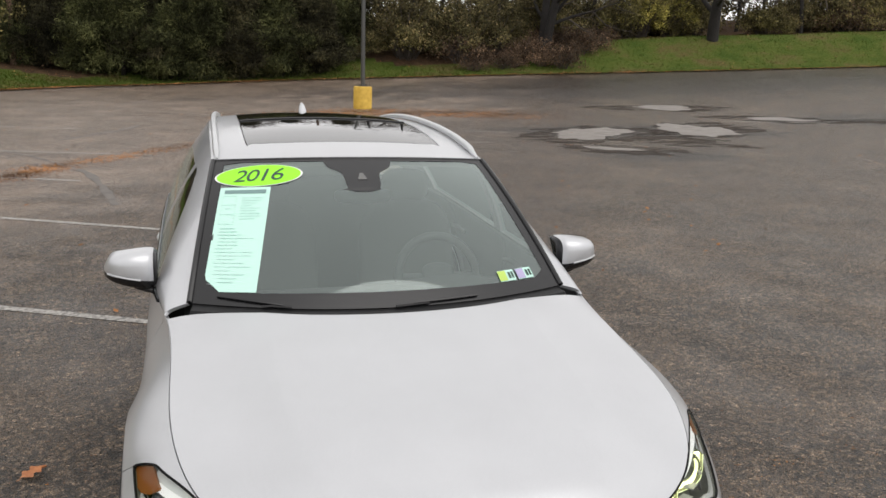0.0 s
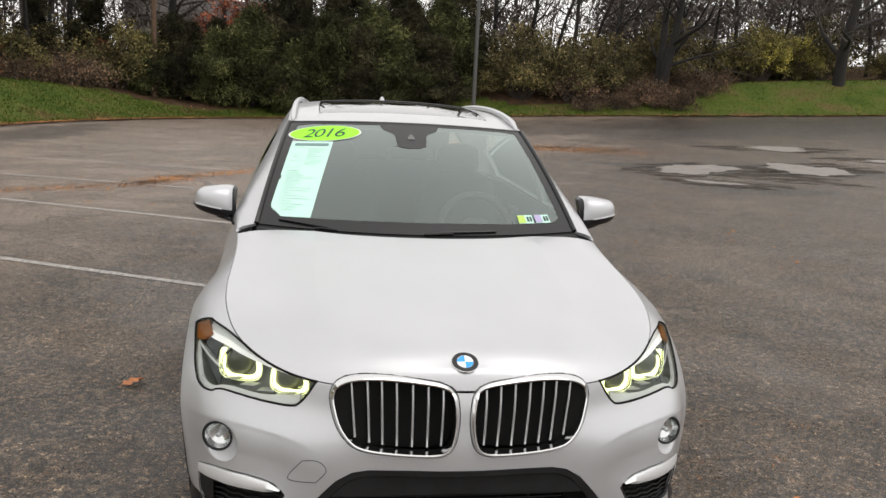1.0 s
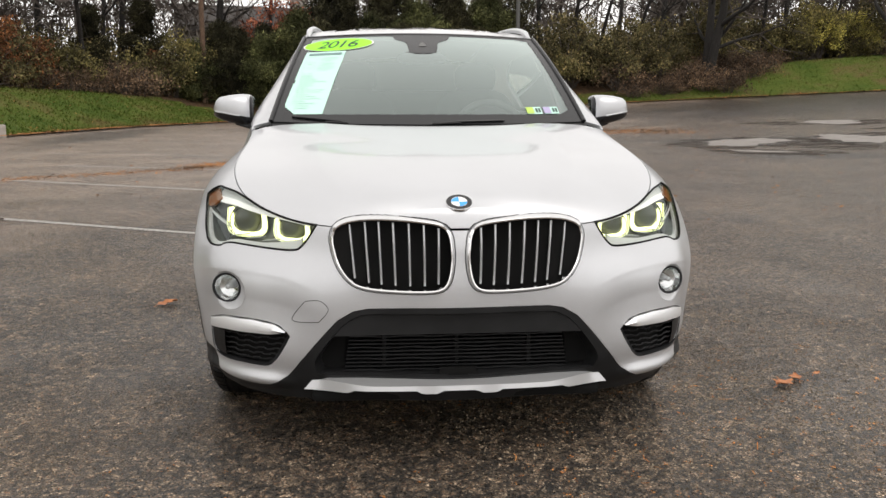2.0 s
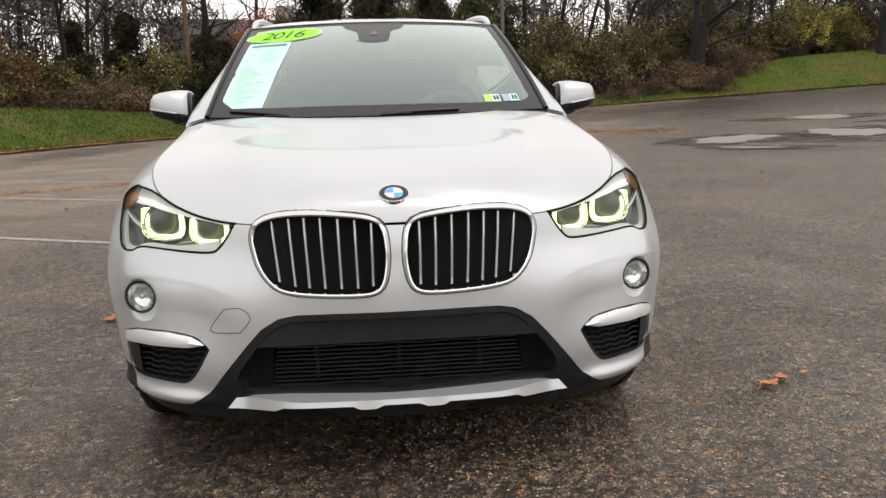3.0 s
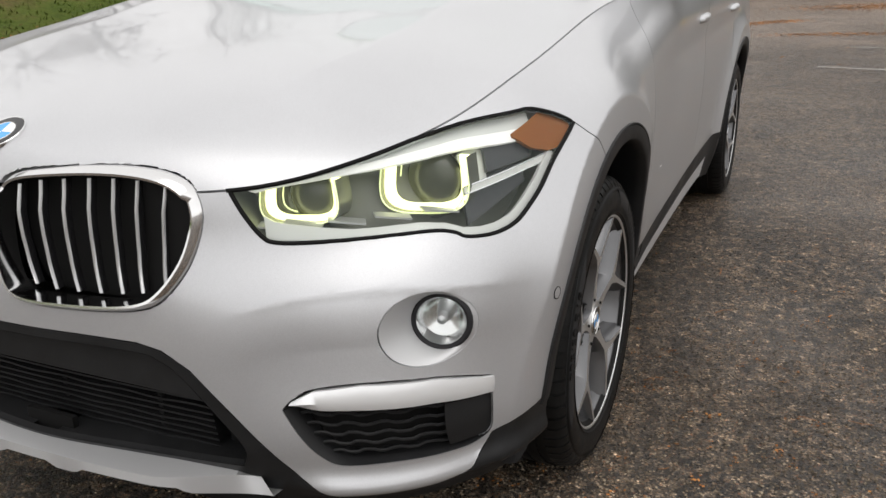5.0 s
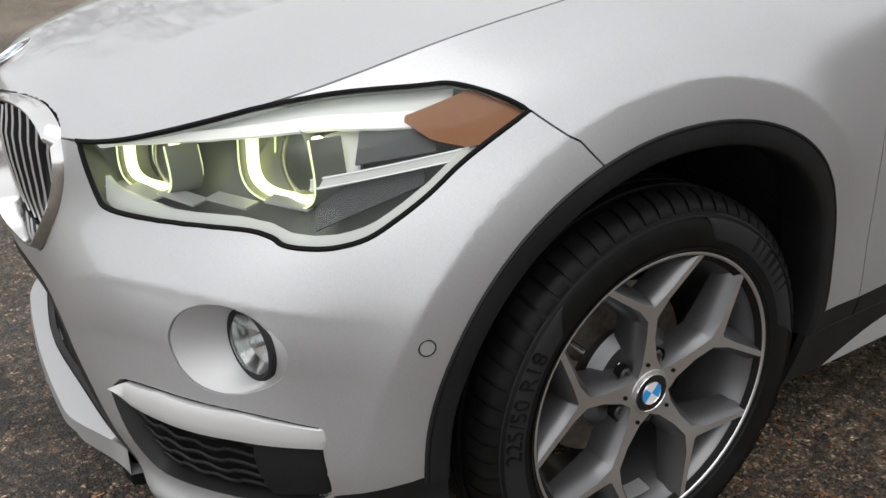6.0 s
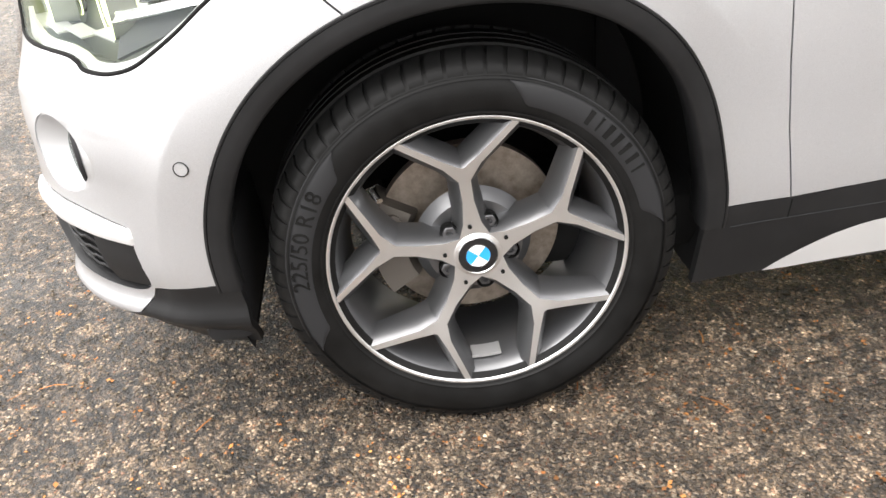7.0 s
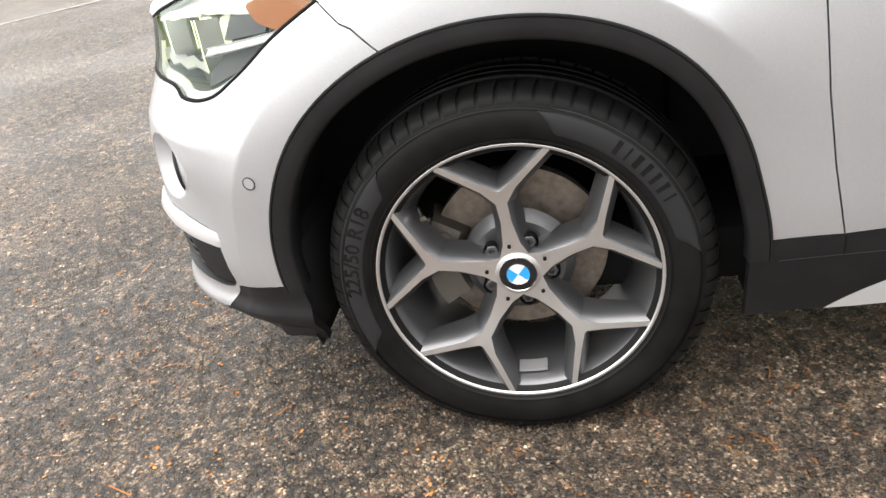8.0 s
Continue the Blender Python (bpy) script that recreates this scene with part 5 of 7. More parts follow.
def about_x(bm, angle):
    bmesh.ops.rotate(bm, cent=(0, 0, 0), matrix=Matrix.Rotation(angle, 3, "X"), verts=bm.verts[:])
    return bm


def arc_text(bm, radius, angle, x):
    """Bend flat letters round the wheel, feet inwards, reading clockwise."""
    for w in bm.verts:
        a = angle - w.co.x / radius
        r = radius + w.co.y
        w.co = Vector((x + w.co.z, r * math.cos(a), r * math.sin(a)))
    return bm


def build_wheel(name):
    wheel = new(name)
    wheel.parent = car
    wheel["label"] = "five-spoke forked alloy wheel with machined faces"
    tyre = part("tyre", settle(lathe(tyre_profile(), 96)), RUBBER, wheel, "black all-season tyre")
    part("sidewall_rib", settle(joined(lathe([(0.1085, 0.3085), (0.1115, 0.3065), (0.1128, 0.3045), (0.111, 0.3075)], 96), lathe([(0.1085, 0.2535), (0.1115, 0.256), (0.1115, 0.2535), (0.1085, 0.251)], 96))), RUBBER, tyre)
    nblk = 68
    tread = []
    for k in range(nblk):
        a = k * 2 * math.pi / nblk
        for s in (1, -1):
            pr = []
            for da in (0.07, 0.86):
                aa = a + da * 2 * math.pi / nblk
                pr.append([(s * x, (r + 0.0058) * math.cos(aa + sk), (r + 0.0058) * math.sin(aa + sk)) for x, r, sk in ((0.1065, 0.3085, 0.004), (0.1005, 0.3175, 0.003), (0.089, 0.3265, 0.0), (0.062, 0.3325, -0.012))])
            tr = sheet(np.array(pr))
            got = bmesh.ops.extrude_face_region(tr, geom=tr.faces[:])
            bmesh.ops.scale(tr, verts=[g for g in got["geom"] if isinstance(g, bmesh.types.BMVert)], vec=(1, 0.975, 0.975))
            bmesh.ops.recalc_face_normals(tr, faces=tr.faces[:])
            tread.append(tr)
    for x0 in (-0.03, 0.0, 0.03):
        tread.append(lathe([(x0 - 0.012, 0.333), (x0 - 0.0115, 0.3385), (x0 + 0.0115, 0.3385), (x0 + 0.012, 0.333)], 96))
    tagged(part("tread", settle(joined(*tread)), RUBBER, tyre, "tread blocks with cross grooves"), kind="stuff")
    part("size_lettering", arc_text(words("225/50 R18", 0.038, 0, 0.0012), 0.287, radians(164), 0.1148), RUBBER, tyre, "dark lettering 225/50 R18", 0)
    for k, wdt in enumerate((0.014, 0.006, 0.016, 0.014, 0.012, 0.012, 0.006)):
        part("raised_bar", arc_text(box_bm((wdt * 0.6, 0.024, 0.0022), (-0.062 + 0.020 * k, 0, 0)), 0.288, radians(39), 0.1142), RUBBER, tyre)
    for a0, a1 in ((133, 205), (6, 78)):
        prof = [(0.1130, 0.2690), (0.1148, 0.2740), (0.1150, 0.2850), (0.1138, 0.2960), (0.1110, 0.3040), (0.1075, 0.3100)]
        rows = []
        for a in np.linspace(radians(a0), radians(a1), 60):
            end = min(a - radians(a0), radians(a1) - a)
            k = float(smooth(-0.02, 0.13, end))
            rows.append([(x - 0.0012 * (1 - k), lerp(0.304, r, k) * math.cos(a), lerp(0.304, r, k) * math.sin(a)) for x, r in prof])
        part("sidewall_band", sheet(np.array(rows)), DUSTY_GLINT, tyre, "smooth greyish sidewall band")
    part("rim", lathe([(0.094, 0.2350), (0.103, 0.2425), (0.1045, 0.2475), (0.101, 0.2490), (0.093, 0.245)][::-1] + [(0.088, 0.2310), (0.075, 0.224), (0.03, 0.212), (-0.02, 0.205), (-0.09, 0.215), (-0.10, 0.235)], 96), ALLOY, wheel, "grey alloy rim barrel", 35)
    part("rim_edge", lathe([(0.1052, 0.2482), (0.1064, 0.2466), (0.1058, 0.2432), (0.1045, 0.2412), (0.098, 0.2395)], 96), MACHINED, wheel, "bright machined rim edge", 50)
    one = part("spoke", about_x(spoke_bm(), SPOKE_A), [MACHINED, ALLOY], wheel, "forked spoke with machined face and dark flanks", 30)
    for k in range(1, 5):
        o = one.copy()
        scene.collection.objects.link(o)
        o.rotation_euler = (k * 2 * math.pi / 5, 0, 0)
    part("hub", lathe([(0.040, 0.070), (0.052, 0.054), (0.070, 0.044), (0.086, 0.0395), (0.0875, 0.034), (0.084, 0.033)], 60), [MACHINED], wheel, "", 30)
    part("hub_plate", lathe([(0.030, 0.100), (0.048, 0.082), (0.048, 0.0)], 48), ALLOY, wheel)
    for k in range(5):
        a = SPOKE_A - radians(30) + k * 2 * math.pi / 5
        pocket = lathe([(0.074, 0.0155), (0.058, 0.0145), (0.058, 0.0)], 18)
        bolt = lathe([(0.058, 0.0125), (0.072, 0.0120), (0.0735, 0.0100), (0.0735, 0.006), (0.068, 0.0048), (0.068, 0.0)], 6)
        for b, nm, mt in ((pocket, "bolt_well", SEAM), (bolt, "wheel_bolt", BOLT)):
            bmesh.ops.translate(b, verts=b.verts[:], vec=(0, 0.0575 * math.cos(a), 0.0575 * math.sin(a)))
            part(nm, b, mt, wheel)
        a = SPOKE_A + radians(5) + k * 2 * math.pi / 5
        dot = lathe([(0.0885, 0.0), (0.0885, 0.0034), (0.080, 0.0034)], 12)
        bmesh.ops.translate(dot, verts=dot.verts[:], vec=(0, 0.0545 * math.cos(a), 0.0545 * math.sin(a)))
        part("rivet", dot, SEAM, wheel)
    roundel(wheel, (0.086, 0, 0), (1, 0, 0), Matrix.Rotation(radians(50), 3, "X") @ Vector((0, 0, 1)), 0.0335)
    av = radians(140)
    part("valve", tube([(0.070, 0.205 * math.cos(av), 0.205 * math.sin(av)), (0.095, 0.192 * math.cos(av), 0.192 * math.sin(av))], [0.0045, 0.0055], 10), CHROME, wheel, "metal tyre valve")
    part("brake_disc", lathe([(0.020, 0.0), (0.020, 0.072), (-0.012, 0.082), (-0.012, 0.158), (-0.034, 0.158), (-0.034, 0.08)], 64), IRON, wheel, "rusty grey brake disc", 30)
    part("disc_bell", lathe([(0.021, 0.0), (0.021, 0.070), (0.010, 0.078), (-0.012, 0.080)], 48), ALLOY, wheel)
    cal = lathe([(0.022, 0.115), (0.022, 0.170), (-0.05, 0.175), (-0.05, 0.10), (0.0, 0.10)], 14, arc=(radians(150), radians(212)), closed=True)
    bmesh.ops.holes_fill(cal, edges=cal.edges[:], sides=0)
    part("caliper", cal, CALIPER, wheel, "brownish brake caliper")
    part("slide_pin", tube([(0.030, 0.140 * math.cos(radians(160)), 0.140 * math.sin(radians(160))), (-0.02, 0.140 * math.cos(radians(160)), 0.140 * math.sin(radians(160)))], 0.014, 10), CALIPER, wheel)
    wt = lathe([(0.045, 0.2145), (0.045, 0.2095), (0.072, 0.2125), (0.072, 0.2180)], 8, arc=(radians(264), radians(278)), closed=True)
    part("balance_weight", wt, SATIN, wheel)
    return wheel


WHEEL_X = 0.7805
wheel_l = build_wheel("wheel")
wheel_l.location = (WHEEL_X, 0, WHEEL_Z)
for x, y, turn in ((WHEEL_X, BASE, 0), (-WHEEL_X, 0, 180), (-WHEEL_X, BASE, 180)):
    other = copy_thing(wheel_l, pose(x, y, WHEEL_Z, 0, 0, turn))


# ---- the lot ----
def asphalt():
    m = material("asphalt", grey(0.06), 0.7, spec=0.6)
    at = coords(m)
    v = nod(m, "ShaderNodeTexVoronoi", Scale=165.0)
    shove = nod(m, "ShaderNodeTexNoise", Scale=215.0, Detail=2.0)
    wire(m, at, shove.inputs["Vector"])
    uneven = nod(m, "ShaderNodeVectorMath")
    uneven.operation = "MULTIPLY_ADD"
    uneven.inputs[1].default_value = (0.0098,) * 3
    wire(m, shove.outputs["Color"], uneven.inputs[0])
    wire(m, at, uneven.inputs[2])
    wire(m, uneven.outputs[0], v.inputs["Vector"])
    v2 = nod(m, "ShaderNodeTexVoronoi", Scale=44.0)
    wire(m, uneven.outputs[0], v2.inputs["Vector"])
    big, mid, fine = noise_of(m, 0.22, 5, 0.6, at), noise_of(m, 3.0, 5, 0.62, at), noise_of(m, 320, 3, 0.6, at)
    sep = nod(m, "ShaderNodeSeparateColor")
    wire(m, v.outputs["Color"], sep.inputs["Color"])
    stone = ramp(m, sep.outputs[0], [(0.0, (0.030, 0.026, 0.021)), (0.38, (0.108, 0.092, 0.073)), (0.68, (0.225, 0.192, 0.155)), (0.90, (0.36, 0.312, 0.258)), (1.0, (0.72, 0.66, 0.58))])
    rust = ramp(m, sep.outputs[1], [(0.90, (0, 0, 0)), (0.98, (0.55, 0.55, 0.55))])
    stone = mixed(m, rust, stone, (0.30, 0.125, 0.050))
    binder = mixed(m, ramp(m, v.outputs["Distance"], [(0.40, (0, 0, 0)), (0.74, (1, 1, 1))]), stone, (0.036, 0.031, 0.026))
    sep2 = nod(m, "ShaderNodeSeparateColor")
    wire(m, v2.outputs["Color"], sep2.inputs["Color"])
    binder = mixed(m, 1.0, binder, ramp(m, noise_of(m, 22, 4, 0.65, at), [(0.34, (0.44, 0.435, 0.43)), (0.52, (1.0, 0.99, 0.98)), (0.69, (1.70, 1.66, 1.61))]), "MULTIPLY")
    binder = mixed(m, 1.0, binder, ramp(m, sep2.outputs[0], [(0.05, (0.50, 0.49, 0.48)), (0.5, (1.0, 1.0, 1.0)), (0.95, (1.62, 1.58, 1.52))]), "MULTIPLY")
    stained = mixed(m, 1.0, binder, ramp(m, mid, [(0.28, (0.52, 0.50, 0.49)), (0.72, (1.28, 1.23, 1.16))]), "MULTIPLY")
    # paler, worn surface towards the far rows of stalls
    pos = nod(m, "ShaderNodeSeparateXYZ")
    wire(m, at, pos.inputs[0])
    far = mathed(m, "ADD", mathed(m, "MULTIPLY", pos.outputs[0], -0.10), mathed(m, "MULTIPLY", pos.outputs[1], 0.055))
    far = mathed(m, "ADD", far, mathed(m, "MULTIPLY", mathed(m, "SUBTRACT", big, 0.5), 1.6))
    mask = ramp(m, far, [(0.50, (0, 0, 0)), (0.75, (1, 1, 1))])
    worn = ramp(m, noise_of(m, 1.1, 6, 0.65, at), [(0.3, (0.25, 0.208, 0.178)), (0.7, (0.37, 0.318, 0.278))])
    color = mixed(m, mask, stained, mixed(m, 0.8, stained, worn))
    # fine net of cracks
    crack = nod(m, "ShaderNodeTexVoronoi", Scale=8.0)
    crack.feature = "DISTANCE_TO_EDGE"
    bent = nod(m, "ShaderNodeVectorMath")
    bent.operation = "ADD"
    warp = nod(m, "ShaderNodeTexNoise", Scale=3.5, Detail=5.0)
    wire(m, at, warp.inputs["Vector"])
    wire(m, at, bent.inputs[0])
    wire(m, warp.outputs["Color"], bent.inputs[1])
    wire(m, bent.outputs[0], crack.inputs["Vector"])
    gap = ramp(m, crack.outputs["Distance"], [(0.0, (0.05, 0.046, 0.044)), (0.06, (0.32, 0.31, 0.30)), (0.13, (1, 1, 1))])
    color = mixed(m, ramp(m, noise_of(m, 0.6, 3, 0.5, at), [(0.32, grey(0.05)), (0.52, grey(1.0))]), color, mixed(m, 1.0, color, gap, "MULTIPLY"))
    # damp stretches with ragged edges
    ragged = mathed(m, "MULTIPLY", mathed(m, "SUBTRACT", noise_of(m, 0.55, 6, 0.68, at), 0.5), 2.2)
    wet = None
    for cx, cy, rx, ry in ((12.2, 20.0, 5.2, 3.0), (21.5, 21.5, 4.0, 1.9), (9.6, 14.2, 2.2, 1.3), (24.0, 38.0, 26.0, 9.0), (-9.5, 27.0, 1.5, 9.0)):
        dx = mathed(m, "MULTIPLY", mathed(m, "SUBTRACT", pos.outputs[0], cx), 1 / rx)
        dy = mathed(m, "MULTIPLY", mathed(m, "SUBTRACT", pos.outputs[1], cy), 1 / ry)
        away = mathed(m, "SQRT", mathed(m, "ADD", mathed(m, "MULTIPLY", dx, dx), mathed(m, "MULTIPLY", dy, dy)))
        wet = away if wet is None else mathed(m, "MINIMUM", wet, away)
    wet = ramp(m, mathed(m, "ADD", wet, ragged), [(0.55, grey(1.0)), (1.15, grey(0.0))])
    color = mixed(m, wet, color, mixed(m, 1.0, color, (0.36, 0.35, 0.35), "MULTIPLY"))
    damp = mathed(m, "MULTIPLY", ramp(m, big, [(0.38, grey(0.75)), (0.62, grey(1.1))]), ramp(m, sep.outputs[2], [(0.0, grey(0.10)), (0.35, grey(0.34)), (1.0, grey(0.64))]))
    height = mathed(m, "ADD", mathed(m, "MULTIPLY", v.outputs["Distance"], -0.8), mathed(m, "ADD", mathed(m, "MULTIPLY", v2.outputs["Distance"], -0.35), mathed(m, "MULTIPLY", fine, 0.4)))
    bsdf = m.node_tree.nodes["Principled BSDF"]
    bsdf.inputs["Coat Roughness"].default_value = 0.26
    wire(m, ramp(m, noise_of(m, 0.9, 6, 0.65, at), [(0.42, grey(0.0)), (0.68, grey(0.34))]), bsdf.inputs["Coat Weight"])
    return surface(m, mixed(m, 1.0, color, (0.91, 0.81, 0.715), "MULTIPLY"), damp, height, 1.0, 0.005)


ASPHALT = asphalt()
GX = np.r_[-np.geomspace(900, 60, 12), np.linspace(-55, 60, 70), np.geomspace(66, 900, 12)]
GY = np.r_[-np.geomspace(900, 40, 10), np.linspace(-35, 60, 60), np.geomspace(66, 900, 12)]


def ground_z(x, y):
    return min(float(rise(x, y)), 6.0)


ground = link("ground", sheet(np.array([[(x, y, ground_z(x, y)) for y in GY] for x in GX])), ASPHALT)
ground.data.flip_normals() if ground.data.polygons[0].normal.z < 0 else None
tagged(ground, "dark coarse asphalt of a wet parking lot", "ground", kind="structure")


def worn_paint():
    m = material("line_paint", grey(0.6), 0.6)
    at = coords(m)
    return surface(m, mixed(m, ramp(m, noise_of(m, 26, 5, 0.7, at), [(0.42, grey(0.0)), (0.60, grey(1.0))]), (0.42, 0.40, 0.37), (0.10, 0.092, 0.084)), None, noise_of(m, 90, 3, 0.6, at), 0.5, 0.003)


LINE = worn_paint()


def stall_line(a, b, width=0.10):
    a, b = Vector(a), Vector(b)
    d = (b - a).normalized()
    s = Vector((-d.y, d.x)) * width / 2
    n = max(3, int((b - a).length / 0.6))
    rnd = random.Random(int(a.x * 100))
    rows = []
    for k in range(n + 1):
        p = a.lerp(b, k / n)
        wob = 1 + 0.12 * (rnd.random() - 0.5)
        q, r = p + s * wob, p - s * wob
        rows.append([(q.x, q.y, ground_z(q.x, q.y) + 0.004), (r.x, r.y, ground_z(r.x, r.y) + 0.004)])
    ob = link("stall_line", sheet(np.array(rows)), LINE)
    tagged(ob, "worn white painted parking stall line on asphalt", "road marking", "stall lines", "structure")


for a, b in (((-6.2, 6.4), (-1.05, 3.72)), ((-6.4, 9.95), (-1.1, 7.2)), ((-6.0, 12.55), (-2.4, 11.15)), ((1.2, 9.05), (1.99, 8.86)), ((1.6, 11.96), (3.38, 11.47)), ((2.9, 14.56), (5.05, 14.26)), ((6.7, 20.6), (8.0, 20.0)), ((5.9, 17.35), (6.4, 17.3)), ((-4.0, -6.63), (-7.6, -3.1)), ((-8.5, 16.6), (-1.5, 14.6)), ((-9, 22), (-3.5, 20.6)), ((17, 22.5), (21, 20.4)), ((15.5, 12.9), (18.5, 11.6))):
    stall_line(a, b)

# puddles as pale patches, reflected sky put into their colour, and damp round them
PALE_PUDDLE = material("bare_patch", (0.30, 0.27, 0.24), 0.5)
surface(PALE_PUDDLE, ramp(PALE_PUDDLE, noise_of(PALE_PUDDLE, 2.5, 5, 0.65), [(0.3, (0.14, 0.122, 0.108)), (0.7, (0.27, 0.245, 0.222))]), None, noise_of(PALE_PUDDLE, 30, 4, 0.6), 0.5, 0.01)
DAMP = material("dark_damp_asphalt", (0.035, 0.032, 0.030), 0.85, spec=0.1)
surface(DAMP, ramp(DAMP, noise_of(DAMP, 3, 5, 0.6), [(0.3, (0.034, 0.029, 0.026)), (0.7, (0.085, 0.068, 0.056))]), None, noise_of(DAMP, 120, 3, 0.6), 0.6, 0.004)

# the damp is broken by dry stretches: ragged gaps show the ground below
see = nod(DAMP, "ShaderNodeBsdfTransparent")
mix = nod(DAMP, "ShaderNodeMixShader")
wire(DAMP, ramp(DAMP, noise_of(DAMP, 1.3, 7, 0.72, coords(DAMP, (0.55, 1.4, 1.0))), [(0.44, grey(0.0)), (0.56, grey(0.9))]), mix.inputs[0])
wire(DAMP, see.outputs[0], mix.inputs[1])
wire(DAMP, DAMP.node_tree.nodes["Principled BSDF"].outputs[0], mix.inputs[2])
wire(DAMP, mix.outputs[0], DAMP.node_tree.nodes["Material Output"].inputs[0])


def blot(name, cx, cy, rx, ry, turn, mat, label, lift, seed):
    """A flat patch with a ragged edge."""
    b = bmesh.new()
    rnd = random.Random(seed)
    ph = [rnd.random() * 7 for _ in range(5)]
    c, s = math.cos(turn), math.sin(turn)
    pts = []
    for a in np.linspace(0, 2 * math.pi, 65)[:-1]:
        r = 1 + 0.20 * math.sin(2 * a + ph[0]) + 0.13 * math.sin(3 * a + ph[1]) + 0.09 * math.sin(7 * a + ph[2]) + 0.06 * math.sin(13 * a + ph[3]) + 0.04 * math.sin(23 * a + ph[4])
        x, y = rx * r * math.cos(a), ry * r * math.sin(a)
        x, y = cx + c * x - s * y, cy + s * x + c * y
        pts.append((x, y, ground_z(x, y) + lift))
    mid = b.verts.new((cx, cy, ground_z(cx, cy) + lift))
    vs = [b.verts.new(p) for p in pts]
    for p, q in zip(vs, vs[1:] + vs[:1]):
        b.faces.new((mid, p, q))
    tagged(link(name, b, mat), label, "ground patch", kind="structure")


for cx, cy, rx, ry, turn, seed in ((17.3, 27.3, 2.3, 1.5, -0.5, 21), (10.5, 19.4, 2.0, 3.1, -0.6, 22), (14.2, 20.0, 1.7, 3.0, -0.4, 23), (9.2, 15.6, 1.8, 0.9, -0.6, 24), (19.2, 22.3, 2.4, 1.1, -0.5, 25), (12.0, 16.6, 1.6, 0.6, -0.7, 26), (22.5, 20.5, 2.6, 0.7, -0.5, 27)):
    blot("damp_patch", cx, cy, rx, ry, turn, DAMP, "dark damp asphalt round a pale puddle", 0.006, seed)
blot("bare_patch", 17.4, 27.4, 1.2, 0.9, -0.5, PALE_PUDDLE, "pale puddle with the reflected sky in its colour", 0.012, 5)
blot("bare_patch", 10.4, 19.7, 1.05, 1.8, -0.6, PALE_PUDDLE, "pale puddle with the reflected sky in its colour", 0.012, 6)
blot("bare_patch", 14.2, 20.2, 0.95, 2.0, -0.4, PALE_PUDDLE, "pale puddle with the reflected sky in its colour", 0.012, 7)
blot("bare_patch", 9.0, 15.7, 0.60, 0.40, -0.6, PALE_PUDDLE, "pale puddle with the reflected sky in its colour", 0.012, 8)
blot("bare_patch", 19.0, 22.5, 1.2, 0.5, -0.5, PALE_PUDDLE, "pale puddle with the reflected sky in its colour", 0.012, 10)

SEALANT = material("crack_sealant", (0.10, 0.088, 0.080), 0.6)
surface(SEALANT, ramp(SEALANT, noise_of(SEALANT, 5, 5, 0.7), [(0.3, (0.06, 0.053, 0.048)), (0.7, (0.17, 0.148, 0.13))]))


def seam_strip(pts, width, seed):
    """A dark ragged line of sealant on the asphalt through the points."""
    r = random.Random(seed)
    ps = [Vector(p) for p in pts]
    fine = []
    for i in range(len(ps) - 1):
        a, b, c, d = ps[max(i - 1, 0)], ps[i], ps[i + 1], ps[min(i + 2, len(ps) - 1)]
        for t in np.linspace(0, 1, 12)[:-1]:
            fine.append(0.5 * (2 * b + (c - a) * t + (2 * a - 5 * b + 4 * c - d) * t * t + (3 * b - a - 3 * c + d) * t**3))
    rows = []
    for p, q in zip(fine, fine[1:]):
        n = (q - p).normalized()
        side = Vector((-n.y, n.x)) * width * r.uniform(0.3, 0.7)
        rows.append([(p.x + s * side.x, p.y + s * side.y, ground_z(p.x, p.y) + 0.004) for s in (1, -1)])
    tagged(link("sealant_line", sheet(np.array(rows)), SEALANT), "dark curved line of crack sealant on asphalt", "road marking", "sealant lines", "structure")


seam_strip([(-9.5, 19.0), (-7.0, 17.8), (-4.35, 15.43), (-2.93, 13.16), (-2.7, 12.6)], 0.09, 1)
seam_strip([(-2.98, 13.0), (-2.45, 12.17), (-2.04, 10.57), (-1.66, 8.61)], 0.13, 2)
seam_strip([(-3.6, 17.5), (-2.6, 20.0), (-2.1, 22.0)], 0.12, 3)

# ---- bank and wood ----
EDGE = [(-22, -40), (-17, -12), (-14.0, 8), (-12.6, 22), (-11.6, 31), (-10.2, 38), (-7.0, 44.5), (-1, 47.5), (6, 48.5), (17, 48.0), (30, 46.5), (45, 45.5), (70, 44), (110, 36)]
EC = Vector((9, 8))


def edge_at(s):
    """A place on the lot's edge, s counted in its points."""
    i = min(int(s), len(EDGE) - 2)
    p = [np.array(EDGE[min(max(i + k, 0), len(EDGE) - 1)], float) for k in (-1, 0, 1, 2)]
    t = s - i
    q = 0.5 * (2 * p[1] + (p[2] - p[0]) * t + (2 * p[0] - 5 * p[1] + 4 * p[2] - p[3]) * t * t + (3 * p[1] - p[0] - 3 * p[2] + p[3]) * t**3)
    return Vector(q)


def bank_height(s, d):
    top = np.interp(s, (0, 4, 5.2, 6.3, 7, 8, 9, 9.8, 11, 13), (1.7, 1.7, 1.5, 0.9, 0.9, 1.3, 1.4, 1.9, 2.2, 2.2))
    return 0.06 + top * smooth(0, 7.5, d) + 0.9 * smooth(9, 40, d) + 0.10 * noise.noise(Vector((s * 2.5, d * 0.35, 3))) * smooth(0, 2, d)


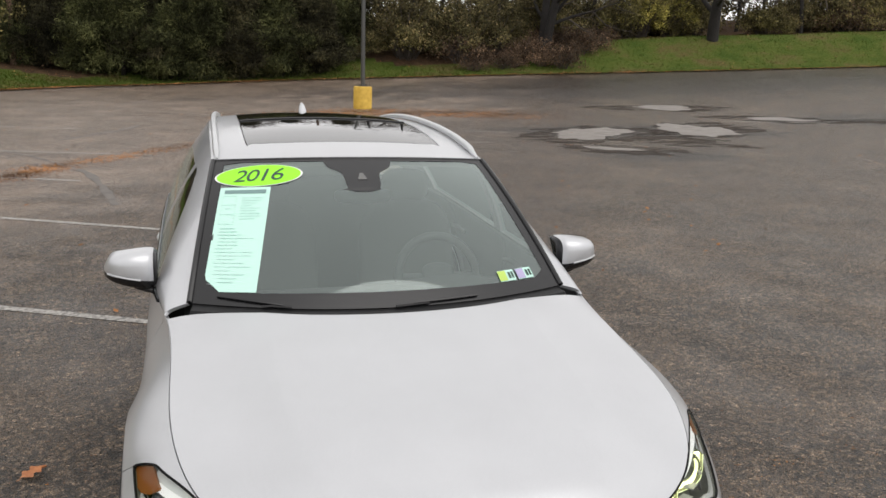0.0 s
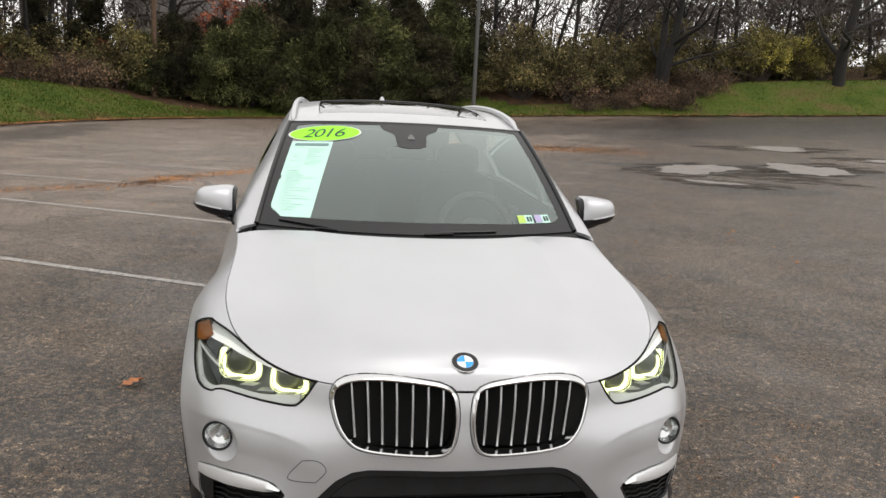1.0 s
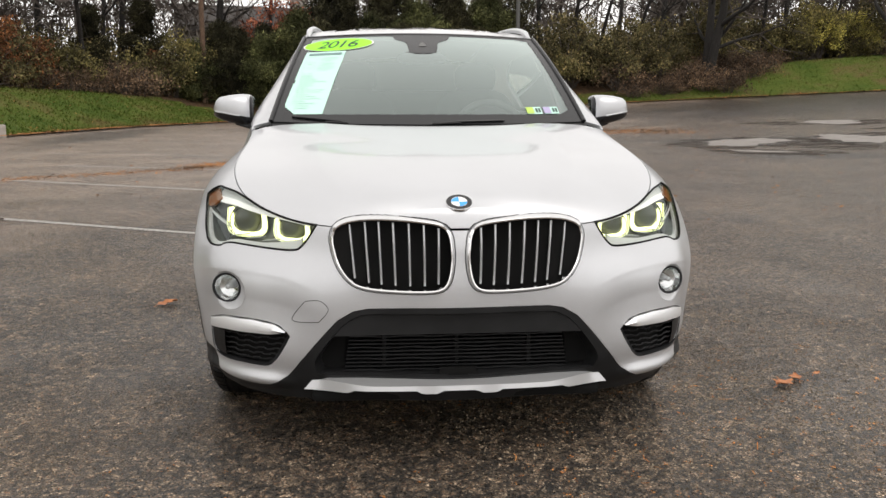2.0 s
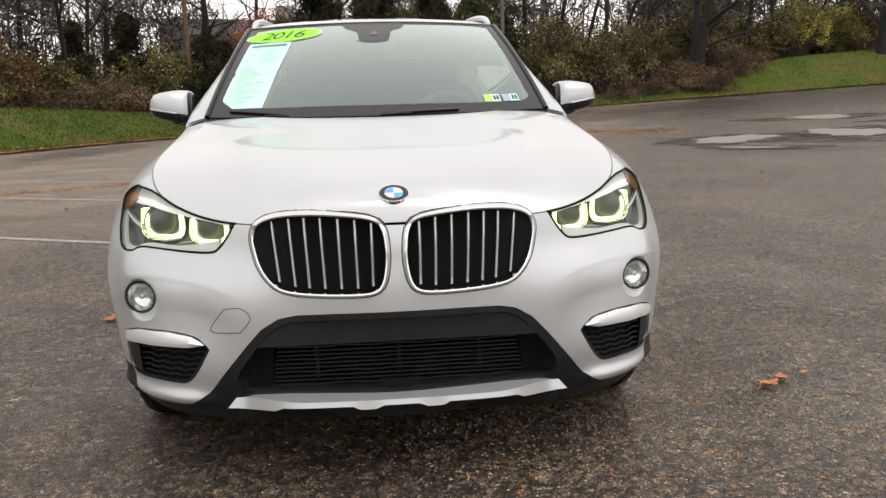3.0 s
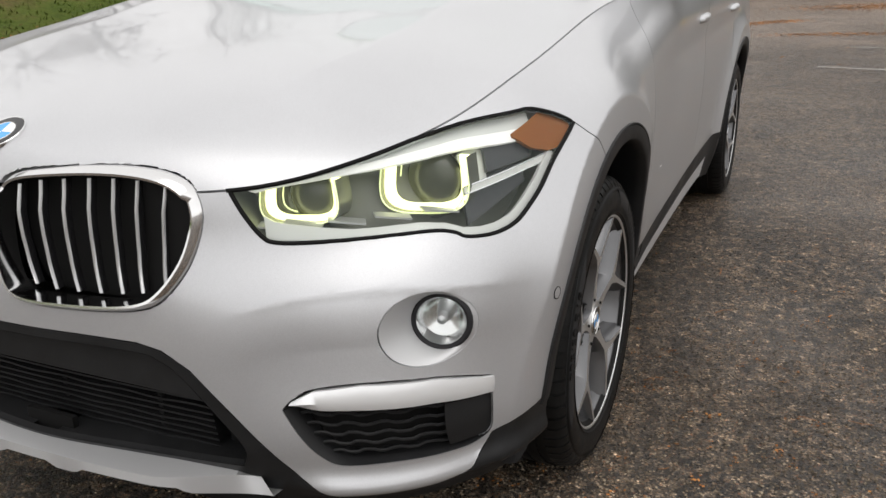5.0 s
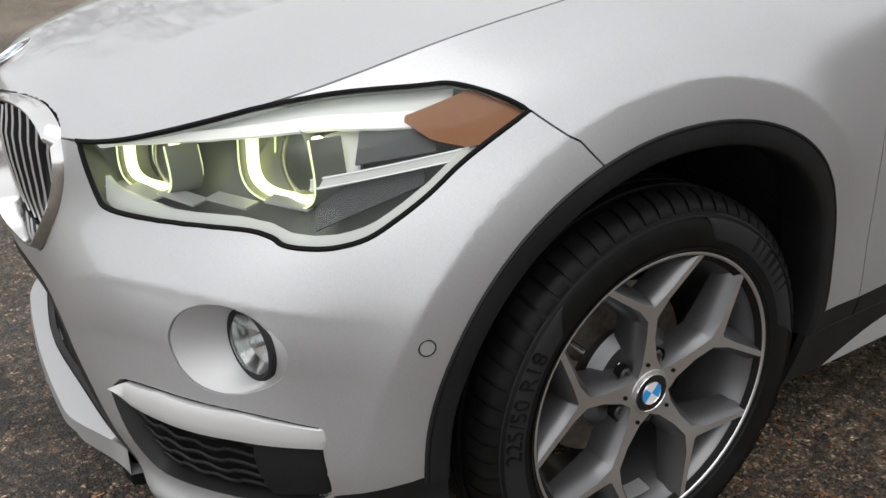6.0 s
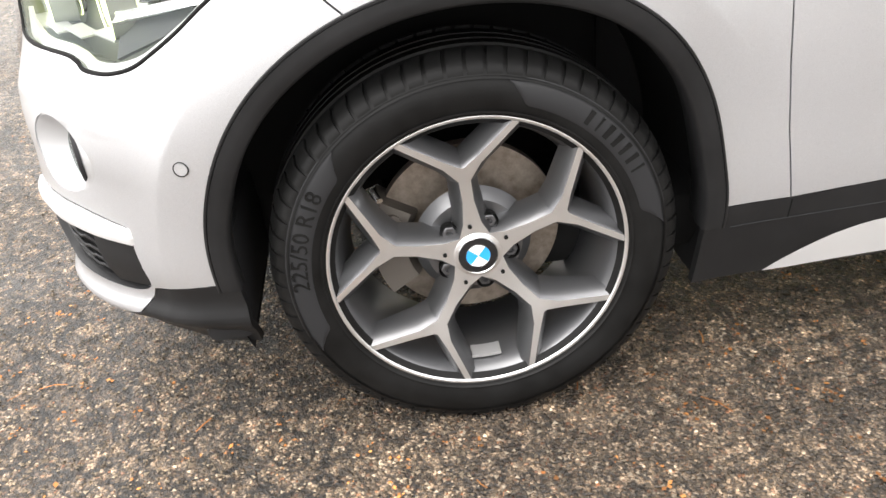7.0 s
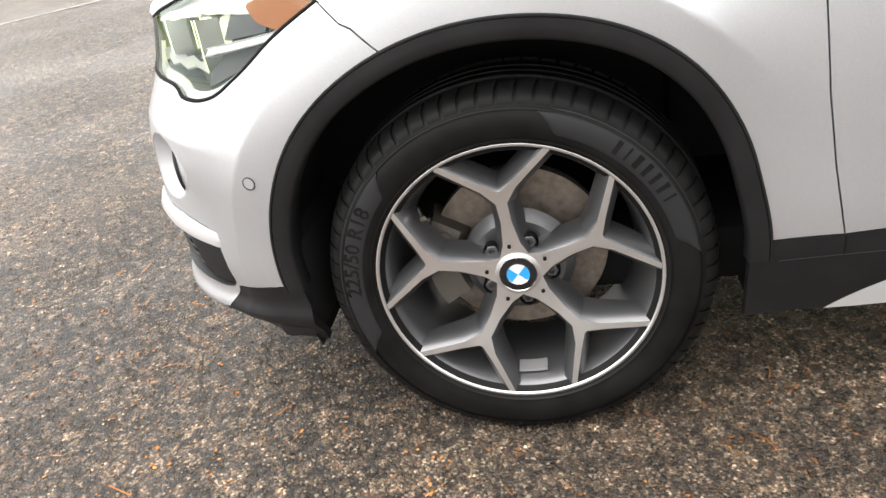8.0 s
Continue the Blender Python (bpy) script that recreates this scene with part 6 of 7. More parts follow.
def bank_place(s, d):
    e = edge_at(s)
    out = (e - EC).normalized()
    q = e + out * d
    return Vector((q.x, q.y, ground_z(q.x, q.y) + bank_height(s, d)))


def grass():
    m = material("grass", (0.05, 0.09, 0.02), 0.9, spec=0.1)
    at = coords(m)
    col = ramp(m, noise_of(m, 0.35, 7, 0.7, at), [(0.36, (0.078, 0.128, 0.020)), (0.50, (0.125, 0.162, 0.031)), (0.60, (0.165, 0.150, 0.050)), (0.72, (0.195, 0.128, 0.060))])
    col = mixed(m, 1.0, col, ramp(m, noise_of(m, 9, 4, 0.7, at), [(0.3, grey(0.45)), (0.7, grey(0.80))]), "MULTIPLY")
    return surface(m, col, None, noise_of(m, 14, 4, 0.7, at), 0.8, 0.08)


def litter_floor():
    m = material("leaf_litter", (0.09, 0.055, 0.03), 0.95, spec=0.1)
    at = coords(m)
    return surface(m, ramp(m, noise_of(m, 1.6, 6, 0.7, at), [(0.3, (0.035, 0.024, 0.015)), (0.55, (0.085, 0.052, 0.030)), (0.75, (0.15, 0.085, 0.045))]), None, noise_of(m, 12, 4, 0.7, at), 0.9, 0.1)


GRASS, FLOOR = grass(), litter_floor()
SS = np.linspace(0, len(EDGE) - 1.001, 150)
DD = np.r_[0, 0.25, 0.8, np.linspace(1.6, 12, 14), 16, 22, 30, 45, 70, 110, 180]


def grass_depth(s):
    return float(np.interp(s, (0, 3, 4.4, 5.0, 5.6, 6.2, 7.2, 8.0, 8.5, 8.9, 9.4, 10, 11, 13), (8.5, 8.5, 8.0, 7.2, 5.0, 2.6, 5.6, 6.6, 3.6, 2.6, 6.4, 8.5, 9.0, 9.0)))


rows = [[bank_place(s, d) for d in DD] for s in SS]
bank_bm = sheet(np.array(rows))
link_bank = tagged(link("bank", bank_bm, [GRASS, FLOOR]), "sloping grass bank with fallen leaves rising to a wood", "bank", kind="structure")
for f in link_bank.data.polygons:
    k = f.index % (len(DD) - 1)
    s = SS[f.index // (len(DD) - 1)]
    f.material_index = 1 if DD[k] >= grass_depth(s) - 0.3 else 0
if link_bank.data.polygons[0].normal.z < 0:
    link_bank.data.flip_normals()


def leafy(name, colors, rough=0.8, low=1.35, high=2.6):
    """Leaves, varied from clump to clump; noise paints lit tufts and shaded hollows in."""
    m = material(name, colors[1], rough, spec=0.1)
    g = nod(m, "ShaderNodeNewGeometry")
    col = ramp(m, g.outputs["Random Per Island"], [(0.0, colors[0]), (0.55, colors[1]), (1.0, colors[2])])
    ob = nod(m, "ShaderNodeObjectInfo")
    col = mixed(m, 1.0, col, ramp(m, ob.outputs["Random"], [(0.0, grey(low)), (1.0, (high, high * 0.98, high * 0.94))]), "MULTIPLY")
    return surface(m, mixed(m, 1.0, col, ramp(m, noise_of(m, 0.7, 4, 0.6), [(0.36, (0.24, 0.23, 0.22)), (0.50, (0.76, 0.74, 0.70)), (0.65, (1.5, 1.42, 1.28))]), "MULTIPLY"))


def bark(name, c):
    m = material(name, c, 0.9)
    at = coords(m, (6, 6, 1.2))
    n = noise_of(m, 3, 5, 0.65, at)
    return surface(m, ramp(m, n, [(0.3, tuple(k * 0.55 for k in c)), (0.7, tuple(k * 1.35 for k in c))]), None, n, 0.9, 0.04)


BARK, TWIG = bark("bark", (0.017, 0.0145, 0.0125)), material("twig_bark", (0.095, 0.081, 0.071), 0.9, spec=0.1)
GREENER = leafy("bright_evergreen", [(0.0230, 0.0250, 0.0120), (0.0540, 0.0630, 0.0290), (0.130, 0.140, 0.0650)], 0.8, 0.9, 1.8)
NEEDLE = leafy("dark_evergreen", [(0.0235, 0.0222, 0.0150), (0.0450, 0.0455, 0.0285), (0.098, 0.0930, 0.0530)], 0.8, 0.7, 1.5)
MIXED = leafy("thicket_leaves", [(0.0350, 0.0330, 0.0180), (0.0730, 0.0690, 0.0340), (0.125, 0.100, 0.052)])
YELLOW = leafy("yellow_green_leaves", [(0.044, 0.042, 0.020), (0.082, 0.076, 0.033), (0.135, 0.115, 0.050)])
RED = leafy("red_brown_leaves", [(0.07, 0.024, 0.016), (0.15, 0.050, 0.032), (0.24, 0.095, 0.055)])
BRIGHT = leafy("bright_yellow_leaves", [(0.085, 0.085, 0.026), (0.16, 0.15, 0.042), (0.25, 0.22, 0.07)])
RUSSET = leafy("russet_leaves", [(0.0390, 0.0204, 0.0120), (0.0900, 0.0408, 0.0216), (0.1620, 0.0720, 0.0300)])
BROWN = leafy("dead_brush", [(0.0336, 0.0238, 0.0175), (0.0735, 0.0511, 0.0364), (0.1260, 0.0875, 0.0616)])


def add_tube(verts, faces, pts, rad, sides):
    """Append a tapering rod to mesh lists."""
    start = len(verts)
    side = None
    for i, p in enumerate(pts):
        t = (pts[min(i + 1, len(pts) - 1)] - pts[max(i - 1, 0)]).normalized()
        if side is None:
            side = t.orthogonal().normalized()
        side = (side - t * side.dot(t)).normalized()
        up = t.cross(side)
        for k in range(sides):
            a = 2 * math.pi * k / sides
            verts.append(p + (side * math.cos(a) + up * math.sin(a)) * rad[i])
    for i in range(len(pts) - 1):
        for k in range(sides):
            a, b = start + i * sides + k, start + i * sides + (k + 1) % sides
            faces.append((a, b, b + sides, a + sides))


def grow(rnd, start, way, length, radius, level, store, spread, upward=0.15, first=0.36):
    """A bough and all that springs from it; store: (verts, faces) by level."""
    n = (8, 6, 5, 4)[level]
    pts, rad, p, d = [start.copy()], [radius], start.copy(), way.normalized()
    for k in range(n):
        d = (d + Vector((rnd.gauss(0, 1), rnd.gauss(0, 1), rnd.gauss(0, 0.6))) * (0.07, 0.15, 0.20, 0.25)[level] + Vector((0, 0, upward * (0.2 if level == 0 else 1) / n))).normalized()
        p = p + d * length / n
        pts.append(p.copy())
        rad.append(radius * (1 - (0.62, 0.80, 0.85, 0.85)[level] * (k + 1) / n))
    add_tube(*store[0 if level < 2 else 1], pts, rad, (9, 6, 4, 3)[level])
    if level == 3:
        return
    count = (rnd.randint(9, 12), rnd.randint(5, 7), rnd.randint(4, 6))[level]
    for k in range(count):
        t = lerp((first, 0.22, 0.2)[level], 1.0, (k + rnd.random()) / count)
        i = min(int(t * n), n - 1)
        q = pts[i].lerp(pts[i + 1], t * n - i)
        along = (pts[i + 1] - pts[i]).normalized()
        side = Vector((rnd.gauss(0, 1), rnd.gauss(0, 1), rnd.gauss(0, 0.4)))
        side = (side - along * side.dot(along)).normalized()
        lean = spread * (0.8 + 0.5 * rnd.random())
        grow(rnd, q, along * math.cos(lean) + side * math.sin(lean), length * (0.55, 0.55, 0.55)[level] * (1.05 - 0.5 * t * (level == 0)) * (0.7 + 0.5 * rnd.random()), rad[i] * (0.55, 0.55, 0.55)[level] * (0.7 + 0.4 * rnd.random()), level + 1, store, spread, upward)


def raw(name, verts, faces, mat, parent, label=""):
    me = bpy.data.meshes.new(name)
    me.from_pydata([tuple(v) for v in verts], [], faces)
    me.materials.append(mat)
    me.shade_smooth() if mat in (BARK, TWIG) else None
    ob = new(name, me)
    ob.parent = parent
    if label:
        ob["label"] = label
    return ob


def bare_tree(seed, height, radius, lean=(0, 0), fork=False, first=0.36, spread=0.75):
    rnd = random.Random(seed)
    tree = new("bare_tree")
    store = (([], []), ([], []))
    if fork:
        for s in (-1, 1):
            grow(rnd, Vector((s * 0.22, 0, -0.4)), Vector((s * 0.13 + lean[0], 0.05, 1)), height * (0.9 + 0.15 * rnd.random()), radius * 0.85, 0, store, 0.95, 0.3, 0.16)
    else:
        grow(rnd, Vector((0, 0, -0.4)), Vector((lean[0], lean[1], 1)), height, radius, 0, store, spread, 0.15, first)
    raw("trunk", *store[0], BARK, tree, "dark trunk and limbs")
    tagged(raw("branchwork", *store[1], TWIG, tree, "bare fine branches"), kind="stuff")
    return tagged(tree, "tall leafless tree with dark branching trunk", "tree", "trees of the wood")


def leaf_cloud(rnd, clumps, per, size, spread):
    """Small bent leaf shapes scattered in clumps: vertices and faces."""
    verts, faces = [], []
    for c, r in clumps:
        for _ in range(per):
            d = Vector((rnd.gauss(0, 1), rnd.gauss(0, 1), rnd.gauss(0, 0.8)))
            p = c + d.normalized() * r * (0.35 + 0.75 * rnd.random() ** 0.6)
            a = Vector((rnd.gauss(0, 1), rnd.gauss(0, 1), rnd.gauss(0, 0.7))).normalized()
            b = a.orthogonal().normalized()
            b = Matrix.Rotation(rnd.random() * 6.28, 3, a) @ b
            s = size * (0.6 + 0.9 * rnd.random())
            k = len(verts)
            w = a.cross(b) * s * spread
            verts += [p, p + b * s * 0.5 + w * 0.5 + a * s * 0.12, p + b * s, p + b * s * 0.5 - w * 0.5 + a * s * 0.12]
            faces += [(k, k + 1, k + 2), (k, k + 2, k + 3)]
    return verts, faces


def evergreen(seed, height, width, mat=None):
    """A dense dark conifer of many drooping sprays, ragged in outline."""
    rnd = random.Random(seed)
    tree = new("evergreen_tree")
    store = ([], [])
    add_tube(*store, [Vector((0, 0, -0.4)), Vector((0.1, 0, height * 0.5)), Vector((0, 0.1, height * 0.95))], [0.16, 0.10, 0.03], 7)
    clumps = []
    for k in range(165):
        t = rnd.random() ** 0.8
        z = 0.05 * height + t * height * 0.95
        prof = width * (0.35 + 0.65 * min(1, (t + 0.05) / 0.3)) * (1 - t) ** 0.55 * (0.75 + 0.9 * noise.noise(Vector((seed, t * 6, 0))) + 0.35 * noise.noise(Vector((seed * 3.1, t * 14, 4))))
        a = rnd.random() * 6.28
        r = abs(prof) * (0.45 + 0.60 * rnd.random())
        c = Vector((r * math.cos(a), r * math.sin(a), z - 0.10 * r))
        clumps.append((c, 0.28 + 0.50 * rnd.random()))
        if k % 3 == 0:
            add_tube(*store, [Vector((0, 0, z)), c * 0.5 + Vector((0, 0, z * 0.5 + 0.05)), c], [0.05, 0.03, 0.012], 4)
    raw("trunk", *store, BARK, tree)
    foliage = raw("crown", *leaf_cloud(rnd, clumps, 150, 0.27, 0.19), mat or NEEDLE, tree, "dense dark green sprays")
    tagged(foliage, kind="stuff")
    return tagged(tree, "dense dark evergreen tree at the lot's edge", "tree", "evergreens")


def shrub(seed, height, width, mat, label, leafsize=0.12, twigs=46, per=110):
    rnd = random.Random(seed)
    bush = new("shrub")
    store = ([], [])
    clumps = []
    for k in range(twigs):
        a = rnd.random() * 6.28
        r = width * rnd.random() ** 0.6
        z = height * (0.25 + 0.75 * rnd.random()) * (1 - 0.45 * (r / width) ** 2)
        c = Vector((r * math.cos(a), r * math.sin(a), z))
        mid = Vector((c.x * 0.45 + rnd.gauss(0, 0.1), c.y * 0.45 + rnd.gauss(0, 0.1), z * 0.55))
        add_tube(*store, [Vector((c.x * 0.2, c.y * 0.2, -0.3)), mid, c, c + Vector((rnd.gauss(0, 0.15), rnd.gauss(0, 0.15), 0.35))], [0.025, 0.018, 0.010, 0.004], 4)
        clumps.append((c, 0.30 + 0.35 * rnd.random()))
    tagged(raw("branchwork", *store, TWIG, bush), kind="stuff")
    tagged(raw("foliage", *leaf_cloud(rnd, clumps, per, leafsize, 0.6), mat, bush), kind="stuff")
    return tagged(bush, label, "shrub", "undergrowth")


KINDS = {
    "ever": [evergreen(11, 7.0, 2.6), evergreen(12, 8.5, 2.4), evergreen(13, 6.0, 2.9, GREENER), evergreen(14, 10.5, 2.6), evergreen(15, 4.2, 2.4, GREENER), evergreen(16, 5.2, 2.6)],
    "bare": [bare_tree(21, 14, 0.20), bare_tree(22, 16, 0.24, (0.04, 0)), bare_tree(23, 12, 0.16, (-0.06, 0.02)), bare_tree(24, 15, 0.17, (0.03, 0.03)), bare_tree(25, 10, 0.11, (0.08, 0))],
    "big": [bare_tree(31, 12, 0.42, (0.03, 0), True), bare_tree(32, 10, 0.42, (-0.06, 0), False, 0.17, 1.0)],
    "mixed": [shrub(41, 2.6, 1.9, MIXED, "green-brown thicket shrub with thin stems"), shrub(42, 3.4, 1.8, MIXED, "green-brown thicket shrub with thin stems")],
    "yellow": [shrub(43, 3.6, 2.2, YELLOW, "yellow-green autumn shrub at the wood's edge"), shrub(44, 2.4, 1.8, YELLOW, "yellow-green autumn shrub at the wood's edge")],
    "russet": [shrub(45, 3.2, 1.8, RUSSET, "russet autumn shrub at the wood's edge"), shrub(46, 2.0, 1.6, RUSSET, "russet autumn shrub at the wood's edge")],
    "red": [shrub(50, 7.8, 3.2, RED, "tall red-brown autumn tree behind the evergreens", 0.16, 120, 60)],
    "bright": [shrub(49, 3.8, 2.3, BRIGHT, "pale yellow autumn shrub at the wood's edge")],
    "brown": [shrub(47, 1.5, 1.7, BROWN, "low brown dead brush", 0.12, 55, 26), shrub(48, 1.1, 1.5, BROWN, "low brown dead brush", 0.11, 55, 22)],
}
used = set()
plant_rnd = random.Random(77)


def plant(kind, s, d, size=1.0, which=None):
    ks = KINDS[kind]
    i = plant_rnd.randrange(len(ks)) if which is None else which
    p = bank_place(s, d)
    m = pose(p.x, p.y, p.z - 0.05, 0, 0, plant_rnd.random() * 360)
    if (kind, i) in used:
        ob = copy_thing(ks[i], m)
    else:
        used.add((kind, i))
        ob = ks[i]
        ob.matrix_basis = m
    ob.scale = (size * (0.92 + 0.16 * plant_rnd.random()),) * 2 + (size * (0.92 + 0.16 * plant_rnd.random()),)


def bearing(az):
    """The place on the edge that lies at this bearing (degrees to the right of straight ahead) from in front of the car."""
    best, at = 1e9, 0
    for s in np.linspace(0.5, len(EDGE) - 1.01, 700):
        e = edge_at(s)
        a = math.degrees(math.atan2(e.x + 0.4, e.y + 3.2))
        if abs(a - az) < best:
            best, at = abs(a - az), s
    return at


# evergreens in the middle, close to the asphalt
EVERGREEN_FRONT = ((-9.0, 6.6, 4, 0.8), (-7.8, 6.0, 5, 0.9), (-6.6, 6.2, 0, 0.66), (-5.4, 4.6, 4, 0.9), (-5.0, 6.2, 1, 0.6), (-3.6, 3.4, 2, 0.92), (-2.4, 3.6, 5, 1.05), (-1.2, 2.2, 4, 0.95), (-0.4, 4.0, 0, 1.0), (0.8, 1.8, 2, 0.9), (2.0, 4.2, 1, 0.9), (3.0, 1.6, 5, 0.9), (4.2, 2.6, 2, 1.1), (5.6, 1.8, 4, 1.0), (6.6, 3.0, 0, 0.9), (8.0, 2.2, 5, 0.9))
EVERGREEN_BACK = ((8.8, 4.5, 2, 1.0), (9.8, 5.5, 4, 1.1), (-0.2, 8.5, 3, 0.9), (3.6, 7.5, 3, 0.95), (7.0, 8.5, 3, 0.85), (11.0, 9.0, 1, 1.0), (-10.6, 12.0, 1, 0.75), (-13.2, 12.0, 1, 0.62), (-18.6, 14, 1, 0.85), (-22.8, 15, 1, 0.9))
for row in (EVERGREEN_FRONT, EVERGREEN_BACK):
    for az, d, k, z in row:
        plant("ever", bearing(az), d, z, k)
# leafless trees
BARE_RIGHT = ((13.2, 10, 1, 0.85), (14.6, 7, 0, 0.9), (16.6, 9, 3, 0.95), (17.6, 6.5, 1, 0.8), (18.9, 8, 3, 0.9), (19.9, 6.5, 0, 0.8), (20.9, 7.5, 4, 1.2), (25.2, 14, 2, 1.0), (26.6, 10, 3, 0.9), (28.2, 15, 0, 1.0), (30.0, 12, 4, 1.2), (36.5, 13, 2, 1.0), (38.5, 10, 0, 0.9), (41, 14, 3, 1.0))
BARE_MIDDLE = ((44, 11, 1, 0.9), (47, 13, 2, 1.0), (15.5, 18, 2, 1.1), (24, 20, 1, 1.0), (35, 17, 3, 1.0), (-12.6, 13, 0, 0.8), (-13.8, 10, 3, 0.8), (-15.2, 14, 1, 0.8), (-17.0, 11, 2, 0.9), (-18.2, 13, 0, 0.8), (-19.6, 10, 1, 0.75))
BARE_LEFT = ((-21.2, 14, 3, 0.8), (-23, 11, 2, 0.9), (-25, 13, 0, 0.8), (-28, 12, 1, 0.8), (-11.2, 16, 1, 0.9), (-3, 16, 0, 1.0), (2, 17, 1, 1.0), (6, 16, 2, 1.0), (9.5, 15, 3, 1.0), (-32, 12, 3, 0.8), (-37, 13, 0, 0.8), (50, 12, 1, 1.0), (54, 12, 3, 1.0))
for row in (BARE_RIGHT, BARE_MIDDLE, BARE_LEFT):
    for az, d, k, z in row:
        plant("bare", bearing(az), d, z, k)
plant("big", bearing(22.8), 4.2, 1.0, 0)
plant("big", bearing(33.4), 6.0, 1.0, 1)
plant("big", bearing(-6.0), 13.0, 0.95, 1)
# undergrowth
for k in range(190):
    az = plant_rnd.uniform(-34, 52)
    s = bearing(az)
    d0 = grass_depth(s)
    d = d0 + 0.8 + 9 * plant_rnd.random() ** 1.4
    if -8.8 < az < 9.5:
        kind = plant_rnd.choice(("mixed", "russet", "brown"))
        d += 3
    elif az > 28:
        kind = plant_rnd.choice(("mixed", "yellow", "mixed", "yellow", "brown"))
    elif az > 9.5:
        kind = plant_rnd.choice(("mixed", "mixed", "brown", "yellow", "mixed"))
    else:
        kind = plant_rnd.choice(("mixed", "yellow", "brown", "brown", "mixed", "mixed", "russet"))
    plant(kind, s, d, plant_rnd.uniform(0.85, 1.4) if az > 9.5 else plant_rnd.uniform(0.75, 1.3))
for k in range(26):
    plant("brown", bearing(plant_rnd.uniform(18, 27)), 1.8 + 5 * plant_rnd.random(), plant_rnd.uniform(0.5, 1.0))
for az, d, z in ((29.4, 9.5, 0.9), (30.8, 10.0, 1.0), (27.8, 10.5, 0.7)):
    plant("bright", bearing(az), d, z, 0)
plant("red", bearing(-3.4), 9.5, 1.0, 0)
plant("red", bearing(-2.0), 11.0, 0.9, 0)
plant("russet", bearing(-17.5), 9.5, 1.1, 0)


def clearing(p):
    """The open view between the trees towards the house."""
    return -9.2 < math.degrees(math.atan2(p.x + 0.4, p.y + 3.2)) < -4.4


# far trunks and branches closing the view, past counting
def far_wood():
    rnd = random.Random(5)
    verts, faces = [], []
    for k in range(260):
        s = rnd.uniform(1.5, 11.9)
        p = bank_place(s, rnd.uniform(18, 60))
        h = rnd.uniform(7, 14)
        if clearing(p):
            continue
        lean = Vector((rnd.gauss(0, 0.05), rnd.gauss(0, 0.05), 1))
        add_tube(verts, faces, [p, p + lean * h * 0.5, p + lean * h + Vector((rnd.gauss(0, 0.4), 0, 0))], [0.09, 0.06, 0.012], 4)
        for j in range(26):
            z = h * rnd.uniform(0.3, 0.95)
            a = rnd.random() * 6.28
            q = p + lean * z
            e = Vector((math.cos(a), math.sin(a), rnd.uniform(0.4, 1.2))) * rnd.uniform(1.0, 2.6)
            add_tube(verts, faces, [q, q + e * 0.5 + Vector((0, 0, 0.1)), q + e], [0.026, 0.015, 0.004], 3)
    me = bpy.data.meshes.new("far_wood")
    me.from_pydata([tuple(v) for v in verts], [], faces)
    me.materials.append(TWIG)
    tagged(new("far_wood", me), "hazy mass of distant bare trunks and branches", "woodland", kind="stuff")
    crowns = [(bank_place(rnd.uniform(1.5, 11.9), rnd.uniform(9, 50)) + Vector((0, 0, rnd.uniform(3.0, 11.0))), rnd.uniform(0.8, 2.0)) for _ in range(1000)]
    vs, fs = leaf_cloud(rnd, [c for c in crowns if not clearing(c[0])], 40, 1.0, 0.022)
    near, far = bearing(21), bearing(50)
    more = leaf_cloud(rnd, [(bank_place(rnd.uniform(near, far), rnd.uniform(16, 45)) + Vector((0, 0, rnd.uniform(2.5, 7.5))), rnd.uniform(0.9, 2.2)) for _ in range(330)], 40, 1.1, 0.026)
    fs += [tuple(i + len(vs) for i in f) for f in more[1]]
    vs += more[0]
    me = bpy.data.meshes.new("twig_haze")
    me.from_pydata([tuple(v) for v in vs], [], fs)
    me.materials.append(TWIG)
    tagged(new("twig_haze", me), "fine bare twigs filling the crowns of the wood", "woodland", kind="stuff")
    vs, fs = leaf_cloud(rnd, [(bank_place(rnd.uniform(1.5, 11.9), rnd.uniform(14, 45)) + Vector((0, 0, 0.3 + 3.4 * rnd.random() ** 1.3)), rnd.uniform(0.6, 1.3)) for _ in range(1200)], 40, 0.34, 0.42)
    me = bpy.data.meshes.new("far_thicket")
    me.from_pydata([tuple(v) for v in vs], [], fs)
    me.materials.append(MIXED)
    tagged(new("far_thicket", me), "dull green and brown thicket deep in the wood", "undergrowth", kind="stuff")


far_wood()


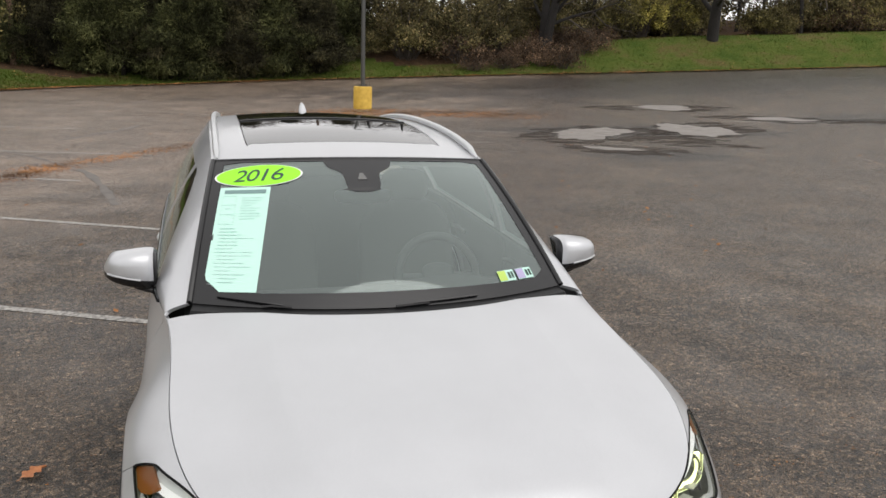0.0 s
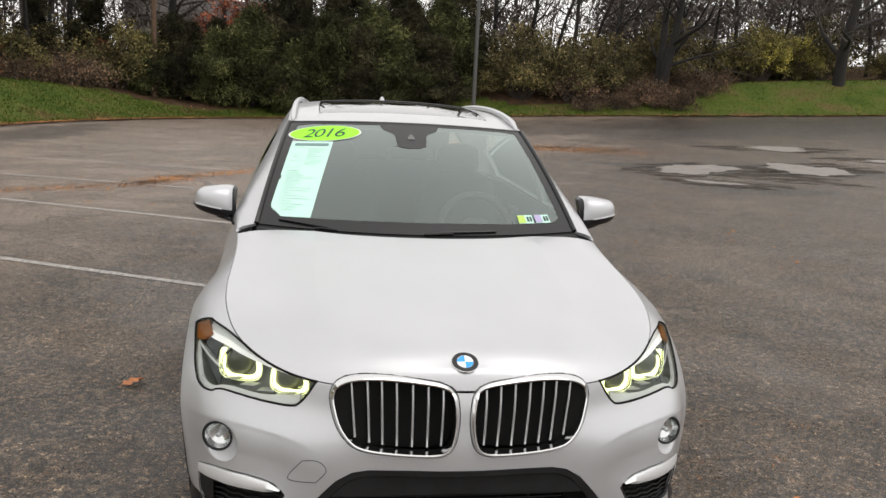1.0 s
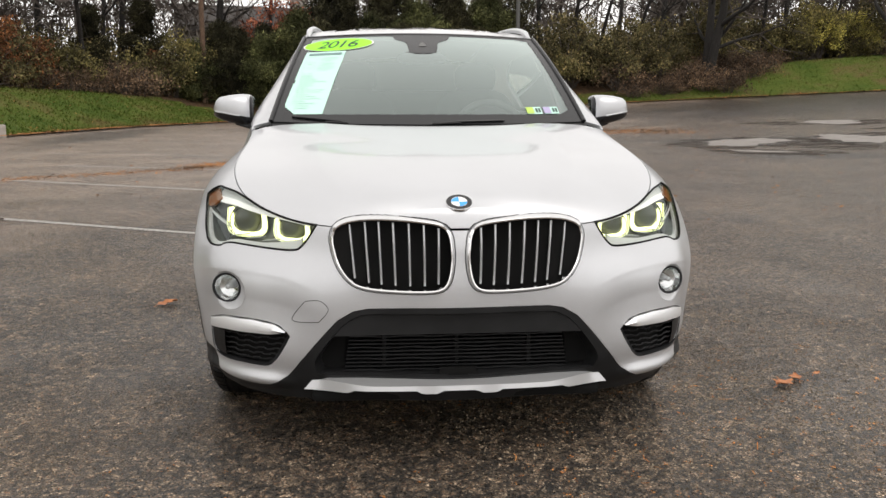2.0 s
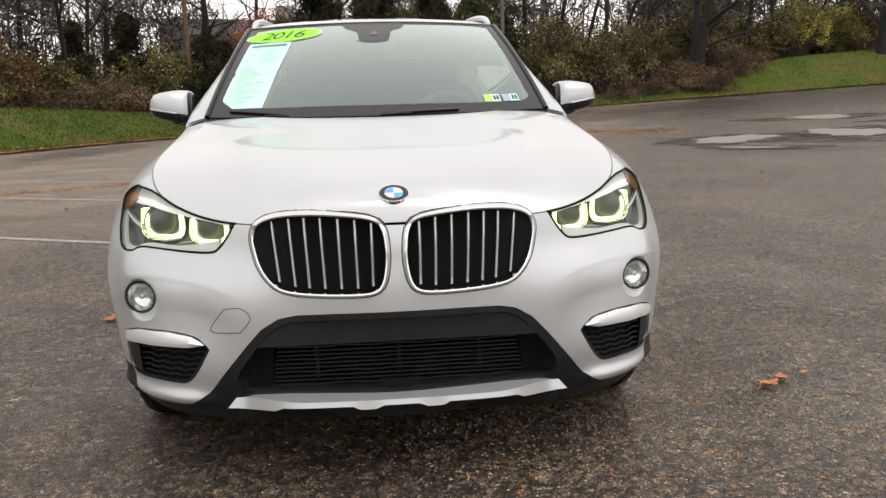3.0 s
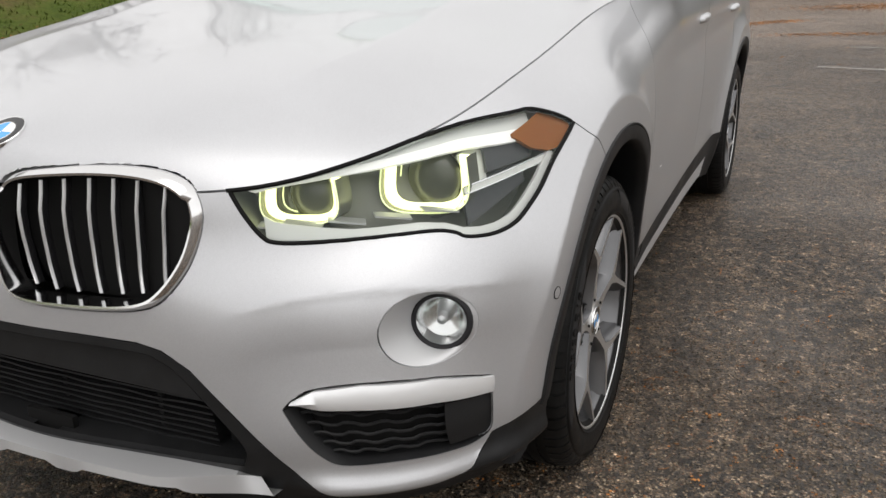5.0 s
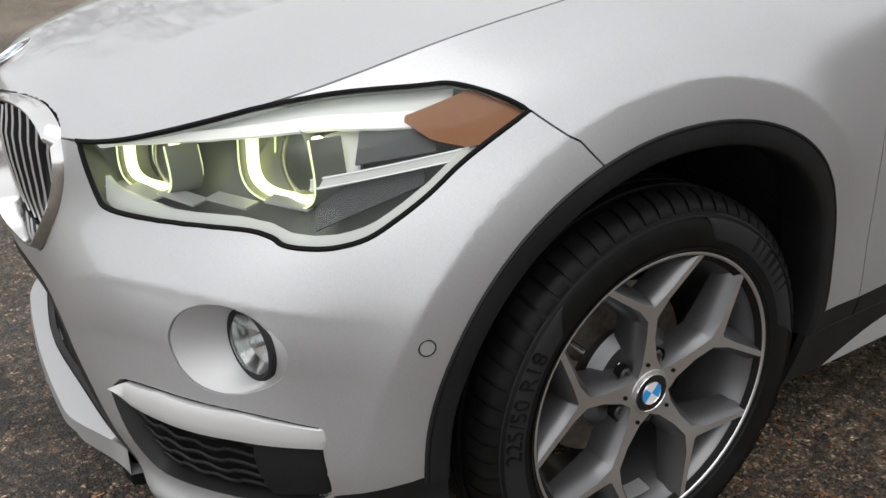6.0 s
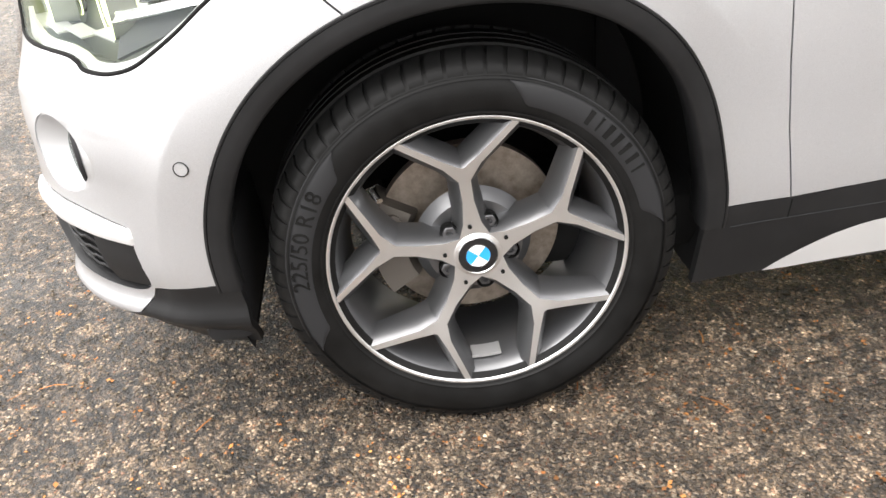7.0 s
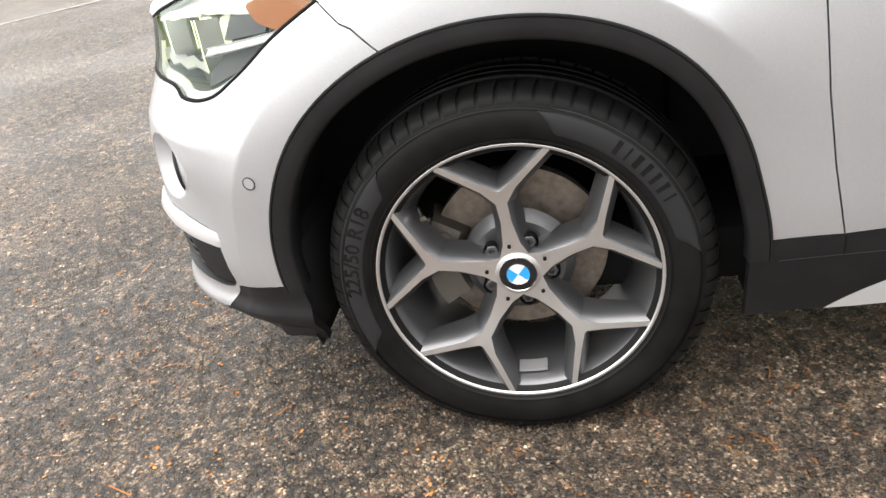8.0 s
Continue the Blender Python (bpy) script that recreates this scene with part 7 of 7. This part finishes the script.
# ---- house beyond the wood ----
def far_house():
    """A dark-roofed house with a chimney, seen over the evergreens."""
    house = tagged(new("house"), "distant house with dark roof and brick chimney behind trees", "house")
    wallm, roofm = material("house_plaster", (0.30, 0.27, 0.24), 0.85), material("roof_shingle", (0.055, 0.048, 0.044), 0.85)
    surface(roofm, ramp(roofm, noise_of(roofm, 3, 5, 0.7), [(0.3, (0.035, 0.031, 0.029)), (0.7, (0.075, 0.066, 0.060))]))
    part("wall", box_bm((13.0, 8.0, 5.0), (0, 0, 2.0)), wallm, house, "pale rendered walls")
    slope = bmesh.new()
    v = [slope.verts.new(p) for p in ((-7.1, -4.6, 4.3), (7.1, -4.6, 4.3), (7.1, 0, 6.6), (-7.1, 0, 6.6), (-7.1, 4.6, 4.3), (7.1, 4.6, 4.3), (-7.1, -4.6, 4.05), (7.1, -4.6, 4.05), (7.1, 4.6, 4.05), (-7.1, 4.6, 4.05))]
    for f in ((0, 1, 2, 3), (3, 2, 5, 4), (6, 7, 1, 0), (4, 5, 8, 9), (7, 8, 5, 2, 1), (9, 6, 0, 3, 4), (6, 9, 8, 7)):
        slope.faces.new([v[i] for i in f])
    bmesh.ops.recalc_face_normals(slope, faces=slope.faces[:])
    part("roof", slope, roofm, house, "dark shingle roof", 20)
    part("chimney", box_bm((1.3, 1.0, 2.4), (3.4, 0.4, 6.6), bevel=0.05), wallm, house)
    for x in (-4.2, -1.4, 1.4, 4.2):
        part("window", box_bm((1.1, 0.08, 1.4), (x, -4.02, 2.6), bevel=0.02), material("house_glass", (0.03, 0.032, 0.035), 0.1), house)
    x, y = -9.6, 73.0
    house.location, house.rotation_euler = (x, y, ground_z(x, y) + 2.0), (0, 0, 0.3)


far_house()

# ---- poles, kerb ----
STEEL, YELLOWP, CONCRETE, TIMBER = material("dark_steel", (0.10, 0.10, 0.095), 0.5, 0.6), material("yellow_paint", (0.72, 0.45, 0.06), 0.6), material("concrete", (0.34, 0.31, 0.27), 0.85), bark("pole_timber", (0.115, 0.070, 0.045))
surface(YELLOWP, ramp(YELLOWP, noise_of(YELLOWP, 5, 5, 0.7), [(0.3, (0.55, 0.33, 0.04)), (0.7, (0.78, 0.52, 0.09))]))
surface(CONCRETE, ramp(CONCRETE, noise_of(CONCRETE, 4, 5, 0.7), [(0.3, (0.24, 0.215, 0.19)), (0.7, (0.40, 0.37, 0.33))]))
lamp_post = tagged(new("lamp_post"), "dark steel lamp post on a yellow concrete base", "lamp post")
lamp_post.location = (5.6, 29.9, ground_z(5.6, 29.9))


def upright(profile, n):
    b = lathe(profile, n)
    bmesh.ops.rotate(b, cent=(0, 0, 0), matrix=Matrix.Rotation(radians(-90), 3, "Y"), verts=b.verts[:])
    return b


part("base", upright([(-0.1, 0.36), (0.80, 0.36), (0.84, 0.345), (0.85, 0.32), (0.85, 0.0)], 40), YELLOWP, lamp_post, "chipped yellow painted concrete base")
part("base_plate", box_bm((0.34, 0.34, 0.03), (0, 0, 0.865), bevel=0.005), STEEL, lamp_post)
part("post", tube([(0, 0, 0.85), (0, 0, 4.5), (0, 0, 9.2)], [0.085, 0.075, 0.06], 16), STEEL, lamp_post, "dark square-looking steel post")
for k in range(4):
    a = math.pi / 4 + k * math.pi / 2
    part("bolt", upright([(0.86, 0.018), (0.93, 0.018), (0.93, 0.0)], 8), STEEL, lamp_post).location = (0.17 * math.cos(a), 0.17 * math.sin(a), 0)
part("arm", tube([(0, 0, 9.1), (0, -0.5, 9.25), (0, -0.9, 9.25)], 0.04, 10), STEEL, lamp_post)
part("lamp_head", box_bm((0.36, 0.62, 0.14), (0, -1.1, 9.25), bevel=0.03), STEEL, lamp_post)

for az, d, h, arm in ((-8.8, 6.0, 11.5, False), (10.9, 26, 13.5, True)):
    p = bank_place(bearing(az), d)
    tp = tagged(new("utility_pole"), "tall brown wooden utility pole" + (" with a crossarm" if arm else ""), "utility pole", "utility poles")
    tp.location = p
    part("pole", tube([(0, 0, -0.5), (0.02, 0, h * 0.5), (0.05, 0, h)], [0.17, 0.15, 0.12], 14), TIMBER, tp)
    if arm:
        part("crossarm", box_bm((2.4, 0.10, 0.12), (0.05, 0, h - 0.5), bevel=0.01), TIMBER, tp)
        for k in (-1.0, -0.4, 0.4, 1.0):
            part("insulator", upright([(h - 0.44, 0.05), (h - 0.30, 0.05), (h - 0.26, 0.0)], 10), STEEL, tp).location = (k, 0, 0)

kerb = tagged(new("kerb_block"), "weathered concrete kerb end beside the grass", "kerb")
kp = Vector((-12.5, 24.9, 0))
for k in range(4):
    q = kp + Vector((-0.75 * k, -0.5 * k, 0))
    part("block", box_bm((0.9, 0.34, 0.46), (q.x, q.y, 0.20), (0, 0, 33.7), 0.03), CONCRETE, kerb)


# ---- fallen leaves ----
LEAF = leafy("fallen_leaves", [(0.16, 0.078, 0.034), (0.27, 0.125, 0.052), (0.38, 0.20, 0.09)], 0.8, 1.4, 1.4)


def scatter(name, places, size, label, cat, seed):
    rnd = random.Random(seed)
    verts, faces = [], []
    for p in places:
        s = size * rnd.uniform(0.6, 1.4)
        a = rnd.random() * 6.28
        d, e = Vector((math.cos(a), math.sin(a), rnd.uniform(0, 0.25))) * s, Vector((-math.sin(a), math.cos(a), rnd.uniform(0, 0.35))) * s * 0.6
        k = len(verts)
        up = Vector((0, 0, 0.006))
        verts += [p + up, p + d * 0.5 + e * 0.5 + up, p + d + up * 2, p + d * 0.5 - e * 0.5 + up * 1.5]
        faces += [(k, k + 1, k + 2), (k, k + 2, k + 3)]
    me = bpy.data.meshes.new(name)
    me.from_pydata([tuple(v) for v in verts], [], faces)
    me.materials.append(LEAF)
    tagged(new(name, me), label, cat, kind="stuff")


rnd = random.Random(9)


def along(pts, n, wide):
    out = []
    for _ in range(n):
        t = rnd.random() * (len(pts) - 1)
        i = int(t)
        q = Vector(pts[i]).lerp(Vector(pts[min(i + 1, len(pts) - 1)]), t - i)
        x, y = q.x + rnd.gauss(0, wide), q.y + rnd.gauss(0, wide)
        out.append(Vector((x, y, ground_z(x, y))))
    return out


scatter("leaf_drift", along([(-7.0, 8.6), (-3.5, 11.4), (-3.0, 12.9), (-0.8, 16.4), (0.6, 19.0)], 5200, 0.22), 0.034, "drift of orange fallen leaves along a seam", "leaves", 1)
scatter("leaf_drift", along([(0.5, 14.2), (2.4, 14.9), (3.6, 16.2)], 1500, 0.2), 0.034, "drift of orange fallen leaves along a seam", "leaves", 2)
scatter("leaf_drift", along([(1.5, 25.0), (3.4, 26.6), (5.6, 28.4), (8.6, 27.2), (10.5, 26.0)], 8500, 1.0), 0.055, "orange leaves gathered round the lamp post base", "leaves", 3)
scatter("leaf_drift", [bank_place(rnd.uniform(1.5, 12), -0.6 + abs(rnd.gauss(0, 0.5))) + Vector((0, 0, 0.02)) for _ in range(9000)], 0.10, "fallen leaves gathered along the edge of the lot", "leaves", 4)
scatter("loose_leaves", [bank_place(rnd.uniform(1.5, 12), rnd.uniform(0.2, 8)) + Vector((0, 0, 0.03)) for _ in range(2500)], 0.09, "scattered leaves on the grass", "leaves", 5)
scatter("loose_leaves", [Vector((x, y, ground_z(x, y))) for x, y in ((rnd.uniform(-11, 30), rnd.uniform(4, 44)) for _ in range(1200))], 0.06, "scattered leaves on the asphalt", "leaves", 6)


def grass_blades():
    r = random.Random(12)
    verts, faces = [], []
    for _ in range(26000):
        s = r.uniform(2.0, 12)
        d = r.uniform(0.0, grass_depth(s))
        p = bank_place(s, d)
        a, h = r.random() * 6.28, r.uniform(0.05, 0.13)
        k = len(verts)
        w = Vector((math.cos(a), math.sin(a), 0)) * 0.03
        verts += [p - w, p + w, p + Vector((r.gauss(0, 0.05), r.gauss(0, 0.05), h))]
        faces.append((k, k + 1, k + 2))
    me = bpy.data.meshes.new("grass")
    me.from_pydata([tuple(v) for v in verts], [], faces)
    me.materials.append(GRASS)
    tagged(new("grass", me), "short uneven grass on the bank", "grass", kind="stuff")


grass_blades()


def oak_leaf(cx, cy, size, turn, seed, label):
    """One curled, lobed dead leaf lying on the asphalt."""
    r = random.Random(seed)
    rows = []
    for t in np.linspace(0, 1, 15):
        half = (0.06 + 0.34 * math.sin(math.pi * min(1, t * 1.08)) * (0.62 + 0.38 * math.cos(t * 19 + 0.5))) * size * (0.4 if t < 0.12 else 1)
        mid = Vector((t * size, 0.06 * size * math.sin(t * 3), 0))
        curl = 0.10 * size * (t - 0.45) ** 2
        rows.append([mid + Vector((-0.05 * size * abs(k), k * half, 0.014 + curl + 0.16 * size * abs(k) ** 2 * (0.5 + 0.5 * math.sin(5 * t + seed)) * 0.6)) for k in (-1, -0.5, 0, 0.5, 1)])
    b = sheet(np.array(rows))
    for w in b.verts:
        w.co = Matrix.Rotation(turn, 3, "Z") @ w.co + Vector((cx, cy, 0.0))
    leaf = tagged(new("oak_leaf"), label, "leaf", "single dead leaves")
    part("blade", b, DEADLEAF, leaf, "", 60)
    part("stalk", tube([(cx, cy, 0.012), (cx - 0.18 * size * math.cos(turn), cy - 0.18 * size * math.sin(turn), 0.006)], 0.0015, 5), DEADLEAF, leaf)


DEADLEAF = material("dead_leaf", (0.42, 0.17, 0.065), 0.7)
surface(DEADLEAF, ramp(DEADLEAF, noise_of(DEADLEAF, 30, 4, 0.6), [(0.3, (0.30, 0.10, 0.035)), (0.7, (0.52, 0.22, 0.09))]))
oak_leaf(1.375, -0.23, 0.115, 0.5, 1, "curled orange-brown dead leaf on the asphalt")
oak_leaf(1.50, -0.175, 0.085, 1.3, 2, "curled orange-brown dead leaf on the asphalt")
oak_leaf(1.60, -0.105, 0.045, 0.4, 3, "small orange-brown dead leaf on the asphalt")
oak_leaf(-1.50, 1.385, 0.13, 0.7, 4, "orange-brown dead leaf on the asphalt")


# ---- loose grit round the front of the car ----
def loose_place(r, spread):
    return (r.gauss(1.15, spread), r.gauss(-0.35, spread)) if r.random() < 0.75 else (r.uniform(-2.4, 3.0), r.uniform(-3.2, 2.0))


def grit():
    r = random.Random(3)
    verts, faces = [], []
    base = [Vector(v) for v in ((1, 0, 0), (-0.5, 0.87, 0), (-0.5, -0.87, 0), (0.1, 0, 0.8))]
    for _ in range(26000):
        x, y = loose_place(r, 0.75)
        s = r.uniform(0.0020, 0.0055) * (1.35 if r.random() < 0.05 else 1)
        k = len(verts)
        m = Matrix.Rotation(r.random() * 6.28, 3, "Z")
        verts += [m @ Vector((v.x * s * r.uniform(0.7, 1.3), v.y * s * r.uniform(0.7, 1.3), v.z * s * r.uniform(0.5, 1.0))) + Vector((x, y, 0.0008)) for v in base]
        faces += [(k, k + 1, k + 3), (k + 1, k + 2, k + 3), (k + 2, k, k + 3)]
    me = bpy.data.meshes.new("grit")
    me.from_pydata([tuple(v) for v in verts], [], faces)
    me.materials.append(leafy("grit_stone", [(0.05, 0.043, 0.036), (0.12, 0.102, 0.083), (0.27, 0.235, 0.195)], 0.6, 1.4, 1.4))
    tagged(new("grit", me), "loose pale and dark grit in the asphalt", "grit", kind="stuff")
    vs, fs = [], []
    for _ in range(620):
        x, y = loose_place(r, 0.85)
        a, size = r.random() * 6.28, r.uniform(0.6, 1.5)
        for j in range(r.randint(2, 6)):
            s = r.uniform(0.003, 0.010) * size
            p = Vector((x + r.gauss(0, 0.008 * size), y + r.gauss(0, 0.008 * size), 0.003))
            d = Vector((math.cos(a + j), math.sin(a + j), r.uniform(-0.1, 0.3))) * s
            e = Vector((-d.y, d.x, r.uniform(-0.001, 0.002))) * 0.7
            k = len(vs)
            vs += [p, p + d * 0.6 + e * 0.5, p + d, p + d * 0.5 - e * 0.5]
            fs += [(k, k + 1, k + 2), (k, k + 2, k + 3)]
    # thin stalks and needles
    for _ in range(70):
        x, y = loose_place(r, 0.8)
        a, s = r.random() * 6.28, r.uniform(0.02, 0.07)
        d, k = Vector((math.cos(a), math.sin(a), 0)) * s, len(vs)
        e = Vector((-d.y, d.x, 0)).normalized() * 0.0013
        p, bend = Vector((x, y, 0.005)), Vector((-d.y, d.x, 0)) * r.uniform(-0.15, 0.15)
        vs += [p - e, p + e, p + d * 0.5 + bend + e, p + d * 0.5 + bend - e, p + d + e, p + d - e]
        fs += [(k, k + 1, k + 2, k + 3), (k + 3, k + 2, k + 4, k + 5)]
    me = bpy.data.meshes.new("leaf_crumbs")
    me.from_pydata([tuple(v) for v in vs], [], fs)
    me.materials.append(leafy("crumbled_leaves", [(0.17, 0.085, 0.038), (0.34, 0.14, 0.05), (0.48, 0.24, 0.09)], 0.8, 1.4, 1.4))
    tagged(new("leaf_crumbs", me), "brownish orange crumbs of broken leaves in the grit", "leaves", kind="stuff")


grit()
